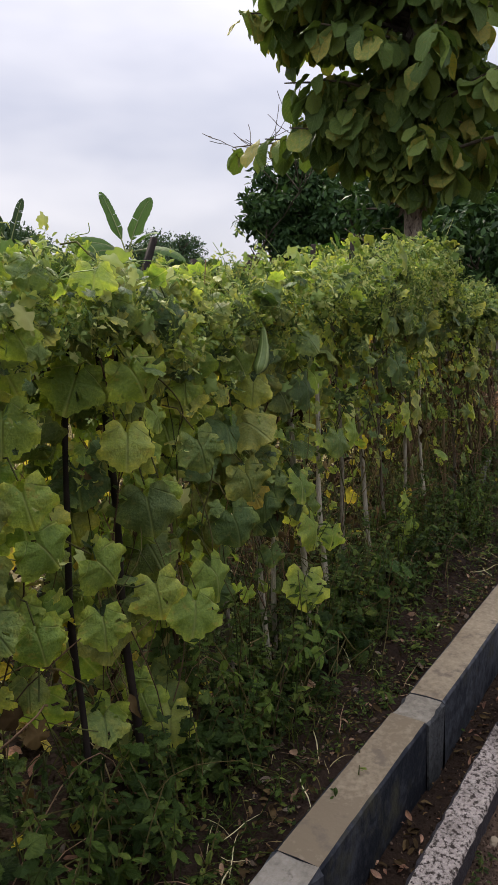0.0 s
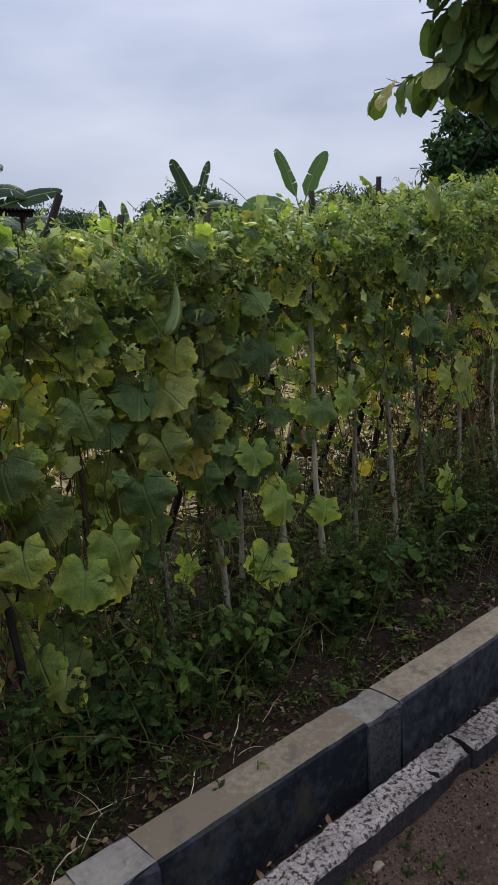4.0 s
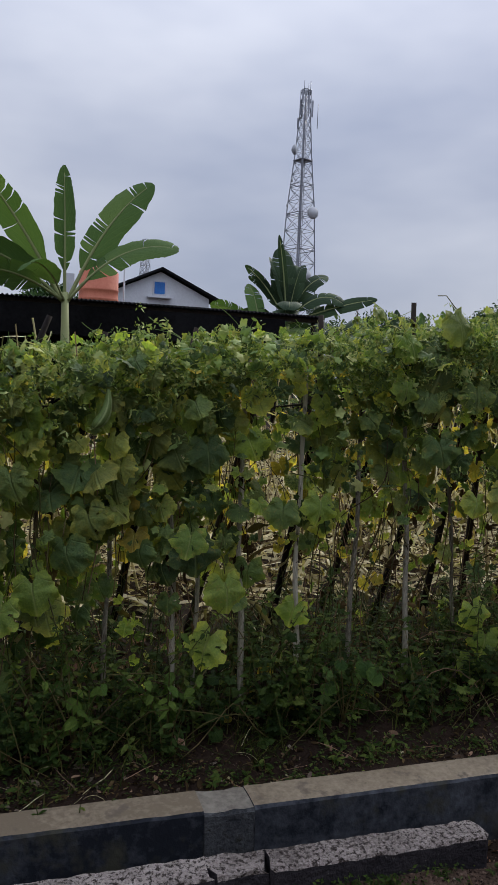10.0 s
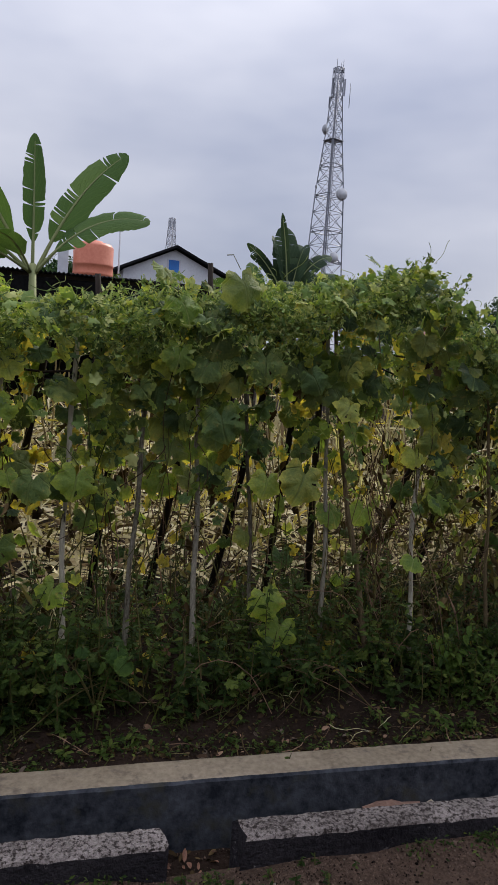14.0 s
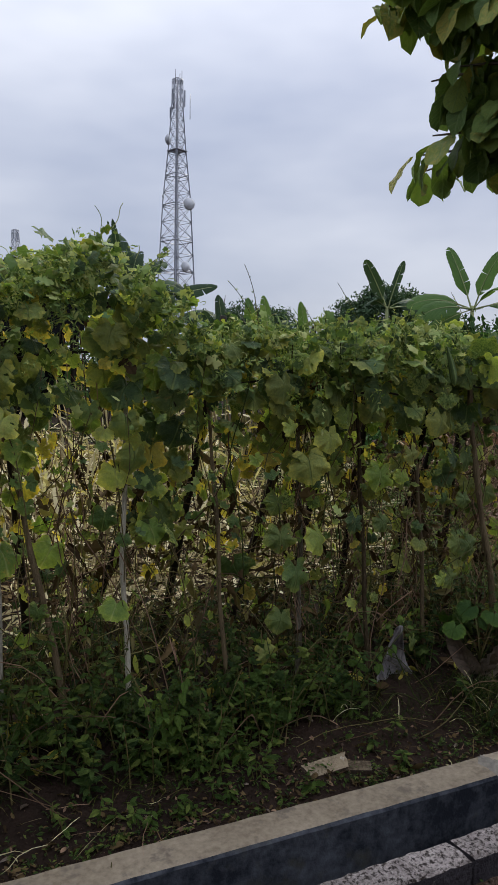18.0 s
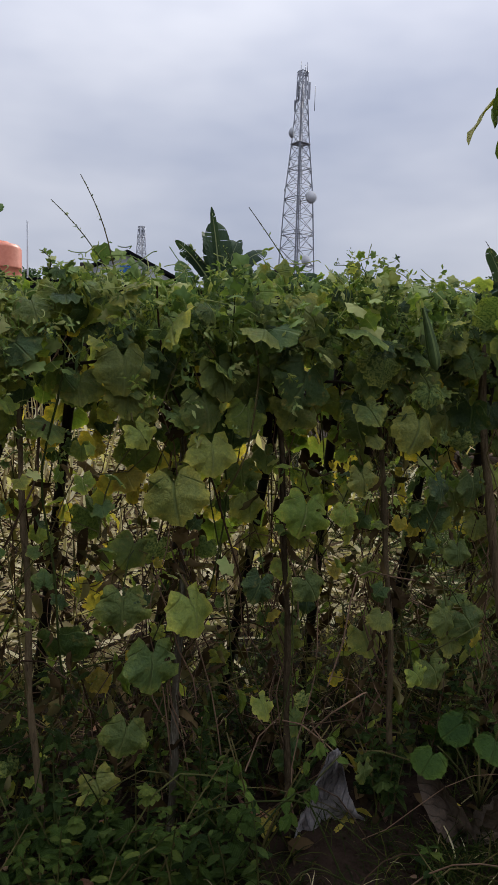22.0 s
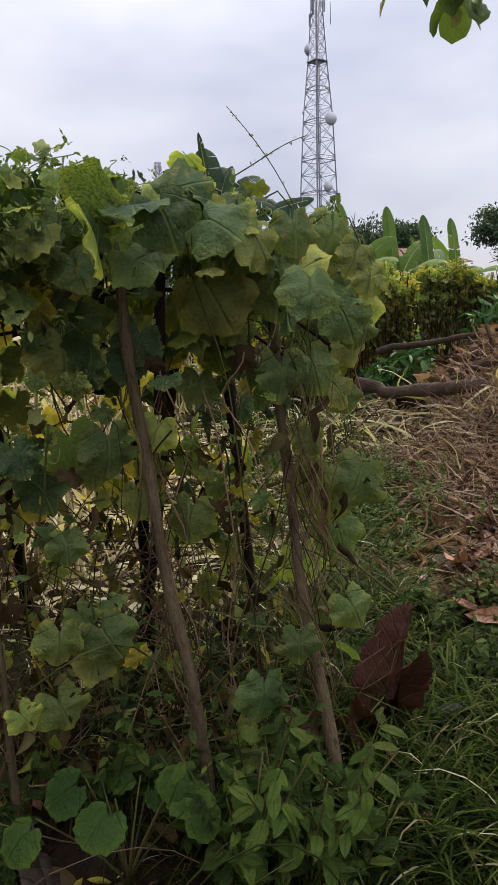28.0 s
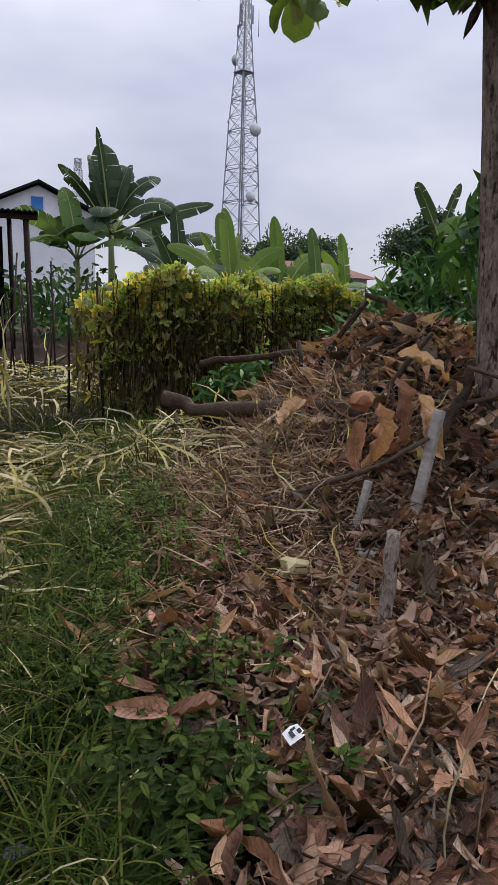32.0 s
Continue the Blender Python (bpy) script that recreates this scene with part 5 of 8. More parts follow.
for k, (sx, sy, sz, dx, dz, woody) in enumerate(SHOOTS):
    q = np.linspace(0, 1, 9)
    sz, dx, dz = sz - 0.1, dx * (1 if woody else 0.6), dz * (0.85 if woody else 0.55)
    pts = np.stack([sx + dx * q + 0.02 * np.sin(7 * q + k), sy + 0.03 * np.sin(5 * q), sz - 0.1 + (dz + 0.1) * (q + 0.12 * np.sin(3 * q))], 1)
    b = Batch()
    v, t, uv = tube_arrays(pts, np.linspace(0.0032, 0.0012, 9), 4, False)
    b.raw(v, t, uv, 1)
    m = 40 if not woody else 12
    at = rng.uniform(0.1, 1, m)
    pos = np.stack([np.interp(at, q, pts[:, i]) for i in range(3)], 1)
    b.add(PALM_SMALL[k % 4], frames(unit(m, 0.8, (0, -0.5, 0.6)), unit(m, 1.0)), pos, rng.uniform(0.006, 0.022, m) * (0.5 if woody else 1), 0)
    b.build("shoot", [SHOOT, STEM], trellis, "young climbing shoot with curled tip")


for k, ((x0, z0), (x1, z1), y0) in enumerate(TWIG_LINES):
    q = np.linspace(0, 1, 12)
    pts = np.stack([x0 + (x1 - x0) * q + 0.006 * np.sin(6 * q + k), y0 - 0.05 * q + 0.01 * np.sin(5 * q), z0 + (z1 - z0) * (q + 0.10 * np.sin(3 * q))], 1)
    b = Batch()
    b.raw(*tube_arrays(pts, np.linspace(0.0024, 0.0011, 12), 5, False), 1)
    m = 26
    at = np.sort(rng.uniform(0.05, 1, m) ** 0.7)
    pos = np.stack([np.interp(at, q, pts[:, i]) for i in range(3)], 1)
    b.add(TINY[k % 3], frames(unit(m, 0.8, (0, -0.5, 0.6)), unit(m, 0.7, (x1 - x0, 0, z1 - z0))), pos, rng.uniform(0.006, 0.015, m), 0)
    b.build("shoot", [SHOOT, STEM], trellis, "thin bare shoot with tiny buds above the leaves")


def gourd(p, tip, length, radius, bend=0.03):
    """A ridged angled gourd: ten ridges, tapering at the neck."""
    p, d = np.array(p), np.array(tip, float)
    d /= np.linalg.norm(d)
    a = np.cross(d, [0, 1, 0])
    a /= np.linalg.norm(a)
    b = np.cross(d, a)
    rings, sides = 12, 20
    v, t = [], []
    for i in range(rings + 1):
        s = i / rings
        r = radius * (0.25 + 0.75 * math.sin(min(1, s * 1.25) * math.pi / 2)) * (1 - max(0, s - 0.82) ** 2 * 24)
        for j in range(sides):
            an = 2 * math.pi * j / sides
            rr = max(0.003, r) * (1.12 if j % 2 else 0.9)
            v.append(p + d * s * length + rr * (math.cos(an) * a + math.sin(an) * b) + bend * length * math.sin(s * 3) * a)
    for i in range(rings):
        for j in range(sides):
            q0, q1 = i * sides + j, i * sides + (j + 1) % sides
            t += [(q0, q1, q1 + sides), (q0, q1 + sides, q0 + sides)]
    return under(new("gourd", tri_mesh("gourd", v, t, None, [GOURD, GOURD_PALE], [int((k // 2) % 4 == 1) for k in range(len(t))])), trellis, "ridged green gourd fruit")


gourd((2.05, 1.13, 1.515), (-0.37, -0.05, -1), 0.155, 0.021, 0.13)
gourd((5.955, 1.12, 1.685), (0.28, -0.05, -1), 0.175, 0.015, 0.02)
gourd((1.61, 1.09, 0.20), (1, 0.1, -0.05), 0.12, 0.018, 0.06)


# ---- weeds and grass at the foot of the trellis ----
def weed_patch(name, count, region, label, height=(0.15, 0.45), leaf=(0.04, 0.10), per=(10, 26), mats=None, broad=False, seed=1):
    """Low broad-leaved weeds: thin stalks with leaves in whorls."""
    r = np.random.default_rng(seed)
    b = Batch()
    for k in range(count):
        x0, y0 = region(r)
        if (abs(x0 - 5.72) < 0.22 or abs(x0 - 6.18) < 0.2) and y0 < 1.25 or abs(x0 - 6.98) < 0.2 and y0 < 1.5:
            continue
        z0 = float(road_z(x0, y0)) if kerb_v(x0, y0) < 0.45 else float(ground_z(x0, y0)) + float(heap_height(x0, y0))
        h = r.uniform(*height)
        lean = r.normal(0, 0.25, 2)
        q = np.linspace(0, 1, 4)
        pts = np.stack([x0 + lean[0] * h * q ** 1.5, y0 + lean[1] * h * q ** 1.5, z0 - 0.01 + h * q], 1)
        v, t, uv = tube_arrays(pts, np.linspace(0.0035, 0.0015, 4), 3, False)
        b.raw(v, t, uv, 1)
        m = int(r.integers(*per))
        at = r.uniform(0.2, 1.0, m)
        pos = np.stack([np.interp(at, q, pts[:, i]) for i in range(3)], 1)
        az = r.uniform(0, 2 * np.pi, m)
        tip = np.stack([np.cos(az), np.sin(az), r.uniform(-0.5, 0.5, m)], 1)
        nrm = np.stack([-0.3 * np.cos(az), -0.3 * np.sin(az) - 0.2, np.ones(m)], 1) + r.normal(0, 0.25, (m, 3))
        b.add((PALM if broad else BLADES)[k % 4], frames(nrm, tip), pos, r.uniform(*leaf, m) * (1.15 - 0.4 * at), 2 if (mats is None and k % 3 == 0) else 0)
    return b.build(name, mats or [WEED, STEM, WEED_FRESH], None, label, "weeds", "stuff")


def verge(r):
    x = r.uniform(0.5, 6.9)
    return x, 0.99 + 0.36 * r.random() - 0.05 * x / 6.9


weed_patch("verge_weeds", 430, verge, "low dark green broad-leaved weeds under the trellis", (0.10, 0.38), (0.018, 0.058), (12, 34), seed=1)
weed_patch("verge_weeds", 200, lambda r: (r.uniform(0.5, 6.9), 1.3 + 0.7 * r.random()), "weeds growing between the stakes", (0.15, 0.5), (0.025, 0.065), (12, 26), seed=2)
weed_patch("leafy_weeds", 90, lambda r: (r.uniform(1.75, 4.5), 1.08 + 0.3 * r.random()), "leafy green weeds climbing among the stakes", (0.28, 0.62), (0.03, 0.062), (16, 30), [WEED_FRESH, STEM, WEED], seed=41)
weed_patch("leafy_weeds", 16, lambda r: (r.uniform(6.2, 6.75), r.uniform(0.95, 1.2)), "bright green heart-leaved weeds at the trellis end", (0.2, 0.42), (0.05, 0.10), (10, 18), [WEED_FRESH, STEM], False, 3)
weed_patch("leafy_weeds", 22, lambda r: (r.uniform(4.2, 5.2), r.uniform(0.9, 1.12)), "fresh green seedlings on the verge", (0.12, 0.34), (0.028, 0.055), (14, 28), [WEED_FRESH, STEM], seed=4)
weed_patch("seedlings", 110, lambda r: (r.uniform(0.8, 7.2), 0.90 - 0.053 * r.uniform(0.8, 7.2) + 0.25 * r.random()), "tiny seedlings on bare soil", (0.02, 0.09), (0.02, 0.05), (4, 9), [WEED_FRESH, STEM], seed=5)
weed_patch("path_weeds", 300, lambda r: (lambda y: (r.uniform(6.85, 7.55) + 0.45 * min(1.0, max(0.0, (y - 2.2) / 0.7)) + 0.28 * max(0.0, y - 3.0), y))(r.uniform(0.9, 5.0)), "soft green weeds in the grass path", (0.06, 0.22), (0.018, 0.045), (12, 28), None, seed=6)
weed_patch("heap_weeds", 26, lambda r: (r.uniform(7.45, 8.0), r.uniform(1.3, 2.1)), "leafy weeds at the edge of the leaf litter", (0.12, 0.26), (0.04, 0.075), (14, 26), [WEED_FRESH, STEM], seed=7)
weed_patch("heap_weeds", 85, lambda r: (r.uniform(7.42, 7.86), r.uniform(1.25, 2.15)), "dark green weeds overgrowing the edge of the leaf litter", (0.10, 0.27), (0.03, 0.06), (14, 28), None, seed=62)
weed_patch("path_weeds", 110, lambda r: (lambda y: (7.78 + 0.30 * (y - 2.9) + r.normal(0, 0.13), y))(r.uniform(2.5, 3.9)), "bright feathery green weeds beside the heap", (0.10, 0.28), (0.018, 0.04), (22, 40), [WEED_BRIGHT, STEM, WEED_FRESH], seed=63)
weed_patch("path_weeds", 90, lambda r: (r.normal(8.05, 0.16), r.normal(3.45, 0.38)), "bright feathery green weeds beside the heap", (0.12, 0.3), (0.022, 0.045), (22, 40), [WEED_BRIGHT, STEM], seed=61)
weed_patch("road_weeds", 14, lambda r: (r.uniform(1.8, 6.4), 0.40 + SLOPE * r.uniform(1.8, 6.4) - 0.06 * r.random()), "tiny weeds along the road edge", (0.02, 0.06), (0.015, 0.035), (5, 12), seed=8)
weed_patch("road_weeds", 60, lambda r: (lambda x: (x, 0.415 + SLOPE * x - 0.10 * r.random() ** 2))(r.choice([2.75, 2.95, 3.4, 3.6, 4.3, 1.9, 5.9]) + r.normal(0, 0.12)), "patches of yellowish weeds at the foot of the road kerb", (0.015, 0.05), (0.010, 0.026), (5, 14), [WEED, STEM], seed=18)
weed_patch("kerb_weeds", 120, lambda r: (lambda x: (x, 0.93 + SLOPE * x + 0.45 * r.random()))(r.uniform(5.9, 7.5)), "fresh weeds on the verge by the kerb", (0.05, 0.22), (0.02, 0.06), (8, 18), seed=19)
weed_patch("kerb_weeds", 85, lambda r: (lambda x: (x, 0.95 + SLOPE * x + 0.4 * r.random()))(r.choice([0.9, 1.3, 2.9, 3.05, 4.4, 4.6, 4.8, 5.45, 5.8, 6.1]) + r.normal(0, 0.1)), "clumps of small weeds on bare soil", (0.04, 0.14), (0.02, 0.055), (6, 16), [WEED_FRESH, STEM], seed=20)
weed_patch("heart_weeds", 130, lambda r: (r.uniform(0.8, 6.9), 1.02 + 0.25 * r.random()), "trailing weeds with small heart-shaped leaves", (0.08, 0.35), (0.03, 0.075), (4, 9), None, True, 21)
ground_vines = Batch()
for k in range(80):
    q = np.linspace(0, 1, 9)
    x0, L, a = rng.uniform(0.7, 6.9), rng.uniform(0.25, 0.8), rng.uniform(-0.6, 0.6) + (np.pi if k % 2 else 0)
    xs_ = x0 + L * np.cos(a) * q + 0.03 * np.sin(6 * q + k)
    ys_ = rng.uniform(0.95, 1.25) - 0.04 * x0 + 0.10 + 0.3 * L * np.sin(a) * q + 0.03 * np.cos(5 * q + k)
    ground_vines.raw(*tube_arrays(np.stack([xs_, ys_, ground_z(xs_, ys_) + 0.01 + rng.uniform(0.02, 0.28) * np.sin(np.pi * q) ** 1.3], 1), rng.uniform(0.0012, 0.0028), 3, False), k % 3 == 0)
ground_vines.build("ground_vines", [STEM, TWIGS], None, "thin trailing stems arching over the soil", "vines", "stuff")


def grass_patch(name, count, region, label, length=(0.12, 0.4), mats=None, seed=1, up=0.9):
    r = np.random.default_rng(seed)
    x, y = region(r, count)
    count = len(x)
    z = ground_z(x, y) + heap_height(x, y)
    az = r.uniform(0, 2 * np.pi, count)
    tip = np.stack([np.cos(az), np.sin(az), up + r.uniform(-0.3, 1.4, count)], 1)
    nrm = np.stack([-np.cos(az), -np.sin(az), np.full(count, 0.6)], 1)
    rot = frames(nrm, tip)
    b, pick, ln_ = Batch(), r.integers(0, 4, count), r.uniform(*length, count)
    for k in range(4):
        m = pick == k
        size = np.stack([np.minimum(ln_, 0.28), ln_, ln_], 1)[m]
        b.add(GRASSES[k], rot[m], np.stack([x, y, z - 0.005], 1)[m], size, (r.random(count) < 0.03)[m].astype(int))
    return b.build(name, mats or [GRASS, STRAW], None, label, "grass", "stuff")


def tufted(x0, x1, y0, y1, tufts, spread):
    def region(r, n):
        cx, cy = r.uniform(x0, x1, tufts), r.uniform(y0, y1, tufts)
        k = r.integers(0, tufts, n)
        return cx[k] + r.normal(0, spread, n), cy[k] + r.normal(0, spread, n)
    return region


def path_region(r, n):
    x, y = tufted(6.8, 8.7, 0.95, 6.4, 900, 0.08)(r, 4 * n)
    k = (x < 7.5 + 0.12 * np.sin(3 * y) + np.minimum(0.6 * np.maximum(y - 2.2, 0), 0.5 + 0.34 * np.maximum(y - 3.05, 0))) & (x > 6.7 + 0.28 * smooth01(2.3, 2.9, y) + 0.26 * np.maximum(y - 3.0, 0) - 0.1 * r.random(len(x)))
    return x[k][:n], y[k][:n]


grass_patch("path_grass", 24000, path_region, "long soft green grass on the path beside the trellis", (0.10, 0.34), [GRASS_FRESH, STRAW], 1, 0.6)
grass_patch("far_grass", 7000, tufted(7.3, 9.6, 5.4, 9.5, 170, 0.14), "green grass among straw", (0.12, 0.36), None, 2, 0.6)
grass_patch("verge_grass", 2600, tufted(0.8, 7.2, 0.92, 1.2, 90, 0.05), "thin grass tufts on the verge", (0.05, 0.17), None, 3, 0.5)
grass_patch("kerb_grass", 2600, tufted(5.9, 7.3, 0.62, 1.0, 60, 0.06), "green grass tufts beside the kerb", (0.06, 0.2), None, 13, 0.6)
grass_patch("trellis_grass", 4500, tufted(0.5, 6.9, 1.4, 2.3, 190, 0.08), "grass growing behind the stakes", (0.10, 0.30), None, 4, 1.0)
grass_patch("tall_grass", 40, tufted(8.15, 8.35, 4.4, 4.7, 2, 0.05), "few tall pale grass blades", (0.5, 0.75), None, 5, 1.6)


# ---- dry litter on the verge ----
def litter(name, count, region, mats, size, label, seed, flat=0.6, lift=0.0, shapes=None, kind="stuff", category="leaf litter", singles=0):
    r = np.random.default_rng(seed)
    x, y = region(r, count)
    count = len(x)
    z = ground_z(x, y) + heap_height(x, y) + lift * r.random(count)
    tip = np.concatenate([r.normal(size=(count, 2)), r.normal(0, 0.25, (count, 1))], 1)
    nrm = np.concatenate([r.normal(0, flat, (count, 2)), np.ones((count, 1))], 1)
    rot = frames(nrm, tip)
    shapes = shapes or CURLED
    pick = r.integers(0, len(shapes), count)
    mi = r.integers(0, len(mats), count)
    sz = r.uniform(*size, count)
    b = Batch()
    own = np.zeros(count, bool)
    own[np.argsort(y)[:singles]] = True
    for k in range(len(shapes)):
        m = (pick == k) & ~own
        b.add(shapes[k], rot[m], np.stack([x, y, z + 0.012], 1)[m], sz[m], mi[m])
    top = b.build(name, mats, None, label, category, kind)
    for i in np.where(own)[0]:
        key = (name, int(pick[i]), mats[mi[i]].name)
        if key not in leaf_sets:
            leaf_sets[key] = tri_mesh("dry_blade", *shapes[pick[i]], [mats[mi[i]]])
        ob = new("dry_blade", leaf_sets[key])
        ob.matrix_basis = place_leaf((x[i], y[i], z[i] + 0.012), rot[i], float(sz[i]))
        under(ob, top)
    return top


box = lambda x0, x1, y0, y1: (lambda r, n: (r.uniform(x0, x1, n), r.uniform(y0, y1, n)))


def along_kerb(r, n):
    x = r.uniform(0.5, 7.5, n)
    return x, 0.9 + SLOPE * x + r.gamma(1.5, 0.11, n)


litter("verge_litter", 1300, along_kerb, [DRY, DRY, DRY, GRASS], (0.008, 0.028), "crumbled dry leaves on the bare soil", 31)
litter("verge_straw", 220, along_kerb, [TWIGS, DRY, TWIGS, STRAW], (0.05, 0.22), "dry grass stalks lying on soil", 32, 0.5, 0.02, [strip(90 + k, 0.02, 4, 0.2, 0.6, 1) for k in range(3)])
litter("drain_litter", 600, lambda r, n: (lambda x: (x, 0.66 + SLOPE * x + r.normal(0, 0.05, n)))(r.uniform(0.5, 7.5, n)), [DRY, DRY, BROWN], (0.012, 0.045), "dry leaf crumbs in the drain", 33)
litter("under_litter", 1500, box(0.4, 6.9, 1.1, 2.2), [DRY, DRY, BROWN, YELLOW], (0.03, 0.10), "fallen dry leaves under the trellis", 34)
litter("path_litter", 230, box(6.7, 7.9, 0.95, 2.2), [DRY, DRY, BROWN], (0.03, 0.09), "brown fallen leaves in the grass", 36)

# ---- the field of dry maize behind the trellis ----
def straw_field(r, n):
    x, y = r.uniform(0.0, 8.3, 4 * n), r.uniform(2.3, 8.6, 4 * n)
    k = (x < 7.2 + 0.3 * np.maximum(y - 3.0, 0) * (y < 6.2)) & (r.random(4 * n) < 1 - 0.6 * smooth01(7.2, 8.0, x)) & ((x < 6.75) | (y > 2.5))
    return x[k][:n], y[k][:n]


litter("maize_straw", 9500, straw_field, [STRAW, STRAW, STRAW, DRY], (0.25, 0.65), "pale dry maize leaves and stalks lying on the field", 41, 0.35, 0.13, STRAWS, category="straw", singles=280)
litter("maize_straw", 1500, box(7.9, 9.1, 3.4, 6.4), [STRAW, STRAW, STRAW, GRASS], (0.2, 0.5), "pale dry maize leaves fallen on grass", 42, 0.4, 0.1, STRAWS, category="straw")
litter("maize_straw", 2400, box(-5, 9, 8.0, 13.0), [STRAW, STRAW, GRASS], (0.4, 0.9), "dry maize leaves lying on the far field", 43, 0.4, 0.12, STRAWS, category="straw")
litter("maize_straw", 800, lambda r, n: (lambda y: (6.5 + 0.85 * r.random(n) + 0.28 * np.maximum(y - 3.0, 0), y))(r.uniform(2.6, 6.0, n)), [STRAW, STRAW, STRAW, WITHERED], (0.2, 0.5), "pale dry maize leaves fallen beside the grass path", 44, 0.4, 0.1, STRAWS, category="straw")
standing = Batch()
for k in range(420):
    if k < 330:
        if k % 2:
            continue
        x0, y0 = rng.uniform(0.2, 6.7), 2.6 + 3.0 * rng.random() ** 1.2
    elif k < 365:
        x0, y0 = rng.uniform(6.5, 7.15), rng.uniform(5.6, 7.2)
    else:
        x0, y0 = rng.uniform(0.0, 7.0), rng.uniform(5, 8.5)
    h = rng.uniform(0.7, 1.75) if not 330 <= k < 380 else rng.uniform(0.5, 1.1)
    q = np.linspace(0, 1, 4)
    z0 = float(ground_z(x0, y0))
    lean = rng.normal(0, 0.18, 2)
    pts = np.stack([x0 + lean[0] * h * q, y0 + lean[1] * h * q, z0 + h * q], 1)
    v, t, uv = tube_arrays(pts, np.linspace(0.010, 0.005, 4), 4, False)
    standing.raw(v, t, uv, 0)
    m = int(rng.integers(4, 9))
    at = rng.uniform(0.15, 1, m)
    pos = np.stack([np.interp(at, q, pts[:, i]) for i in range(3)], 1)
    az = rng.uniform(0, 6.28, m)
    standing.add(STRAWS[k % 6], frames(np.stack([np.cos(az), np.sin(az), np.full(m, 0.5)], 1), np.stack([np.cos(az), np.sin(az), rng.uniform(-1.6, 0.2, m)], 1)), pos, rng.uniform(0.25, 0.6, m), rng.choice([0, 0, 0, 1, 2], m))
standing.build("dry_maize_stalks", [STRAW, DRY, YELLOW], None, "standing dry maize stalks with hanging pale leaves", "maize", "stuff")

# ---- the second trellis, yellowing ----
def far_trellis(name, a, b, depth, h, seed, label, count):
    r = np.random.default_rng(seed)
    a, b = np.array(a, float), np.array(b, float)
    along = (b - a) / np.linalg.norm(b - a)
    side = np.array([-along[1], along[0]])
    L = np.linalg.norm(b - a)
    z0 = float(ground_z(a[0], a[1]))
    top = thing(name, (a[0], a[1], z0), label, "trellis", "far trellises")
    m = int(L / 0.22)
    for i in range(m + 1):
        for s_ in (0, 1):
            p = a + along * L * i / m + side * depth * s_
            hh = h * r.uniform(0.85, 1.0)
            tube("stake", [(p[0], p[1], z0 - 0.05), (p[0] + r.normal(0, 0.03), p[1] + 0.1, z0 + hh)], [0.016, 0.012], STAKE_DARK if r.random() < 0.6 else STAKE_BROWN, top, "", 5)
    bt = Batch()
    n = count
    u, w = r.random(n) * L, r.random(n)
    zz = h * np.where(r.random(n) < 0.6, 1 - 0.42 * r.random(n) ** 1.6, r.random(n))
    bul = 0.04 * np.sin(7 * u) + 0.05 * r.normal(size=n)
    w = np.where(r.random(n) < 0.6, 0.1 * r.random(n), w)
    zz = zz + (0.07 * np.sin(4.1 * u + seed) + 0.05 * np.sin(9.7 * u) - 0.24 * (1 - smooth01(0.0, 0.5, u)) - 0.12 * smooth01(L - 0.5, L, u)) * (zz > 0.5 * h)
    pos = np.stack([a[0] + along[0] * u + side[0] * (w * depth + bul), a[1] + along[1] * u + side[1] * (w * depth + bul), z0 + zz], 1)
    hi = zz / h
    rr = r.random(n)
    mi = np.where(rr < 0.26 * hi, 2, np.where(rr < 0.26 * hi + 0.5 * hi ** 2, 1, np.where(rr < 0.88, 0, 3)))
    mi = np.where((hi < 0.66) & (rr > 0.2), 3, mi)
    limp = (hi < 0.78) & (r.random(n) < 0.8)
    rot = frames(unit(n, 0.5, (-side[0], -side[1], 0.5)), unit(n, 0.5, (0, 0, -1)))
    pick = r.integers(0, 4, n)
    for k in range(4):
        q = (pick == k) & ~limp
        bt.add(PALM_SMALL[k], rot[q], pos[q], r.uniform(0.05, 0.13, n)[q], mi[q])
        q = (pick == k) & limp & (r.random(n) < 0.7)
        drop = frames(unit(n, 0.8, (-side[0], -side[1], 0.2)), unit(n, 0.25, (0, 0, -1)))
        bt.add(CRUMPLED[k], drop[q], pos[q], r.uniform(0.06, 0.17, n)[q], np.where(rr < 0.12, 2, np.where(rr < 0.3, 4, 3))[q])
    n = count // 5
    u = r.random(n) * L
    hi = 1 - 0.5 * r.random(n) ** 2
    w = -0.06 + 0.3 * r.random(n) ** 2
    pos = np.stack([a[0] + along[0] * u + side[0] * w, a[1] + along[1] * u + side[1] * w, z0 + h * hi + 0.07 * np.sin(4.1 * u + seed) + 0.05 * np.sin(9.7 * u) - 0.24 * (1 - smooth01(0.0, 0.5, u)) - 0.12 * smooth01(L - 0.5, L, u)], 1)
    bt.add(SPRIGS[seed % 6], frames(unit(n), unit(n)), pos, r.uniform(0.08, 0.17, n), np.where(hi > 0.8, r.choice([1, 2, 1, 0], n), r.choice([0, 1, 3], n)))
    for k in range(420):
        u0, w0, h0 = r.random() * L, depth * r.random() ** 2 - 0.05, h * r.uniform(0.5, 0.95)
        p = a + along * u0 + side * w0
        q5 = np.linspace(0, 1, 5)
        bt.raw(*tube_arrays(np.stack([p[0] + 0.04 * np.sin(4 * q5 + k), p[1] + 0.03 * np.cos(5 * q5 + k), z0 + h0 * (1 - q5 * r.uniform(0.4, 1.0))], 1), r.uniform(0.002, 0.006), 3, False), 3 if k % 3 else 4)
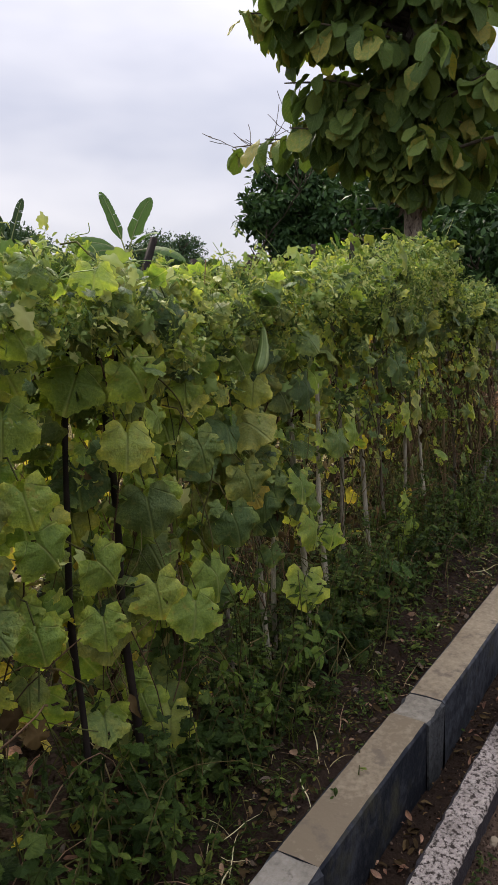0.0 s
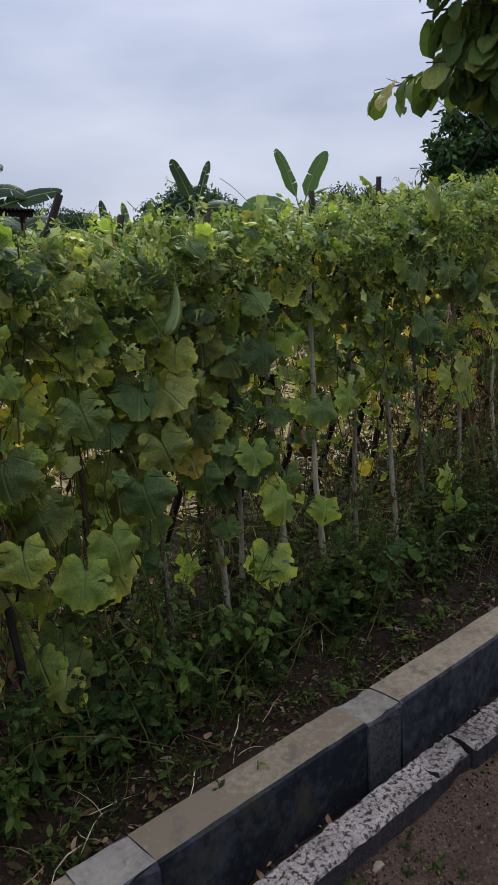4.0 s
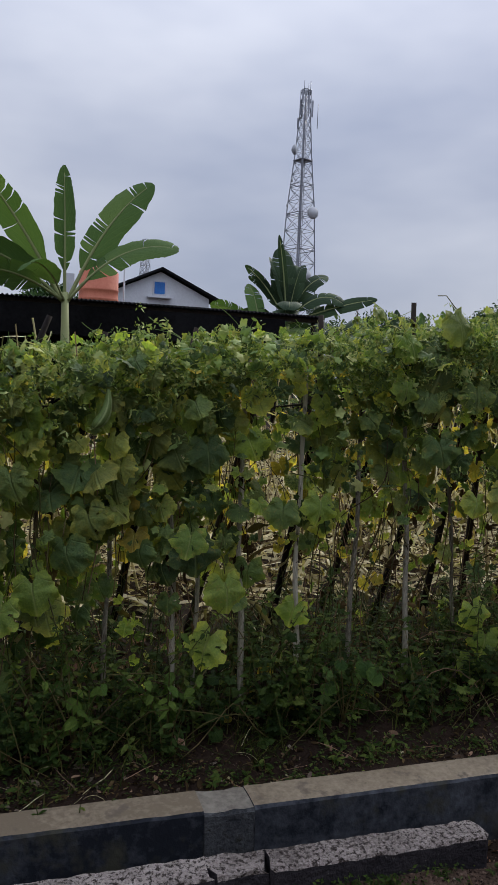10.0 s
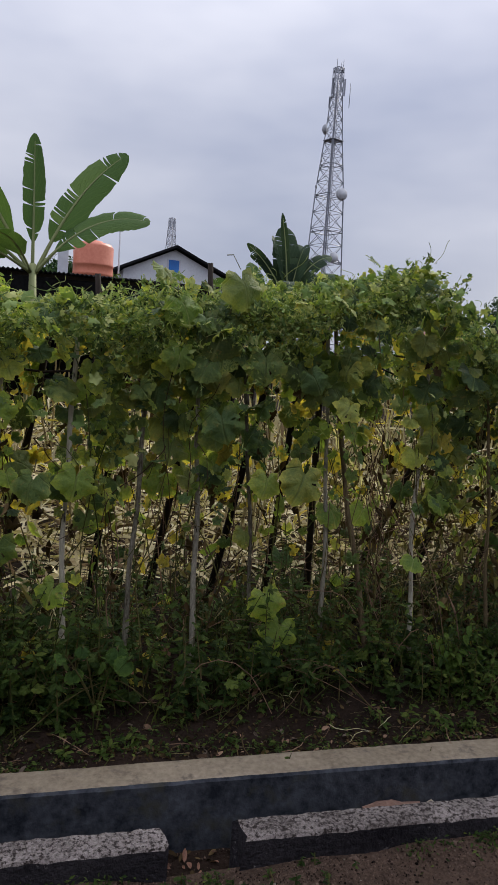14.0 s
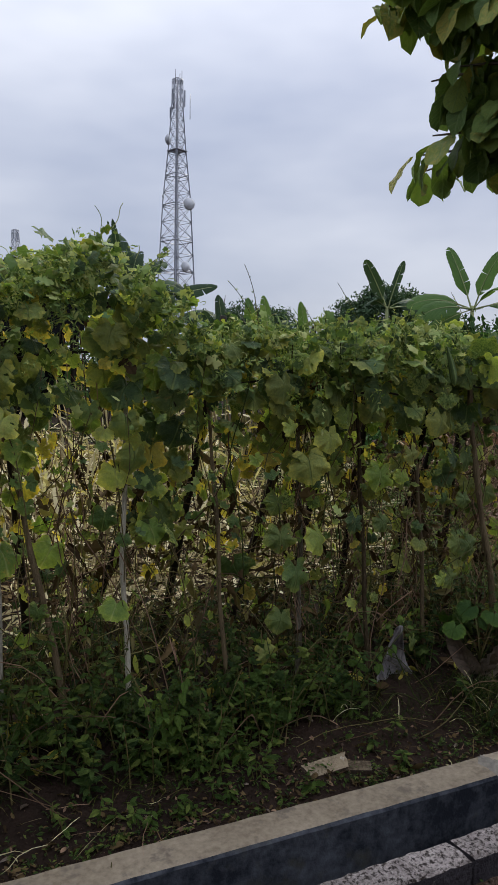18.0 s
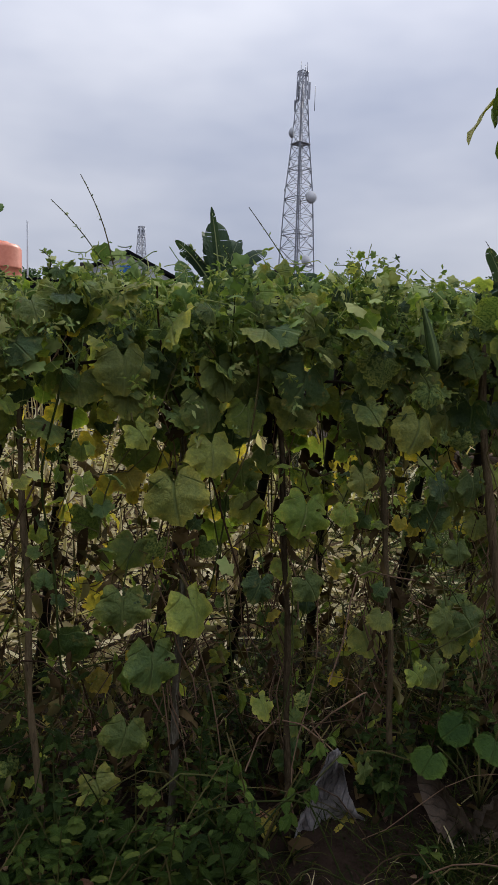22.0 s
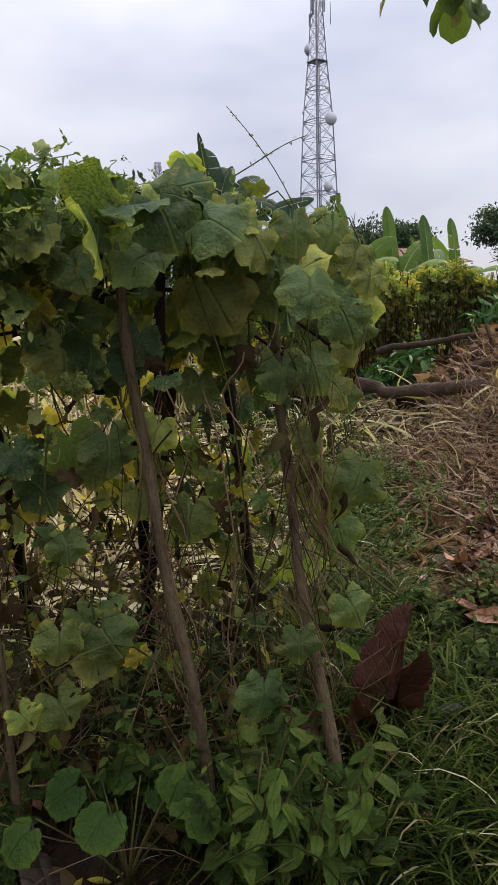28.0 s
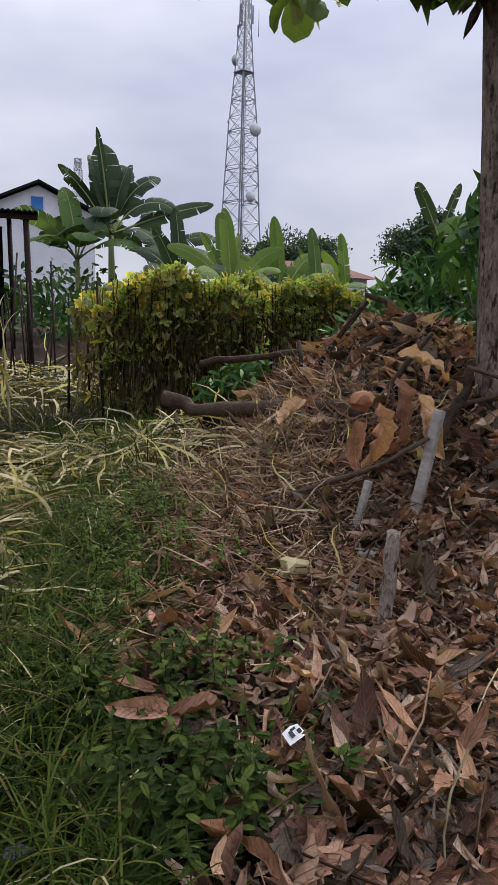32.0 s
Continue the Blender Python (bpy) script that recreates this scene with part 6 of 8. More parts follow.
    for k in range(60):
        p = a + along * L * r.random() - side * r.uniform(0.04, 0.10)
        h0, q5 = h * r.uniform(0.75, 1.04), np.linspace(0, 1, 5)
        bt.raw(*tube_arrays(np.stack([p[0] + 0.03 * np.sin(3 * q5 + k), p[1] + 0 * q5, z0 + h0 * (1 - q5 * r.uniform(0.5, 1.0))], 1), r.uniform(0.004, 0.008), 3, False), 5)
    bt.build("foliage", [OLIVE, LIME, YELLOW, WITHERED, STEM, DRY], top, "yellowing and withered gourd leaves", kind="stuff")
    return top


far_trellis("gourd_trellis", (8.45, 6.9), (10.3, 7.35), 0.9, 1.42, 5, "far trellis with yellow crest and withered brown leaves below", 5200)
far_trellis("gourd_trellis", (10.1, 9.0), (12.9, 9.5), 0.9, 1.46, 6, "far trellis of yellowing gourd vines, set back", 5200)


def dry_maize(place, stalks, h, seed, label):
    """Standing dry maize: stalks with limp leaves hanging down along them."""
    r = np.random.default_rng(seed)
    z0 = float(ground_z(place[0], place[1]))
    top = thing("dry_maize", (place[0], place[1], z0), label, "maize", "standing dry maize")
    hung = [strip(560 + k, 0.16, 6, (0.5, 0.9, 0.3)[k], 0.3, 1.6) for k in range(3)]
    for k in range(stalks):
        x0, y0, hh = place[0] + r.normal(0, 0.10), place[1] + r.normal(0, 0.08), h * r.uniform(0.7, 1.0)
        lean = r.normal(0, 0.05, 2)
        q = np.linspace(0, 1, 6)
        pts = np.stack([x0 + lean[0] * q, y0 + lean[1] * q, z0 - 0.04 + hh * q], 1)
        stalk = tube("stalk", pts, np.linspace(0.012, 0.006, 6), STRAW, top, "", 6)
        bt = Batch()
        m = 12
        at = r.uniform(0.25, 1.0, m)
        pos = np.stack([np.interp(at, q, pts[:, c]) for c in range(3)], 1)
        tip = np.concatenate([r.normal(0, 0.22, (m, 2)), np.where(at > 0.85, 0.8, -1.0)[:, None]], 1)
        rot = frames(r.normal(0, 1, (m, 3)) * (1, 1, 0.2) + (0, -0.6, 0), tip)
        for c in range(3):
            w = np.arange(m) % 3 == c
            bt.add(hung[c], rot[w], pos[w], r.uniform(0.16, 0.38, m)[w], np.where(r.random(m) < 0.3, 1, 0)[w])
        bt.build("leaves", [STRAW, WITHERED], top, "limp dry maize leaves", kind="stuff")
    return top


dry_maize((7.40, 6.75), 8, 1.30, 1, "bunch of standing dry maize stalks by the far trellis")
dry_maize((7.02, 6.85), 5, 1.05, 2, "shorter bunch of dry maize stalks on the field")


# ---- bananas ----
def banana_leaf(parent, root, az, rise, length, width, droop, mat, seed, torn=0.35, roll=0.0):
    """One banana leaf: a rib that rises and bends over, with a blade torn into strips on both sides."""
    r = np.random.default_rng(seed)
    n = 18
    p, el, pts, dirs = np.array(root, float), rise, [], []
    for i in range(n + 1):
        d = np.array([math.cos(az) * math.cos(el), math.sin(az) * math.cos(el), math.sin(el)])
        pts.append(p.copy())
        dirs.append(d)
        p = p + d * length / n
        el -= droop / n * (0.3 + 1.4 * i / n)
    pts, dirs = np.array(pts), np.array(dirs)
    side0 = np.array([-math.sin(az), math.cos(az), 0.0])
    v, t, uv = [], [], []
    first = 4
    down = np.array([0, 0, 1.0])

    def rib_at(s_):
        k = min(int(s_), n - 1)
        up0 = np.cross(dirs[k], side0)
        side = side0 * math.cos(roll) + up0 * math.sin(roll)
        f = (s_ - first) / (n - first)
        w = 0.5 * width * min(1.0, f * 4.5 + 0.12) ** 0.8 * max(0.02, 1 - f ** 4.5) ** 0.55
        return pts[k] + (pts[min(k + 1, n)] - pts[k]) * (s_ - k), dirs[k], side, np.cross(dirs[k], side), w, f

    for sgn in (-1, 1):
        prev = None
        for i in range(2 * (n - first) + 1):
            s_ = min(first + i / 2, n - 0.01)
            c, d, side, up, w, f = rib_at(s_)
            w *= 1 + 0.05 * math.sin(9 * f + 3 * sgn + seed) + r.normal(0, 0.025)
            row = []
            for u in (0.0, 0.5, 1.0):
                row.append(c + (side * sgn * 0.95 + d * 0.22 * u) * w * u + up * w * (0.32 * u - 0.34 * u * u) - down * w * 0.12 * u * u)
            torn_here = 0.06 < f < 0.95 and r.random() < torn * 0.6
            if prev is not None:
                b0 = len(v)
                v += row
                uv += [(0.5, f), (0.5 + 0.25 * sgn, f), (0.5 + 0.5 * sgn, f)]
                for j in range(2):
                    q4 = (prev + j, prev + j + 1, b0 + j + 1, b0 + j)
                    t += [(q4[0], q4[1], q4[2]), (q4[0], q4[2], q4[3])] if sgn < 0 else [(q4[0], q4[2], q4[1]), (q4[0], q4[3], q4[2])]
                prev = b0
            if prev is None or torn_here:
                cut = r.uniform(0.2, 0.8) if prev is not None else 0.0
                prev = len(v)
                v += [row[0], row[1] + d * cut * 0.2 * length / n, row[2] + d * cut * length / n * 0.7 - down * cut * 0.04 * width]
                uv += [(0.5, f), (0.5 + 0.25 * sgn, f), (0.5 + 0.5 * sgn, f)]
    leaf = under(new("leaf", tri_mesh("leaf", v, t, uv, [mat])), parent)
    tube("midrib", pts[:-1] - np.array([0, 0, 0.008]), np.linspace(0.03, 0.006, n) * (length / 2), RIB, leaf, "pale midrib", 5)
    return leaf


def banana_plant(place, stem_h, leaves, label, mat=None, seed=1, stem_r=0.1, torn=0.35):
    top = thing("banana_plant", place, label, "banana plant", "banana plants")
    b = Vector(place)
    tube("trunk", [b + Vector((0, 0, -0.1)), b + Vector((0.02, 0, stem_h * 0.5)), b + Vector((0, 0.02, stem_h))], [stem_r, stem_r * 0.85, stem_r * 0.55], RIB, top, "pale green sheathed stem", 9)
    for k, (az, rise, length, width, droop, *roll) in enumerate(leaves):
        banana_leaf(top, b + Vector((0.05 * math.cos(radians(az)), 0.05 * math.sin(radians(az)), stem_h - 0.15)), radians(az), radians(rise), length * 1.08, width * 1.2, radians(droop), mat or BANANA, seed * 31 + k, torn, radians(roll[0] if roll else 60 * math.cos(radians(az))))
    return top


# azimuths are degrees from +x towards +y
banana_plant((2.72, 12.3, 0.3), 2.70, [(15, 66, 2.75, 0.60, 32, 55), (95, 86, 2.35, 0.36, 8, 10), (172, 62, 2.75, 0.56, 18, 60), (180, 42, 2.4, 0.62, 70, 60), (-8, 52, 2.25, 0.56, 72, 48), (200, 30, 2.0, 0.5, 75, 55), (235, 50, 1.5, 0.4, 110, 20), (150, 55, 1.9, 0.45, 90, 40)], "tall banana plant with broad upright torn leaves", BANANA, 3, 0.11, 0.30)
banana_plant((12.2, 25.0, 0.3), 3.6, [(140, 85, 3.2, 0.30, 8, 80), (157, 62, 2.6, 0.42, 30, 60), (150, 68, 2.3, 0.46, 60, 50), (95, 80, 2.9, 1.05, 15, 0), (60, 76, 2.6, 1.05, 40, 10), (10, 72, 2.6, 0.66, 70, 40), (-23, 58, 2.5, 0.66, 120, 45), (-23, 22, 3.3, 0.55, 15, 60), (120, 78, 2.6, 0.9, 25, 20), (40, 78, 2.4, 0.9, 30, -20), (160, 24, 2.3, 0.7, 90, 50), (200, 12, 2.3, 0.8, 80, 20), (-60, 12, 2.3, 0.8, 80, 10), (-110, 45, 2.2, 0.85, 110, 0), (245, 30, 2.2, 0.85, 100, 0)], "dark clump of banana with ragged drooping leaves", BANANA_SHADED, 5, 0.15, 0.3)
banana_plant((11.0, 24.6, 0.3), 2.7, [(160, 62, 2.4, 0.7, 80, 50), (100, 78, 2.5, 0.7, 40, 0), (30, 60, 2.3, 0.7, 70, 30), (220, 35, 2.2, 0.75, 80, 10), (-40, 35, 2.2, 0.75, 80, 20), (-90, 50, 2.0, 0.8, 110, 0)], "shorter banana sucker with drooping leaves", BANANA, 6, 0.12, 0.3)
banana_plant((13.7, 25.3, 0.3), 2.6, [(165, 60, 2.3, 0.7, 80, 50), (80, 76, 2.3, 0.7, 50, 0), (-10, 50, 2.5, 0.7, 80, 40), (-40, 35, 2.2, 0.75, 80, 20), (-90, 45, 2.1, 0.8, 100, 0)], "shorter banana sucker with drooping leaves", BANANA_SHADED, 7, 0.12, 0.3)
banana_plant((39.6, 44.0, 0.3), 6.6, [(160, 66, 3.8, 0.9, 8, 60), (-20, 74, 3.6, 0.6, 6, 70), (100, 70, 2.6, 1.0, 60, 0), (-60, 30, 3.0, 0.9, 90, 20), (200, 25, 3.0, 0.9, 80, 20), (-20, 10, 4.0, 0.9, 30, 60)], "far banana plant before a dark tree", BANANA_SHADED, 9, 0.2, 0.2)
banana_plant((26.8, 22.0, 0.3), 4.3, [(125, 72, 2.7, 0.75, 12), (-35, 74, 2.6, 0.7, 25), (160, 20, 2.8, 0.7, 60), (180, 5, 3.0, 0.7, 50), (-60, 15, 2.6, 0.7, 70), (-80, 50, 1.8, 0.6, 70), (150, -20, 2.0, 0.7, 30)], "tall banana plant with two upright leaves", BANANA, 8, 0.14, 0.08)
for k, (bx, by, sh, lm) in enumerate([(12.7, 14.6, 1.55, 2), (14.0, 14.9, 1.5, 2), (15.1, 15.2, 1.35, 1), (13.3, 16.6, 1.7, 1), (16.5, 16.3, 1.4, 2), (11.9, 15.6, 1.6, 0)]):
    banana_plant((bx, by, 0.3), sh, [(110, 84, 1.7, 0.40, 8, 0), (10 + 20 * k, 58, 1.5, 0.34, 50), (170 - 9 * k, 55, 1.6, 0.36, 60), (-70, 45, 1.4, 0.36, 80), (220, 40, 1.4, 0.36, 80), (60 + 25 * k, 72, 1.4, 0.28, 25, 70)], "young banana plant with bright upright leaves", (BANANA_SHADED, BANANA, BANANA_LIME)[lm], 20 + k, 0.09, 0.12)


# ---- trees ----
def limbs(r, base, direction, length, radius, depth, segs, tips, out, spread=0.7):
    """Tapering limb that forks; tips collects the ends."""
    pts, d, p = [np.array(base, float)], np.array(direction, float), np.array(base, float)
    for i in range(segs):
        d = d + r.normal(0, 0.12, 3) + np.array([0, 0, 0.03])
        d /= np.linalg.norm(d)
        p = p + d * length / segs
        pts.append(p.copy())
    out.append((pts, np.linspace(radius, radius * 0.55, segs + 1)))
    if depth == 0:
        tips.append((pts[-1], d))
        tips.append((pts[-2], d))
        return
    for k in range(int(r.integers(2, 4))):
        nd = d + r.normal(0, spread, 3)
        nd[2] = nd[2] * 0.7 + 0.15
        nd /= np.linalg.norm(nd)
        limbs(r, pts[-1 - (k % 2)], nd, length * r.uniform(0.6, 0.8), radius * 0.55, depth - 1, segs, tips, out, spread)


def tree(name, place, trunk_h, trunk_r, crown_r, crown_h, leaf, count, label, mat, seed, shapes=None, bark=None, clump=0.45, category="tree", group="trees"):
    """A trunk, forking limbs and a crown of leaves gathered in uneven clumps."""
    r = np.random.default_rng(seed)
    top = thing(name, place, label, category, group)
    out, tips = [], []
    b = np.array(place, float)
    limbs(r, b + [0, 0, -0.1], (0.04, 0.02, 1), trunk_h, trunk_r, 0, 5, [], out)
    head = out[0][0][-1]
    for k in range(6):
        a = 2 * math.pi * k / 6 + r.uniform(-0.4, 0.4)
        limbs(r, out[0][0][-1 - k % 3], (math.cos(a), math.sin(a), r.uniform(0.2, 1.2)), crown_r * 0.5, trunk_r * 0.5, 2, 4, tips, out)
    bt = Batch()
    for pts, rad in out:
        bt.raw(*tube_arrays(pts, rad, 6))
    bt.build("trunk", [bark or FARBARK], top, "trunk with forking limbs")
    m = max(30, count // 90)
    cen = []
    while len(cen) < m:
        u = r.normal(size=3)
        u = u / np.linalg.norm(u) * r.uniform(0.35, 1.0) ** 0.5
        lobe = 0.78 + 0.55 * noise.noise(Vector(u * 1.7) + Vector((seed * 1.3, 0, 0)))
        cen.append(head + u * lobe * [crown_r * 1.1, crown_r * 1.1, crown_h * 0.52] + [0, 0, crown_h * 0.32])
    cen = np.array(cen)
    cr = clump * r.uniform(0.5, 1.25, m)
    k = r.integers(0, m, count)
    u = r.normal(size=(count, 3))
    u /= np.linalg.norm(u, axis=1)[:, None]
    pos = cen[k] + u * cr[k][:, None] * (r.uniform(0.3, 1.1, count) ** 0.6)[:, None] * [1, 1, 0.75]
    nrm = u + r.normal(0, 0.5, (count, 3)) + [0, 0, 0.5]
    tip = r.normal(size=(count, 3)) + [0, 0, -0.5]
    shapes = shapes or TINY
    b2, pick = Batch(), r.integers(0, len(shapes), count)
    rot = frames(nrm, tip)
    for q in range(len(shapes)):
        w = pick == q
        b2.add(shapes[q], rot[w], pos[w], r.uniform(0.7, 1.2, count)[w] * leaf, 0)
    b2.build("crown", [mat], top, "uneven leafy crown", kind="stuff")
    return top


tree("tree", (43.1, 22.4, 0.3), 6.0, 0.4, 4.9, 7.2, 0.55, 17000, "large dark broad-leaved tree", FARLEAF, 3, clump=1.15)
tree("tree", (21.5, 6.2, 0.3), 3.0, 0.22, 3.4, 5.5, 0.30, 14000, "large dark broad-leaved tree", FARLEAF, 4, clump=0.8)
tree("tree", (17.0, 3.6, 0.3), 1.6, 0.15, 2.2, 3.0, 0.24, 9000, "dark shady tree behind the heap", FARLEAF, 5, clump=0.6)
tree("tree", (42.0, 47.0, 0.3), 6.0, 0.3, 4.0, 5.0, 0.38, 13000, "rounded dark green far tree", FARLEAF_HAZED, 6, clump=1.0)
tree("tree", (18.4, 12.6, 0.3), 1.4, 0.12, 1.7, 1.6, 0.24, 6000, "low rounded dark green tree", FARLEAF, 7, clump=0.5)
tree("tree", (36.0, 60.0, 0.3), 4.5, 0.3, 5.0, 4.5, 0.38, 11000, "far dark green broad-leaved tree", FARLEAF_HAZED, 8, clump=1.1)
tree("tree", (58.0, 42.0, 0.3), 5.0, 0.3, 5.0, 5.5, 0.38, 11000, "far dark green broad-leaved tree", FARLEAF_HAZED, 9, clump=1.1)
tree("tree", (5.5, 62.0, 0.3), 5.5, 0.3, 3.4, 3.5, 0.5, 4500, "far dark tree behind the white house", FARLEAF, 10, clump=1.0)
tree("shrub", (12.9, 7.95, 0.3), 0.6, 0.07, 0.8, 1.9, 0.28, 1500, "tall leafy shrub with long drooping leaves", BUSHLEAF, 11, [blade(80 + k, 0.26, 4, 0.3, 0.2) for k in range(3)], clump=0.4, category="shrub", group="shrubs")
tree("shrub", (15.7, 8.1, 0.3), 0.9, 0.07, 1.4, 2.5, 0.32, 2400, "tall leafy shrub with long drooping leaves", BUSHLEAF, 12, [blade(83 + k, 0.26, 4, 0.3, 0.2) for k in range(3)], clump=0.4, category="shrub", group="shrubs")
tree("shrub", (11.7, 6.9, 0.3), 0.5, 0.05, 0.9, 1.1, 0.2, 1300, "leafy green shrub behind the heap", BUSHLEAF, 13, [blade(86 + k, 0.3, 4, 0.3, 0.2) for k in range(3)], clump=0.32, category="shrub", group="shrubs")
tree("shrub", (9.6, 6.0, 0.3), 0.35, 0.03, 0.38, 0.6, 0.16, 420, "small bright green shrub by the far trellis", BUSHLEAF, 14, [blade(89 + k, 0.32, 4, 0.3, 0.2) for k in range(3)], clump=0.2, category="shrub", group="shrubs")
tree("shrub", (12.6, 5.3, 0.3), 0.8, 0.08, 1.1, 2.4, 0.34, 2300, "tall leafy shrub with long drooping leaves", BUSHLEAF, 15, [blade(92 + k, 0.3, 4, 0.3, 0.2) for k in range(3)], clump=0.4, category="shrub", group="shrubs")
scrub = Batch()
n = 16000
sx, sy = rng.uniform(-14, 40, n), rng.uniform(17, 30, n)
sh = 1.2 + 0.9 * np.sin(0.7 * sx) * np.sin(0.5 * sy + 1) + 0.8 * rng.random(n)
sz = np.maximum(sh, 0.4) * rng.random(n) ** 0.5
scrub.add(BLADES[0], frames(unit(n, 0.7, (0, -0.5, 0.6)), unit(n, 0.8, (0, 0, -0.5))), np.stack([sx, sy, 0.3 + sz], 1), rng.uniform(0.2, 0.4, n), (rng.random(n) < 0.3).astype(int))
scrub.build("scrub", [FARLEAF, BUSHLEAF], None, "rough green scrub beyond the field", "scrub", "stuff")

bare = thing("bare_tree", (40.0, 23.4, 0.3), "leafless thin-branched tree before dark foliage", "tree", "trees")
r = np.random.default_rng(61)
out, tips = [], []
limbs(r, (40.0, 23.4, 0.2), (0.0, 0.1, 1), 6.4, 0.12, 4, 4, tips, out, 0.5)
bt = Batch()
for pts, rad in out:
    bt.raw(*tube_arrays(pts, np.maximum(rad, 0.02), 4))
bt.build("trunk", [FARBARK], bare, "bare forking branches")

# the teak beside the heap
teak = thing("teak_tree", (9.7, 3.04, 0.3), "teak tree with pale trunk and very large drooping leaves", "tree", "trees")
q = np.linspace(0, 1, 14)
tp = np.stack([9.875 - 0.31 * q + 0.015 * np.sin(9 * q), 3.0 + 0.24 * q, 0.2 + 7.2 * q], 1)
tube("trunk", tp, 0.118 - 0.06 * np.maximum(q - 0.4, 0) + 0.006 * np.sin(40 * q), BARK, teak, "pale brown furrowed trunk", 14)
TWIG_ENDS = [((9.7, 3.1, 3.5), (9.0, 4.95, 3.92), 13), ((9.7, 3.1, 3.7), (9.9, 6.0, 4.1), 18), ((9.7, 3.1, 3.6), (8.75, 4.45, 3.95), 8), ((9.7, 3.1, 3.5), (9.45, 4.85, 4.0), 7), ((9.7, 3.0, 3.6), (10.7, 2.4, 3.6), 18), ((9.7, 3.0, 3.5), (10.6, 3.8, 3.5), 18), ((9.7, 3.0, 3.4), (9.3, 2.4, 3.3), 16)]
for k in range(84):
    a, el = rng.uniform(0, 6.28), rng.uniform(-0.1, 0.8)
    z0 = rng.uniform(3.3, 7.0)
    L = rng.uniform(0.5, 2.3) * (1.1 - 0.07 * (z0 - 3.5))
    TWIG_ENDS.append(((9.7, 3.04, z0), (9.7 + L * math.cos(a), 3.04 + L * math.sin(a), z0 + L * math.sin(el) * 0.45), 20))
for k in range(36):
    z0, L = rng.uniform(3.9, 7.0), rng.uniform(1.0, 2.6)
    a = 2.1 + rng.normal(0, 0.4)
    TWIG_ENDS.append(((9.62, 3.15, z0), (9.62 + L * math.cos(a), 3.15 + L * math.sin(a), z0 + 0.1 + 0.15 * L * rng.random()), 24))
for k in range(14):
    a, z0, L = rng.uniform(2.4, 5.6), rng.uniform(3.0, 5.2), rng.uniform(0.4, 0.9)
    TWIG_ENDS.append(((9.66, 3.13, z0), (9.66 + L * math.cos(a), 3.13 + L * math.sin(a), z0 - 0.05), 22))
for k in range(24):
    a, z0, L = rng.uniform(1.75, 4.4), rng.uniform(3.35, 6.2), rng.uniform(0.5, 1.35)
    TWIG_ENDS.append(((9.66, 3.13, z0), (9.66 + L * math.cos(a), 3.13 + L * math.sin(a), z0 + 0.12 * L), 20))


def lowest(reach):
    """The height down to which leaves hang, by the reach from the trunk."""
    return 3.2 + 0.63 * max(reach, 0.0)


for k, (a, b, m) in enumerate(TWIG_ENDS):
    a, b = np.array(a), np.array(b)
    while k > 6 and np.linalg.norm(b - a) > 0.3 and b[2] < lowest(-0.587 * (b[0] - 9.7) + 0.81 * (b[1] - 3.04)) + 0.1:
        b = a + 0.88 * (b - a)
    s7 = np.linspace(0, 1, 7)
    sag = 0.10 * np.sin(np.pi * s7)
    pts = a + (b - a) * s7[:, None] + np.stack([0 * s7, 0 * s7, sag], 1)
    limb = tube("limb", pts, np.linspace(0.035, 0.008, 7), FARBARK, teak, "thin dark limb", 6)
    r = np.random.default_rng(500 + k)
    at = np.sort(r.uniform(0.35, 1.0, m)) if k > 6 else np.linspace(0.3, 1.0, m)
    pos = np.stack([np.interp(at, s7, pts[:, i]) for i in range(3)], 1) + r.normal(0, 0.05, (m, 3))
    out = r.normal(0, 1, (m, 3)) * [1, 1, 0.3] + (b - a) / np.linalg.norm(b - a) * 0.6
    tip = out / np.linalg.norm(out, axis=1)[:, None] * 0.75 + [0, 0, -0.75]
    nrm = out * 0.6 + [0, 0, 0.9] + r.normal(0, 0.2, (m, 3))
    rot = frames(nrm, tip)
    if k > 6:
        reach = -0.587 * (pos[:, 0] - 9.7) + 0.81 * (pos[:, 1] - 3.04)
        high = pos[:, 2] > np.array([lowest(v_) for v_ in reach])
        pos, rot, m = pos[high], rot[high], int(high.sum())
        if m < 4:
            continue
    if k < 15:
        for i in range(m):
            if ("teak", i % 4) not in leaf_sets:
                leaf_sets["teak", i % 4] = tri_mesh("leaf", *TEAKS[i % 4], [TEAK])
            ob = new("leaf", leaf_sets["teak", i % 4])
            ob.matrix_basis = place_leaf(pos[i], rot[i], float(r.uniform(0.27, 0.45)))
            under(ob, limb)
    else:
        bt = Batch()
        for i in range(4):
            bt.add(TEAKS[i], rot[i::4], pos[i::4], r.uniform(0.24, 0.44, len(pos[i::4])), 0)
        bt.build("leaves", [TEAK], limb, "large drooping teak leaves", kind="stuff")


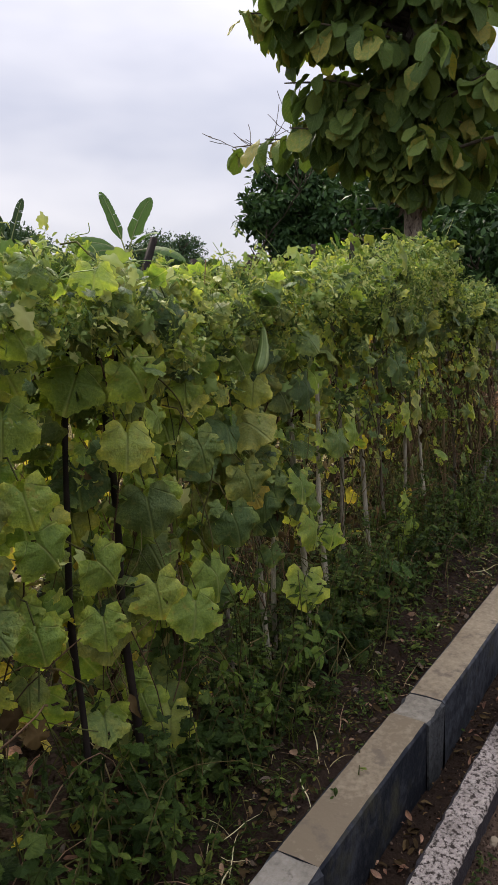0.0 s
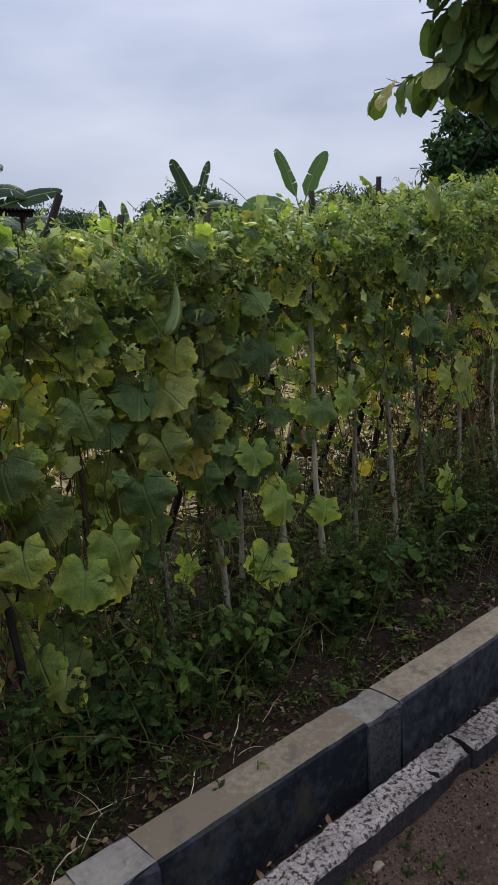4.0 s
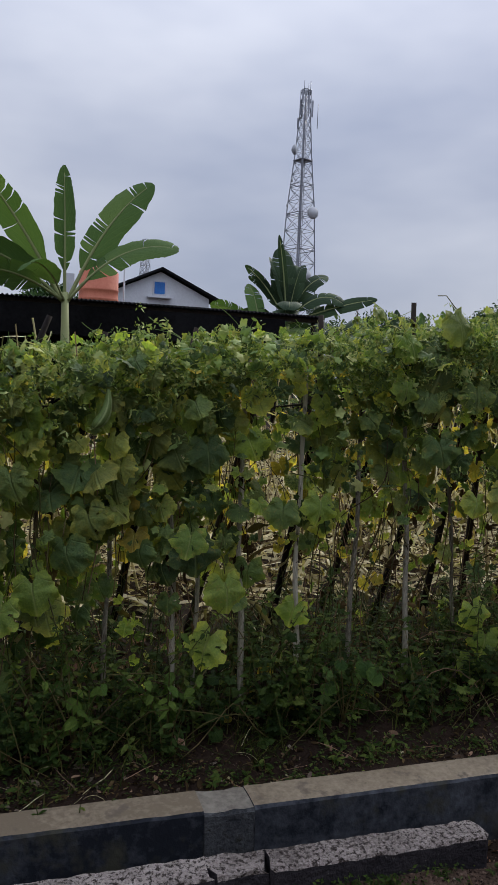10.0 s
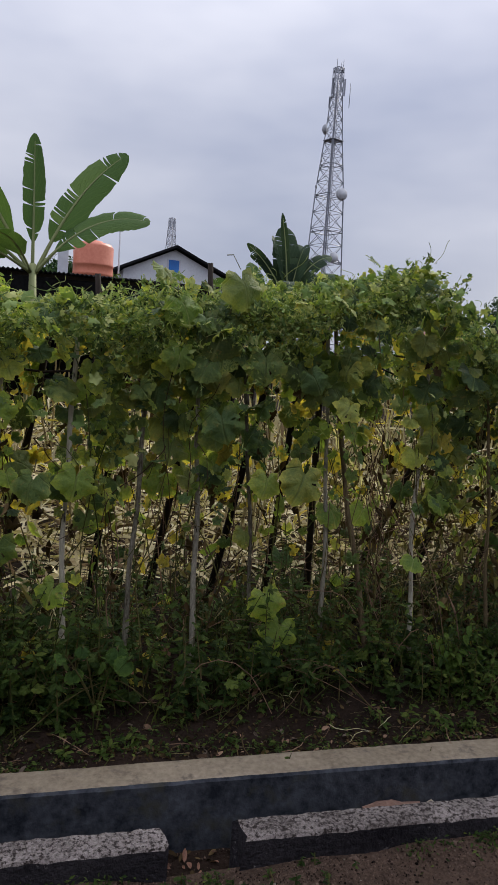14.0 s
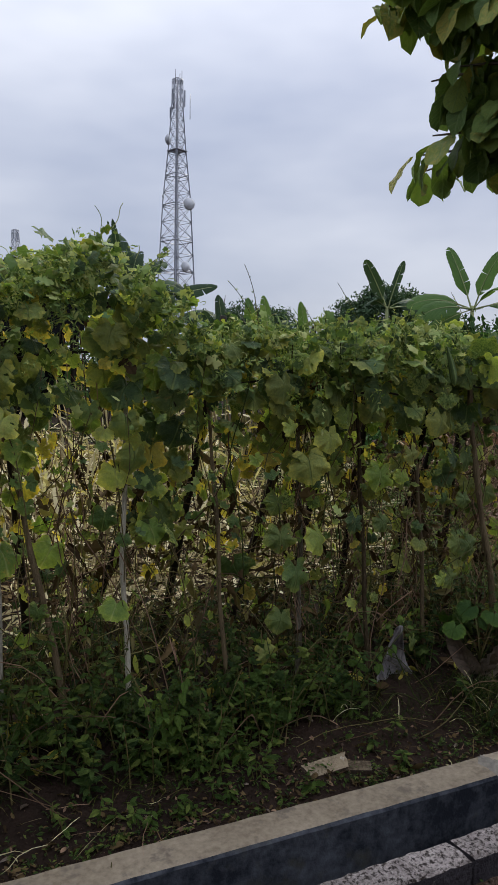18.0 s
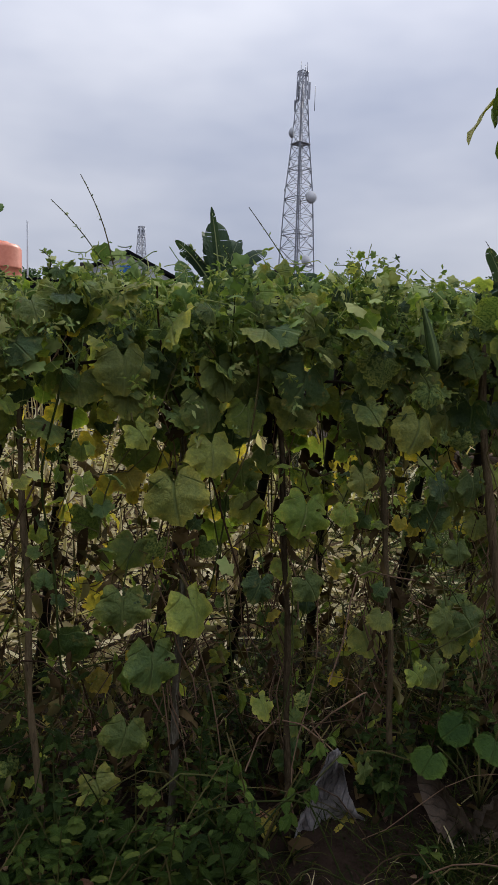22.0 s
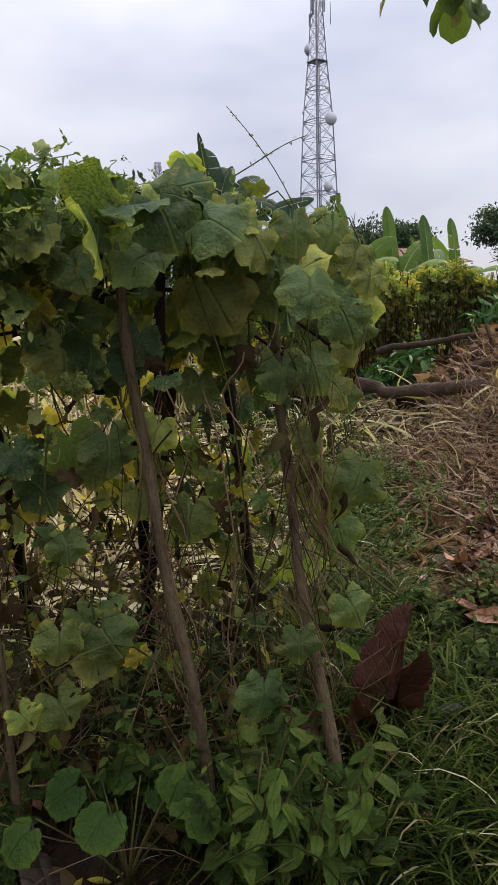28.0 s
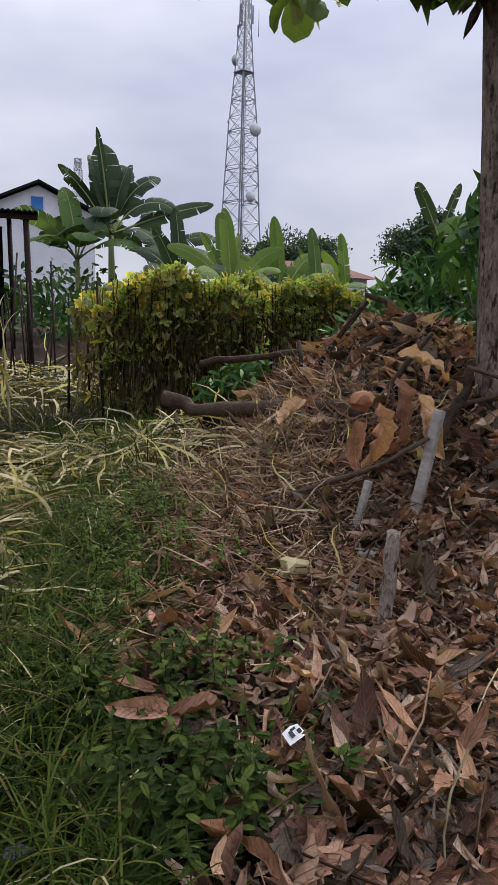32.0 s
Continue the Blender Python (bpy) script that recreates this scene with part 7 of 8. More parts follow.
# shaggy dead leaves and bark hanging round the head of the trunk
shag = Batch()
sr = np.random.default_rng(640)
m = 170
sa, sz_ = sr.uniform(0, 6.28, m), sr.uniform(2.86, 3.6, m)
spread = 0.11 + 0.15 * smooth01(2.8, 3.4, sz_)
pos = np.stack([9.78 - 0.043 * (sz_ - 2.2) + spread * np.cos(sa), 3.08 + spread * np.sin(sa), sz_ + 0.2], 1)
for k in range(6):
    q = np.arange(m) % 6 == k
    shag.add(CRUMPLED[k], frames(np.stack([np.cos(sa), np.sin(sa), 0.2 + 0 * sa], 1)[q] + sr.normal(0, 0.3, (q.sum(), 3)), np.array([0, 0, -1.0]) + sr.normal(0, 0.22, (q.sum(), 3))), pos[q], sr.uniform(0.16, 0.28, q.sum()), sr.choice([0, 0, 1, 2], q.sum()))
shag.build("dead_leaves", [TAUPE, BROWN, BARK], teak, "withered leaves and loose bark hanging on the trunk", kind="stuff")


# low weeds and grass sprouting along the foot of the road kerb
foot = Batch()
fr = np.random.default_rng(91)
for cx, wide, n in ((2.62, 0.10, 90), (2.80, 0.14, 130), (3.02, 0.08, 40), (4.02, 0.10, 70), (4.25, 0.10, 110), (4.42, 0.12, 120), (4.75, 0.12, 50), (1.75, 0.12, 30), (1.30, 0.15, 40), (5.1, 0.2, 60), (6.1, 0.3, 60), (3.32, 0.06, 50)):
    px = cx + fr.normal(0, wide * 0.5, n)
    py = 0.43 + SLOPE * px - np.abs(fr.normal(0, 0.035, n))
    pz = np.array([float(road_z(a_, b_)) for a_, b_ in zip(px, py)]) + fr.uniform(0.002, 0.03, n)
    pos = np.stack([px, py, pz], 1)
    foot.add(TINY[0], frames(fr.normal(0, 0.5, (n, 3)) + (0, -0.2, 0.9), fr.normal(0, 1, (n, 3)) * (1, 1, 0.4)), pos, fr.uniform(0.009, 0.024, n), fr.integers(0, 2, n))
    m_ = n // 3
    foot.add(GRASSES[0], frames(fr.normal(0, 1, (m_, 3)) * (1, 1, 0.2), fr.normal(0, 0.6, (m_, 3)) + (0, 0, 0.9)), pos[:m_] * (1, 1, 0) + (0, 0, -0.002), fr.uniform(0.03, 0.07, m_), 2)
foot.build("kerb_weeds", [WEED, WEED_FRESH, GRASS_FRESH], None, "low green weeds and grass along the kerb foot", "weeds", "stuff")

# crumbs of dry leaf and seedlings on the bare soil behind the drain wall
crumbs = Batch()
n = 3600
px = fr.uniform(0.5, 7.0, n)
pv = 0.90 + fr.gamma(1.5, 0.09, n)
keep = pv < 1.35
px, pv = px[keep], pv[keep]
n = len(px)
py = pv + SLOPE * px
pos = np.stack([px, py, np.array([float(ground_z(a_, b_)) for a_, b_ in zip(px, py)]) + 0.006], 1)
kind = fr.random(n)
for k in range(5):
    q = (np.arange(n) % 5 == k) & (kind < 0.72)
    crumbs.add(CURLED[k], frames(fr.normal(0, 0.5, (q.sum(), 3)) + (0, 0, 1), fr.normal(0, 1, (q.sum(), 3)) * (1, 1, 0.3)), pos[q], fr.gamma(3, 0.0065, q.sum()), fr.choice([0, 1, 2, 3], q.sum(), p=[0.66, 0.14, 0.19, 0.01]))
q = kind >= 0.72
for k in range(4):
    crumbs.add(TINY[k % 3], frames(fr.normal(0, 0.4, (q.sum(), 3)) + (0, -0.2, 1), fr.normal(0, 1, (q.sum(), 3)) * (1, 1, 0.3)), pos[q] + fr.normal(0, 0.008, (q.sum(), 3)) + (0, 0, 0.012), fr.uniform(0.01, 0.026, q.sum()), 4 + fr.integers(0, 2, q.sum()))
crumbs.build("soil_litter", [DRY, TAUPE, TWIGS, STRAW, WEED, WEED_FRESH], None, "crumbs of dry leaf and tiny seedlings on the soil", "litter", "stuff")


# ---- the heap of leaves and prunings ----
def box_part(name, size, m, material, parent, label="", bevel=0.006, seed=0):
    """A bevelled board or block, slightly uneven."""
    bm = bmesh.new()
    bmesh.ops.create_cube(bm, size=1.0)
    for v in bm.verts:
        v.co = Vector((v.co.x * size[0], v.co.y * size[1], v.co.z * size[2]))
    if bevel:
        bmesh.ops.bevel(bm, geom=list(bm.edges), offset=bevel, segments=1, affect="EDGES")
    bm.transform(m)
    return part(name, bm, material, parent, label)


def beam(name, a, b, w, h, material, parent, label="", bevel=0.006):
    a, b = Vector(a), Vector(b)
    m = look((a + b) / 2, b)
    return box_part(name, (w, h, (b - a).length), m, material, parent, label, bevel)


heap = thing("debris_heap", (9.6, 3.8, 0.3), "heap of fallen teak leaves, twigs and prunings round a tree", "heap")
hx, hy = np.arange(7.3, 12.8, 0.09), np.arange(0.5, 7.6, 0.09)


def heap_surface(x, y):
    edge = smooth01(7.35, 7.8, x + 0.15 * np.sin(4 * y)) * smooth01(0.5, 0.9, y) * (1 - smooth01(6.6, 7.3, y)) * (1 - smooth01(12, 12.7, x))
    return ground_z(x, y) - 0.04 + (heap_height(x, y) + 0.035 + 0.05 * np.sin(7 * x + 3 * y) * np.sin(6 * y - 2 * x) * smooth01(0.2, 0.6, heap_height(x, y))) * edge


hv, ht = grid_arrays(hx, hy, heap_surface, False)
under(new("mound", tri_mesh("mound", hv, ht, None, [SOIL])), heap, "dark rotted core of the heap")


def heap_region(r, n):
    x, y = np.zeros(0), np.zeros(0)
    while len(x) < n:
        a, b = r.uniform(7.45, 11.0, n), 0.8 + 5.4 * r.random(n) ** 1.5
        k = r.random(n) < smooth01(7.4, 8.1, a + 0.2 * np.sin(3 * b) - 0.36 * np.maximum(b - 2.2, 0))
        x, y = np.concatenate([x, a[k]]), np.concatenate([y, b[k]])
    return x[:n], y[:n]


def slope_rot(r, x, y, flat):
    e = 0.05
    n = len(x)
    gxn, gyn = -(heap_height(x + e, y) - heap_height(x - e, y)) / (2 * e), -(heap_height(x, y + e) - heap_height(x, y - e)) / (2 * e)
    nrm = np.stack([gxn, gyn, np.ones(n)], 1) + r.normal(0, flat, (n, 3))
    tip = np.concatenate([r.normal(size=(n, 2)), r.normal(0, 0.2, (n, 1)) - 0.1], 1)
    return frames(nrm, tip)


HEAP_LEAVES = [blade(720 + k, (0.26, 0.42, 0.32, 0.48, 0.24, 0.36)[k], 6, (0.7, -0.6, 0.9, -0.4, 0.5, -0.8)[k], (1.3, 0.8, 1.0, 0.6, 1.5, 0.9)[k], 1.2, 0.6, (1.6, -1.2, 0.8, -1.7, 2.2, -0.6)[k], 0.06) for k in range(6)]
r = np.random.default_rng(77)
n = 30000
x, y = heap_region(r, n)
z = ground_z(x, y) + heap_height(x, y) + 0.09 * r.random(n) ** 1.5
rot, sz, pick = slope_rot(r, x, y, 0.7), r.gamma(4, 0.022, n).clip(0.03, 0.19), r.integers(0, 5, n)
mi = r.choice([0, 0, 0, 0, 0, 1, 2, 3, 3, 4, 4], n)
near = np.where((y < 2.6) & (x < 9.2))[0]
single = np.zeros(n, bool)
single[r.choice(near, min(250, len(near)), replace=False)] = True
bt = Batch()
pick = np.where(single, pick % 5, r.integers(0, 6, n))
for k in range(6):
    m = (pick == k) & ~single
    bt.add(HEAP_LEAVES[k], rot[m], np.stack([x, y, z + 0.01], 1)[m], sz[m], mi[m])
bt.build("leaf_litter", [BROWN, ORANGE_LEAF, DRY, TAUPE, PALE_LEAF], heap, "curled brown fallen leaves", kind="stuff")
for i in np.where(single)[0]:
    mat = (BROWN, ORANGE_LEAF, DRY, TAUPE, PALE_LEAF)[mi[i]]
    key = ("litter", int(pick[i]), mat.name)
    if key not in leaf_sets:
        leaf_sets[key] = tri_mesh("dry_leaf", *HEAP_LEAVES[pick[i]], [mat])
    ob = new("dry_leaf", leaf_sets[key])
    ob.matrix_basis = place_leaf((x[i], y[i], z[i] + 0.035), rot[i], float(sz[i]) * 1.25)
    under(ob, heap)
# twigs, needles and straw in the heap
bt = Batch()
for k in range(2900):
    x0, y0 = heap_region(r, 1)
    x0, y0 = float(x0[0]), float(y0[0])
    if k < 2000:
        x0, y0 = 8.55 + 0.30 * r.normal(), 3.35 + 0.55 * r.normal()
    L = r.uniform(0.15, 0.6)
    a = r.uniform(0, 6.28)
    q5 = np.linspace(-0.5, 0.5, 5)
    px, py = x0 + L * q5 * math.cos(a) + 0.02 * np.sin(6 * q5 + k), y0 + L * q5 * math.sin(a)
    pz = ground_z(px, py) + heap_height(px, py) + 0.03 + 0.10 * r.random() + 0.12 * r.normal() * q5
    bt.raw(*tube_arrays(np.stack([px, py, pz], 1), r.uniform(0.0015, 0.0042) * (2.0 if k % 23 == 0 else 1), 3, False), 1 if k % 7 == 0 else 0)
bt.build("brushwood", [TWIGS, STRAW], heap, "thin dry twigs and stalks", kind="stuff")
# a pile of russet straw on the path side, crumpled narrow leaves below it
NEEDLES = [strip(770 + k, 0.030, 6, (0.5, -0.4, 0.2, -0.6)[k], 0.9, 1.5) for k in range(4)]
bt = Batch()
n = 5200
x, y = 8.72 + 0.27 * r.normal(size=n), 3.30 + 0.50 * r.normal(size=n)
x += 0.25 * (y - 3.3)
z = ground_z(x, y) + heap_height(x, y) + 0.02 + 0.10 * r.random(n)
rot = frames(r.normal(0, 0.8, (n, 3)) + (-0.3, -0.4, 1.0), np.concatenate([r.normal(size=(n, 2)), r.normal(0, 0.35, (n, 1)) + 0.1], 1))
pick = r.integers(0, 4, n)
for k in range(4):
    m = pick == k
    bt.add(NEEDLES[k], rot[m], np.stack([x, y, z], 1)[m], r.uniform(0.10, 0.36, n)[m], np.where(r.random(n) < 0.12, 1, 0)[m])
n = 6500
x, y = r.uniform(7.75, 9.3, n), 1.75 + 1.25 * r.random(n)
k_ = r.random(n) < smooth01(7.7, 8.1, x - 0.25 * (y - 2.0))
x, y = x[k_], y[k_]
n = len(x)
z = ground_z(x, y) + heap_height(x, y) + 0.03 + 0.08 * r.random(n)
rot, pick, sz, mi = slope_rot(r, x, y, 0.9), r.integers(0, 6, n), r.gamma(5, 0.015, n).clip(0.03, 0.13), r.choice([0, 0, 2, 2, 3, 3, 4], n)
for k in range(6):
    m = pick == k
    bt.add(HEAP_LEAVES[k], rot[m], np.stack([x, y, z], 1)[m], sz[m], mi[m])
bt.build("straw", [RUSSET, STRAW, BROWN, PALE_LEAF, DRY_RED], heap, "russet dry straw and crumpled narrow leaves", kind="stuff")
BRANCHES = [((8.50, 5.0, 0.80), (8.68, 4.75, 0.72), (8.98, 3.9, 0.86), (9.14, 3.25, 1.00), 0.055, "thick dead branch lying across the heap"),
            ((8.75, 4.7, 0.66), (8.95, 4.4, 0.66), (9.2, 4.1, 0.75), (9.5, 3.6, 0.9), 0.05, "dead branch"),
            ((9.0, 5.6, 1.15), (9.5, 5.2, 1.25), (9.9, 4.8, 1.35), (10.4, 4.4, 1.4), 0.03, "dead branch"),
            ((9.1, 4.3, 1.0), (9.35, 4.0, 1.25), (9.6, 3.8, 1.45), (9.75, 3.7, 1.6), 0.035, "upright broken branch"),
            ((9.25, 2.75, 0.75), (9.35, 2.8, 1.0), (9.5, 2.85, 1.25), (9.55, 2.9, 1.4), 0.03, "leaning dead branch"),
            ]
BRANCHES += [((9.2, 2.6, 0.55), (9.45, 2.45, 0.7), (9.75, 2.4, 0.75), (10.1, 2.3, 0.8), 0.045, "dead branch"),
            ((9.0, 3.0, 0.8), (9.3, 2.95, 1.05), (9.6, 2.85, 1.2), (9.9, 2.7, 1.3), 0.016, "thin arching twig"),
            ((8.35, 3.2, 0.45), (8.6, 2.9, 0.6), (8.9, 2.7, 0.75), (9.1, 2.6, 0.95), 0.014, "thin twig"),
            ((9.3, 2.4, 0.9), (9.45, 2.3, 1.15), (9.35, 2.4, 1.35), (9.2, 2.5, 1.4), 0.012, "curved twig")]
for a, b, c, d, rad, note in BRANCHES:
    P = np.array([a, b, c, d])
    P[:, 2] -= 0.17 * smooth01(0.8, 1.2, P[:, 2])
    s9 = np.linspace(0, 3, 14)
    pts = np.stack([np.interp(s9, range(4), P[:, i]) for i in range(3)], 1) + np.random.default_rng(int(rad * 1000)).normal(0, rad * 0.22, (14, 3))
    tube("branch", pts, rad * (1.0 - 0.25 * s9 / 3) * (1 + 0.1 * np.sin(5 * s9)), WOOD_DARK, heap, note, 9)
for k in range(40):
    x0, y0, a, L = r.normal(9.5, 0.5), r.normal(4.2, 0.9), r.uniform(0, 6.28), r.uniform(0.3, 0.8)
    q5 = np.linspace(-0.5, 0.5, 6)
    px, py = x0 + L * q5 * math.cos(a), y0 + L * q5 * math.sin(a) + 0.03 * np.sin(7 * q5 + k)
    pz = ground_z(px, py) + heap_height(px, py) + 0.06 + 0.3 * r.normal() * q5
    tube("branch", np.stack([px, py, pz], 1), np.linspace(0.02, 0.01, 6) * r.uniform(0.6, 1.3), WOOD_DARK, heap, "", 6)
beam("plank", (8.98, 2.55, 0.36), (9.17, 2.62, 1.02), 0.052, 0.035, WOOD_GREY, heap, "weathered grey plank")
beam("plank", (8.72, 2.62, 0.33), (8.84, 2.66, 0.70), 0.034, 0.03, WOOD_GREY, heap, "weathered grey plank")
beam("plank", (8.62, 2.55, 0.42), (8.95, 2.35, 0.44), 0.07, 0.03, WOOD_GREY, heap, "weathered board")
beam("plank", (8.58, 2.75, 0.36), (8.86, 2.55, 0.47), 0.05, 0.025, WOOD_GREY, heap, "weathered board")
# very large dry leaves draped over the heap
DRAPES = [blade(760 + k, 0.34, 14, (0.3, -0.25, 0.4, -0.35)[k], 1.5, 1.3, 0.6, (0.9, -1.1, 0.5, -0.7)[k], 0.045) for k in range(4)]
for k, (p, tip, sz) in enumerate([((9.0, 2.82, 1.32), (0.02, -0.25, -1), 0.42), ((9.08, 2.75, 1.25), (0.15, -0.25, -1), 0.38), ((8.93, 2.85, 1.20), (-0.12, -0.25, -1), 0.40), ((8.9, 3.0, 1.40), (-0.6, -0.5, -0.2), 0.34), ((9.15, 3.05, 1.42), (0.7, -0.4, -0.25), 0.36), ((8.75, 3.3, 1.16), (-0.7, -0.3, -0.5), 0.3), ((9.25, 2.7, 1.1), (0.4, -0.5, -0.8), 0.36), ((8.95, 2.5, 0.62), (0.7, -0.6, -0.3), 0.36), ((9.2, 2.4, 0.62), (0.6, -0.6, -0.3), 0.34), ((8.8, 2.45, 0.62), (-0.8, -0.5, -0.4), 0.3), ((8.6, 2.7, 0.62), (-0.5, -0.6, -0.6), 0.28), ((8.55, 2.4, 0.5), (-0.2, -0.6, -0.7), 0.26), ((9.05, 2.3, 0.5), (0.8, -0.5, -0.2), 0.3), ((8.87, 2.95, 1.10), (-0.3, -0.4, -0.9), 0.34)]):
    nrm = np.array([[0.2 * math.sin(k), -1.0, 0.5]])
    m = place_leaf((p[0] + 0.06, p[1], p[2] - 0.17), frames(nrm, np.array([tip], float))[0], sz * 0.85)
    ob = new("dry_leaf", tri_mesh("dry_leaf", *DRAPES[k % 4], [ORANGE_LEAF if k % 3 else BROWN]))
    ob.matrix_basis = m
    under(ob, heap, "very large curled orange-brown leaf")
lump("husk", (0.10, 0.09, 0.08), ORANGE_LEAF, 21, "rounded dry brown husk on the heap", "husk", (8.97, 2.98, 1.02), (0, 20, 30), 0.45)
lump("husk", (0.13, 0.10, 0.08), STRAW, 22, "crumpled pale dry husk on the leaf litter", "husk", (8.38, 2.46, 0.40), (0, 20, 30), 0.5)
peg = [(8.50, 1.97, 0.12), (8.51, 1.98, 0.35), (8.52, 1.98, 0.55), (8.525, 1.985, 0.70)]
peg = [(np.interp(s_, [0, 1, 2, 3], [p_[i] for p_ in peg]) + 0.004 * math.sin(5 * s_ + i)) for s_ in np.linspace(0, 3, 12) for i in range(3)]
v, t, uv = tube_arrays(np.array(peg).reshape(12, 3), np.linspace(0.028, 0.024, 12) * (1 + 0.08 * np.sin(np.arange(12) * 2.3)), 12)
tagged(new("wooden_post", tri_mesh("wooden_post", v, t, uv, [BARK])), "short weathered wooden post standing in the leaf litter", "post")
wrap = new("wrapper", tri_mesh("wrapper", [(-0.05, -0.03, 0), (0.0, -0.034, 0.012), (0.05, -0.03, 0.004), (-0.05, 0.03, 0.01), (0, 0.033, 0.02), (0.05, 0.03, 0)], [(0, 1, 4), (0, 4, 3), (1, 2, 5), (1, 5, 4)], None, [PAPER]))
wrap.matrix_basis = pose(7.92, 1.50, 0.335, 25, -8, 20) @ Matrix.Scale(0.62, 4)
tagged(wrap, "small white and black wrapper among dry leaves", "wrapper")
for k, (px, py, w, h) in enumerate([(-0.02, 0.0, 0.022, 0.03), (0.02, -0.006, 0.022, 0.02), (0.0, 0.016, 0.03, 0.01)]):
    mark = new("print", tri_mesh("print", [(px - w / 2, py - h / 2, 0.019), (px + w / 2, py - h / 2, 0.019), (px + w / 2, py + h / 2, 0.023), (px - w / 2, py + h / 2, 0.023)], [(0, 1, 2), (0, 2, 3)], None, [INK]))
    mark.parent = wrap


# ---- crumpled things beside the trellis ----
def sheet(name, place, size, seed, material, label, category, turn=(0, 0, 0), crumple=0.3, peak=0.6, taper=0.7):
    """A crumpled sheet: bag or giant dry leaf, standing in folds."""
    m = 18
    v, t, uv = [], [], []
    for i in range(m + 1):
        for j in range(m + 1):
            a, b = i / m - 0.5, j / m
            w = 1 - taper * b
            nz = noise.noise(Vector((a * 4, b * 4, seed))) + 0.5 * noise.noise(Vector((a * 10, b * 10, seed + 5)))
            v.append((size[0] * a * w + 0.05 * nz * size[0], size[1] * (math.cos(a * 3.0) * 0.4 * w + crumple * nz * 0.5 + 0.25 * math.sin(b * 3)), size[2] * (b * peak + (1 - peak) * b * b + 0.06 * nz)))
            uv.append((i / m, b))
    for i in range(m):
        for j in range(m):
            p = i * (m + 1) + j
            t += [(p, p + m + 1, p + m + 2), (p, p + m + 2, p + 1)]
    ob = new(name, tri_mesh(name, v, t, uv, [material]))
    ob.matrix_basis = pose(*place, *turn)
    sol = ob.modifiers.new("thickness", "SOLIDIFY")
    sol.thickness = 0.003
    return tagged(ob, label, category)


sheet("dry_leaf", (5.76, 1.12, 0.14), (0.30, 0.14, 0.30), 3, PLASTIC, "large grey withered leaf standing under the vines", "leaf", (0, 0, 10), 0.5, 0.6, 0.92)


def dead_leaf(place, blades, material, label):
    """A giant withered leaf: folded blades from one stalk."""
    top = thing("dry_leaf", place, label, "leaf", "giant dry leaves")
    for k, (tip, nrm, sz) in enumerate(blades):
        ob = new("blade", tri_mesh("blade", *blade(300 + k + int(place[0] * 10), 0.40, 16, 0.3 * (-1) ** k, 1.3, 1.5, 0.6, 0.8, 0.035), [material]))
        ob.matrix_basis = place_leaf(place, frames(np.array([nrm], float), np.array([tip], float))[0], sz * 0.95)
        under(ob, top)
    return top


dead_leaf((6.97, 1.44, 0.20), [((0.38, 0.0, 1.0), (-0.5, -1, 0.3), 0.42), ((0.20, -0.08, 1.0), (0.6, -1, 0.2), 0.36), ((-0.75, -0.1, 0.55), (0.2, -1, 0.6), 0.29), ((-0.35, -0.15, 0.6), (0.1, -1, 0.5), 0.28), ((-0.9, -0.15, 0.15), (0.2, -1, 0.8), 0.22)], DRY_RED, "large reddish brown dead leaf standing in grass")
dead_leaf((7.10, 1.36, 0.20), [((-0.8, -0.2, 0.15), (0.2, -0.5, 1), 0.18), ((0.7, 0.1, 0.3), (0.1, -0.6, 1), 0.17)], PLASTIC, "grey withered leaf lying in grass")
dead_leaf((6.14, 1.05, 0.15), [((-0.45, 0.0, 1.0), (-0.3, -1, 0.3), 0.28), ((0.1, -0.2, 1.0), (0.6, -1, 0.2), 0.24), ((0.8, -0.2, 0.3), (0.1, -1, 0.5), 0.20)], TAUPE, "large curled greyish brown leaf at the foot of the stakes")
dead_leaf((6.33, 0.55, 0.136), [((1.0, -0.1, 0.10), (0.1, -0.4, 1), 0.13), ((-0.9, -0.2, 0.12), (0.1, -0.5, 1), 0.08)], BROWN, "dry brown leaf lying on the drain wall")
dead_leaf((7.62, 1.66, 0.36), [((-0.9, 0.1, 0.45), (0.3, -0.7, 1), 0.18), ((0.8, -0.4, 0.1), (0.1, -0.6, 1), 0.17), ((-0.2, -0.6, 0.3), (0.1, -0.6, 1), 0.12)], BROWN, "large pinkish brown dry leaf on weeds")


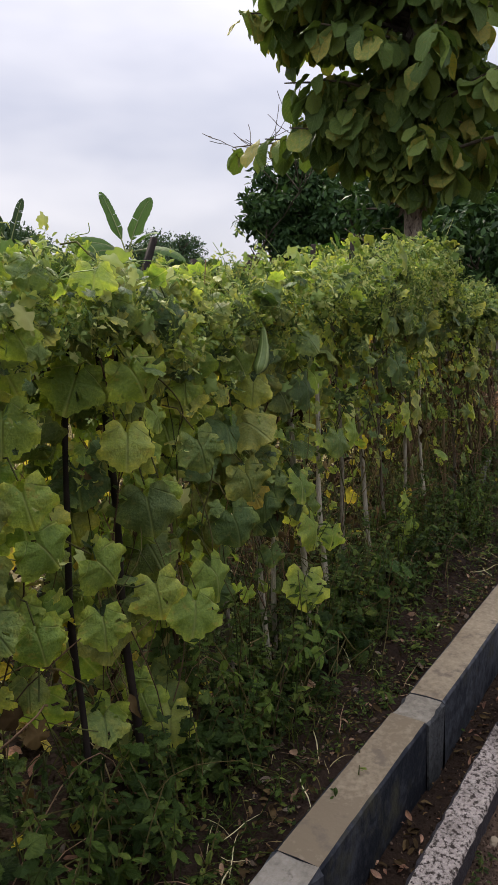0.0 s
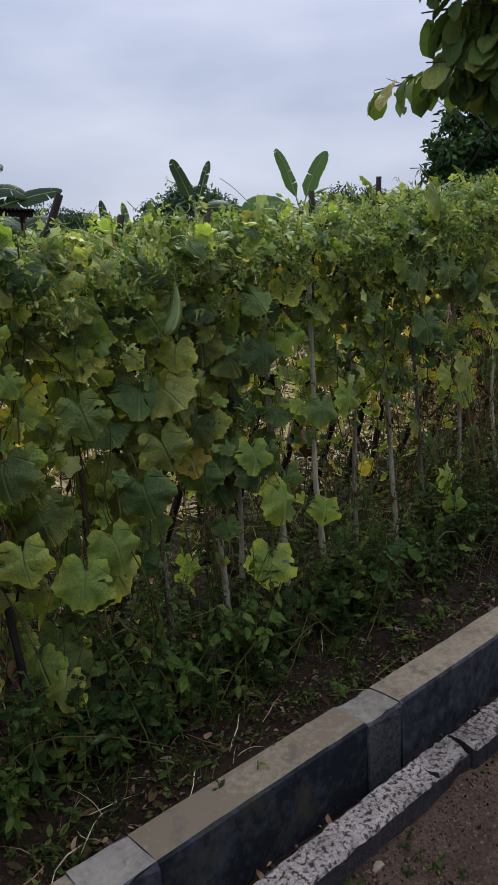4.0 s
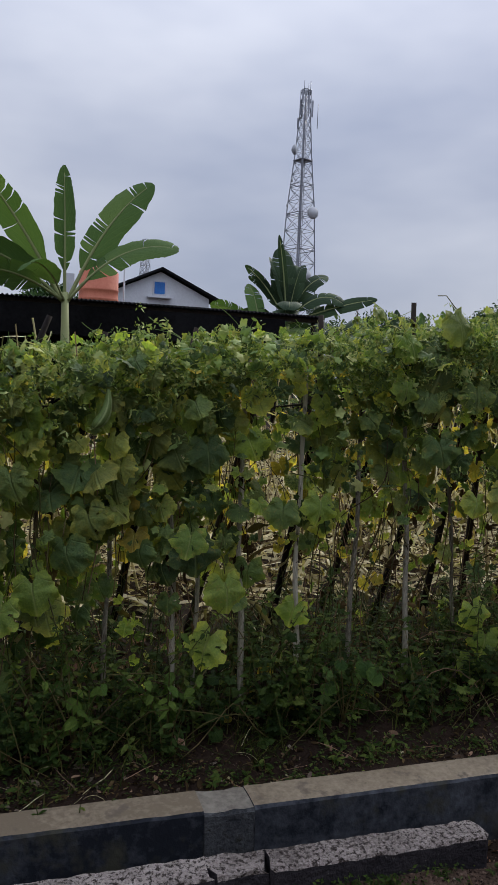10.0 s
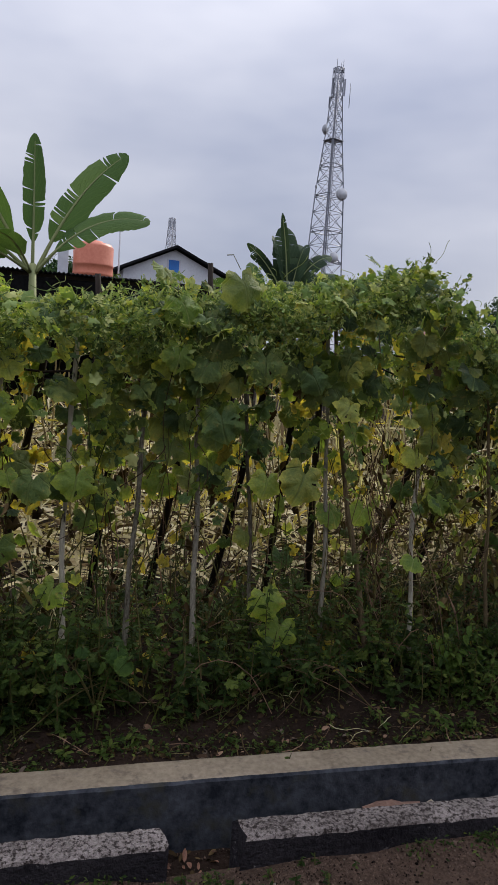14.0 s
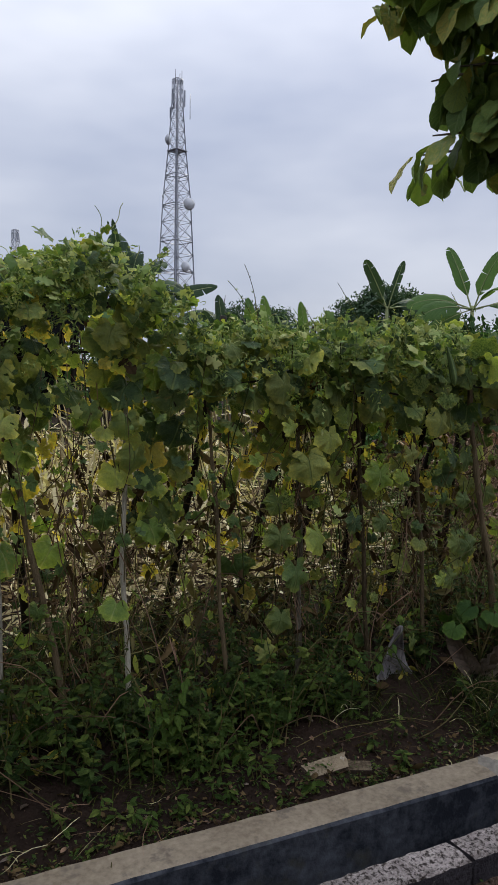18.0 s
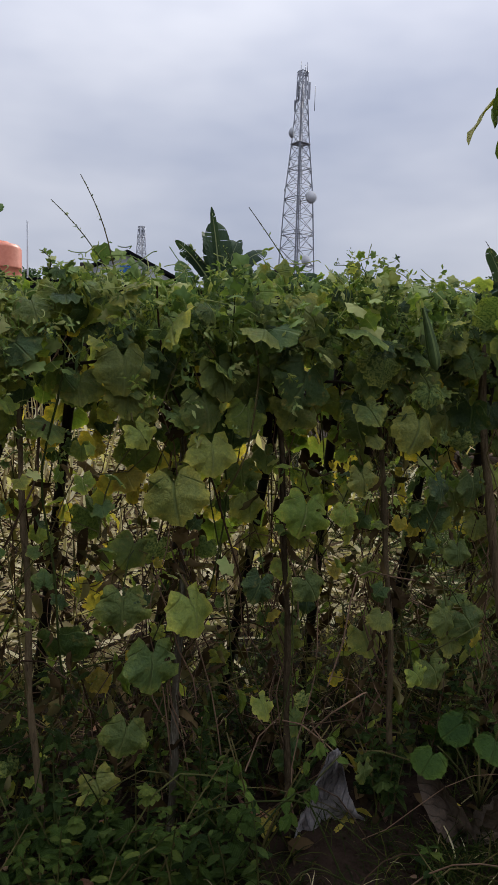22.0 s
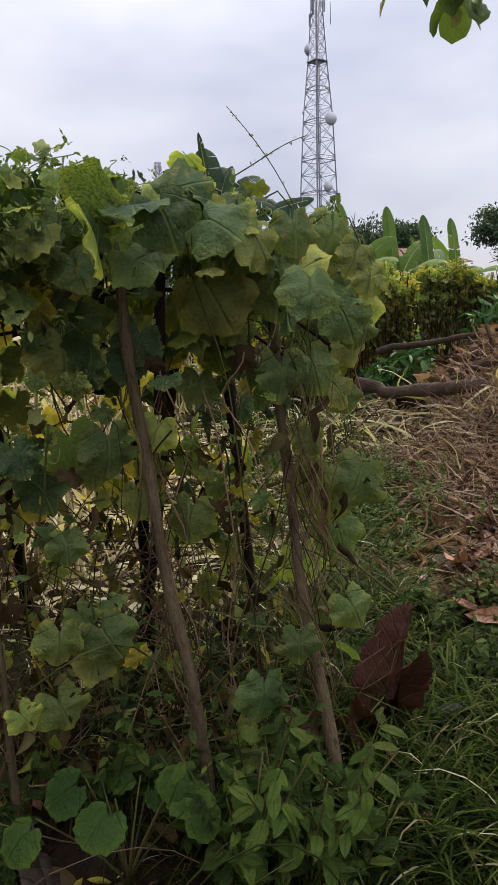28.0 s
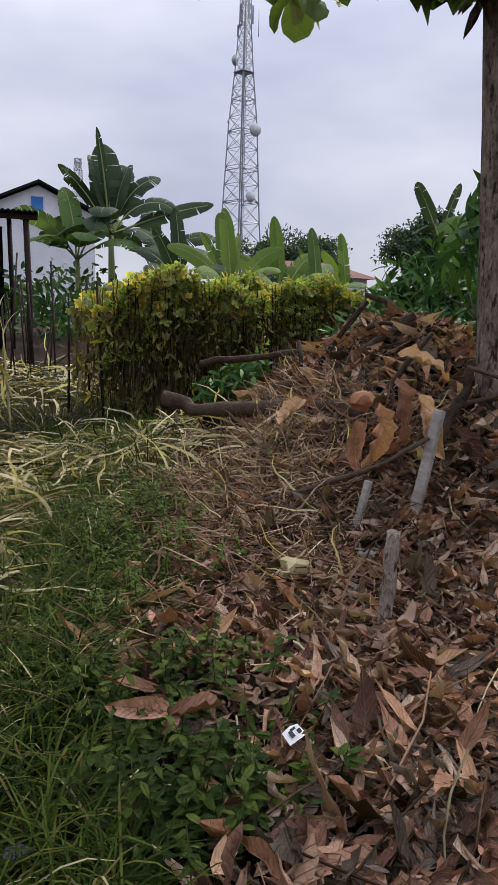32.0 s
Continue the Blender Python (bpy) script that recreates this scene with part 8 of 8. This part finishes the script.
def leafy_weed(name, place, stalks, size, shapes, material, label, seed, heart=False):
    """A weed whose broad leaves can be told apart: bent stalks, each with its leaves."""
    r = np.random.default_rng(seed)
    top = thing(name, place, label, "weed", "leafy weeds")
    b = np.array(place, float)
    for k in range(stalks):
        az, h = r.uniform(0, 6.28), r.uniform(0.5, 1.0) * (0.32 if heart else 0.45)
        d = np.array([math.cos(az), 0.7 * math.sin(az), 0])
        q = np.linspace(0, 1, 6)
        pts = b + np.outer(q ** 1.4, d) * r.uniform(0.05, 0.22) + np.outer(q, [0, -0.02, h])
        stalk = tube("stalk", pts, np.linspace(0.0035, 0.0018, 6), STEM, top, "thin green stalk", 5)
        for i in range(1 if heart else int(r.integers(4, 8))):
            s_ = 1.0 if heart else r.uniform(0.35, 1.0)
            p = np.array([np.interp(s_, q, pts[:, c]) for c in range(3)])
            out = np.array([r.normal(0, 0.8), r.normal(-0.5, 0.6), r.uniform(-1.2, 0.0)])
            sz = r.uniform(*size) * (1.2 - 0.4 * s_ if not heart else 1)
            ob = new("leaf", shapes[(k + i) % len(shapes)])
            rot = frames(np.array([[r.normal(0, 0.3), -0.6 + r.normal(0, 0.3), 1.0]]), out[None])[0]
            ob.matrix_basis = place_leaf(p, rot, sz)
            under(ob, stalk)
    return top


HEARTS = [tri_mesh("leaf", *palmate(70 + k, 0.02, 3, 30, 1), [HEART_GREEN]) for k in range(3)]
OVATE = [tri_mesh("leaf", *blade(330 + k, 0.62, 7, 0.25, 0.22, 1.2, 0.55, 0.1, 0.02), [WEED_BRIGHT]) for k in range(3)]
leafy_weed("leafy_weed", (6.23, 1.10, 0.20), 9, (0.07, 0.105), HEARTS, None, "broad heart-leaved green weed under the trellis", 1, True)
leafy_weed("leafy_weed", (6.48, 1.02, 0.15), 9, (0.045, 0.07), OVATE, None, "bright green weed with pointed leaves under the trellis", 2)
leafy_weed("leafy_weed", (6.62, 1.0, 0.15), 7, (0.045, 0.07), OVATE, None, "bright green weed with pointed leaves under the trellis", 3)
leafy_weed("leafy_weed", (5.52, 1.10, 0.15), 6, (0.035, 0.055), OVATE, None, "bright green weed with pointed leaves under the trellis", 4)
leafy_weed("leafy_weed", (4.62, 1.05, 0.14), 8, (0.035, 0.06), OVATE, None, "bright green weed with pointed leaves under the trellis", 5)
leafy_weed("leafy_weed", (2.30, 1.08, 0.14), 7, (0.04, 0.07), OVATE, None, "bright green weed with pointed leaves under the trellis", 6)
leafy_weed("leafy_weed", (3.05, 1.04, 0.14), 7, (0.05, 0.09), HEARTS, None, "broad heart-leaved green weed under the trellis", 7, True)
leafy_weed("leafy_weed", (1.95, 1.10, 0.14), 5, (0.04, 0.07), OVATE, None, "bright green weed with pointed leaves under the trellis", 8)

# ---- house, tank, shed, masts beyond the field ----
house = thing("house", (13.0, 58.0, 0.2), "white two-storey house with dark gable roof and blue shutter", "house", "houses")
HXC, HYF, HW, HE, HP, HD = 13.0, 54.0, 3.9, 7.55, 9.35, 10.0
bm = bmesh.new()
prof = [(-HW, 0.0), (HW, 0.0), (HW, HE), (0, HP), (-HW, HE)]
f_v = [bm.verts.new((HXC + a, HYF, b)) for a, b in prof]
b_v = [bm.verts.new((HXC + a, HYF + HD, b)) for a, b in prof]
bm.faces.new(f_v)
bm.faces.new(b_v[::-1])
for k in range(5):
    bm.faces.new((f_v[k], b_v[k], b_v[(k + 1) % 5], f_v[(k + 1) % 5]))
part("wall", bm, WALL, house, "white rendered walls")
for sgn in (-1, 1):
    a, b = Vector((HXC - sgn * 0.05, HYF + HD / 2, HP + 0.16)), Vector((HXC + sgn * (HW + 0.7), HYF + HD / 2, HE - 0.17))
    d = (b - a).normalized()
    bm = bmesh.new()
    up = Vector((-d.z * sgn, 0, d.x * sgn)).normalized() * 0.16
    vs = [bm.verts.new(p + Vector((0, oy, 0)) + o) for oy in (-HD / 2 - 0.6, HD / 2 + 0.6) for p in (a, b) for o in (Vector(), up)]
    for q4 in ((0, 1, 3, 2), (4, 6, 7, 5), (0, 4, 5, 1), (2, 3, 7, 6), (0, 2, 6, 4), (1, 5, 7, 3)):
        bm.faces.new([vs[i] for i in q4])
    part("roof", bm, ROOF, house, "dark roof slope")
win = box_part("window", (1.05, 0.10, 1.15), Matrix.Translation((HXC - 0.1, HYF - 0.06, 8.05)), WALL, house, "small attic window")
box_part("shutter", (0.8, 0.08, 0.9), Matrix.Translation((HXC - 0.1, HYF - 0.13, 8.1)), BLUE, win, "blue shutter")
box_part("sill", (1.9, 0.5, 0.12), Matrix.Translation((HXC - 0.1, HYF - 0.30, 7.38)), WALL, house, "pale ledge under the window")
box_part("annexe", (6.5, 5, 5.6), Matrix.Translation((HXC - 5.2, HYF + 4, 2.8)), WALL_GREY, house, "grey rendered side wing")

far_house = thing("house", (27.5, 40, 0.2), "far low house with brown tiled roof", "house", "houses")
box_part("wall", (6, 5, 3.4), Matrix.Translation((27.5, 41, 1.7)), WALL, far_house)
bm = bmesh.new()
vs = [bm.verts.new(p) for p in ((24.0, 37.9, 3.3), (31.0, 37.9, 3.3), (31.0, 44.1, 3.3), (24.0, 44.1, 3.3), (25.8, 41, 4.3), (29.2, 41, 4.3))]
for q4 in ((0, 1, 5, 4), (1, 2, 5), (2, 3, 4, 5), (3, 0, 4), (3, 2, 1, 0)):
    bm.faces.new([vs[i] for i in q4])
part("roof", bm, ROOF_TILE, far_house, "brown tiled roof")

tank = thing("water_tank", (4.55, 22.6, 0.2), "orange plastic water tank on a steel stand", "water tank")
bm = bmesh.new()
rings = [(0.60, 3.72), (0.64, 3.76), (0.64, 3.85), (0.66, 3.88), (0.64, 3.91), (0.64, 4.15), (0.66, 4.18), (0.64, 4.21), (0.64, 4.75), (0.56, 4.86), (0.30, 4.92), (0.28, 4.95), (0.05, 4.97)]
loops = []
for rad, zz in rings:
    loops.append([bm.verts.new((4.55 + rad * math.cos(2 * math.pi * j / 24), 22.6 + rad * math.sin(2 * math.pi * j / 24), zz)) for j in range(24)])
for a, b in zip(loops, loops[1:]):
    for j in range(24):
        bm.faces.new((a[j], a[(j + 1) % 24], b[(j + 1) % 24], b[j]))
bm.faces.new(loops[0][::-1])
bm.faces.new(loops[-1])
part("barrel", bm, TANK, tank, "ribbed orange barrel", True)
for dx in (-0.6, 0.6):
    for dy in (-0.6, 0.6):
        beam("leg", (4.55 + dx, 22.6 + dy, 0.2), (4.55 + dx, 22.6 + dy, 3.5), 0.08, 0.08, STEEL, tank)
box_part("platform", (1.4, 1.4, 0.08), Matrix.Translation((4.55, 22.6, 3.51)), STEEL, tank)
box_part("pier", (0.32, 0.32, 4.5), Matrix.Translation((3.6, 22.6, 2.4)), WALL, tank, "pale masonry pier")
tube("pipe", [(5.35, 22.4, 0.2), (5.35, 22.4, 3.0), (5.35, 22.4, 5.6)], 0.03, DISH, tank, "white riser pipe", 6)

shed = thing("shed", (2.0, 16.0, 0.2), "low open shed with dark corrugated roof on posts", "shed")


def roof_sheet(x0, x1, y0, y1, z0, z1, parent, wave=0.09):
    xs = np.arange(x0, x1, wave / 2)
    v, t = [], []
    for th in (0.0, 0.03):
        for i, xx in enumerate(xs):
            w = 0.02 * (1 if i % 2 else -1)
            v += [(xx, y0, z0 + w + th), (xx, y1, z1 + w + th)]
    n = len(xs)
    for i in range(n - 1):
        a = 2 * i
        t += [(a, a + 1, a + 3), (a, a + 3, a + 2)]
        b = 2 * n + a
        t += [(b, b + 3, b + 1), (b, b + 2, b + 3)]
        t += [(a, b + 2, b), (a, a + 2, b + 2)]
    return under(new("roof", tri_mesh("roof", v, t, None, [ROOF], None, False)), parent, "dark corrugated roof")


roof_sheet(-5.0, 8.6, 13.6, 18.0, 2.98, 3.32, shed)
roof_sheet(-5.0, 1.9, 13.8, 18.0, 3.22, 3.75, shed)
for k, px in enumerate((-4.8, -2.6, -0.4, 1.8, 4.0, 6.2, 7.5, 8.4)):
    for py in (13.8, 17.8):
        tube("post", [(px, py, 0.2), (px + 0.03, py, 1.4), (px, py, 2.98 + (0.30 if py > 15 else 0))], 0.055, STAKE_DARK, shed, "dark post", 7)
beam("beam", (-5, 13.75, 2.92), (8.6, 13.75, 2.92), 0.08, 0.10, STAKE_DARK, shed)
# added panel, stands for the dark underside of the roof
box_part("tarpaulin", (12.6, 0.04, 0.62), Matrix.Translation((1.35, 13.66, 2.58)), ROOF, shed, "black panel added to darken the gap under the eave")
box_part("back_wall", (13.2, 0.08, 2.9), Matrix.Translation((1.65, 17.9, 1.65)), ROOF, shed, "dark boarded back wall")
for k in range(16):
    px = 7.2 + 1.5 * (k % 8) / 8 + rng.normal(0, 0.06)
    tagged(tube("pole", [(px, 11.0 + 0.5 * (k // 8), 0.2), (px + rng.normal(0, 0.1), 11.1 + 0.5 * (k // 8), rng.uniform(1.2, 2.2))], 0.014, STAKE_DARK, None, "", 5), "thin dark bean pole standing in the field", "pole", "bean poles")


def mast(name, cx, cy, height, widths, label, dishes, antennas, leg, brace, panels, turn=20):
    """A square lattice mast. widths: (height, side) from base to top."""
    top = thing(name, (cx, cy, 0), label, "radio mast", "masts")
    hz, ws = [a for a, b in widths], [b for a, b in widths]
    rot = Matrix.Rotation(radians(turn), 3, "Z")

    def corner(k, z):
        w = float(np.interp(z, hz, ws)) / 2
        return Vector((cx, cy, z)) + rot @ Vector(((w if k in (0, 3) else -w), (w if k in (0, 1) else -w), 0))

    for k in range(4):
        tube("leg", [corner(k, z) for z in hz], np.linspace(leg, leg * 0.6, len(hz)), STEEL, top, "", 5)
    lev = [0.0]
    step = height / panels
    while lev[-1] < height - 0.5:
        lev.append(min(height, lev[-1] + step * (1.5 - 1.0 * lev[-1] / height)))
    for a, b in zip(lev, lev[1:]):
        for k in range(4):
            j = (k + 1) % 4
            for p, q in ((corner(k, a), corner(j, b)), (corner(j, a), corner(k, b)), (corner(k, b), corner(j, b))):
                tube("brace", [p, (p + q) / 2, q], brace, STEEL, top, "", 4)
    tube("ladder", [(cx + 0.3, cy, 1), (cx + 0.2, cy, height * 0.5), (cx + 0.1, cy, height - 2)], leg * 0.8, STEEL, top, "", 4)
    if height > 80:
        for dx in (-0.9, 1.2):
            tube("cable_run", [(cx + dx, cy, 1), (cx + dx * 0.8, cy, height * 0.5), (cx + dx * 0.5, cy, height - 8)], leg * 0.35, STEEL, top, "dark cable run", 4)
        for z in (0.36, 0.46, 0.585, 0.685):
            for k in range(4):
                p, q = corner(k, z * height), corner((k + 1) % 4, z * height)
                tube("ring_beam", [p, (p + q) / 2, q], leg * 0.6, STEEL, top, "", 4)
        for dx, dy in ((-1.3, -1.2), (1.4, 1.1), (1.2, -1.3), (4.4, -1.8)):
            tube("whip_antenna", [(cx + dx, cy + dy, height - 2 - 12 * (dx > 4)), (cx + dx, cy + dy, height + 1 - 10 * (dx > 4)), (cx + dx, cy + dy, height + 3 - 8 * (dx > 4))], 0.12, STEEL, top, "thin whip antenna", 4)
    for z in (0.765 * height,):
        w = float(np.interp(z, hz, ws)) + 0.8
        if height > 80:
            box_part("platform", (w, w, 0.25), Matrix.Translation((cx, cy, z)) @ rot.to_4x4(), STEEL, top, "work platform", 0.05)
    for dx, z, rad, aim in dishes:
        bm = bmesh.new()
        segs, lp = 20, []
        for s in (1.0, 0.85, 0.55, 0.2):
            lp.append([bm.verts.new((rad * s * math.cos(2 * math.pi * j / segs), rad * 0.55 * (1 - s * s) - 0.2, rad * s * math.sin(2 * math.pi * j / segs))) for j in range(segs)])
        for p, q in zip(lp, lp[1:]):
            for j in range(segs):
                bm.faces.new((p[j], p[(j + 1) % segs], q[(j + 1) % segs], q[j]))
        bm.faces.new(lp[-1])
        rim = [bm.verts.new((v.co.x * 0.92, v.co.y - rad * 0.35, v.co.z * 0.92)) for v in lp[0]]
        for j in range(segs):
            bm.faces.new((lp[0][j], lp[0][(j + 1) % segs], rim[(j + 1) % segs], rim[j]))
        bm.faces.new(rim)
        bm.transform(Matrix.Translation((cx + dx * math.cos(radians(-22)), cy + dx * math.sin(radians(-22)) - 4, z)) @ Matrix.Rotation(radians(aim), 4, "Z"))
        part("dish", bm, DISH, top, "white drum dish antenna", True)
    for dx, dy, z, h in antennas:
        box_part("panel_antenna", (0.6, 0.4, h), Matrix.Translation((cx + dx, cy + dy, z)), STEEL, top, "slim panel antenna", 0.05)
    return top


MX, MY = 108.0, 258.8
mast("lattice_mast", MX, MY, 110.0, [(0, 14), (32, 10), (66, 7.4), (86, 4.5), (100, 3.0), (110, 2.8)], "tall grey steel lattice mast with dishes", [(-5.2, 87, 1.9, 60), (2.9, 64, 2.3, 8), (1.7, 41, 2.0, 20), (-5.5, 76, 0.8, 60), (-6.8, 66.5, 0.8, 60)],
     [(-2.4, -1, 103, 5.5), (2.2, -1.6, 103, 6), (0.2, -2.6, 104, 6), (-0.5, 2.4, 103, 5.5), (-2.2, 1.4, 98, 4), (-2.0, -1.8, 107, 5), (1.9, 1.8, 107.5, 5)], 0.30, 0.12, 19)
mast("lattice_mast", 46.0, 243.0, 46.0, [(0, 5), (30, 3), (46, 1.6)], "slim far lattice mast", [], [(0.6, -0.6, 44, 2), (-0.6, -0.6, 44, 2)], 0.16, 0.09, 12)
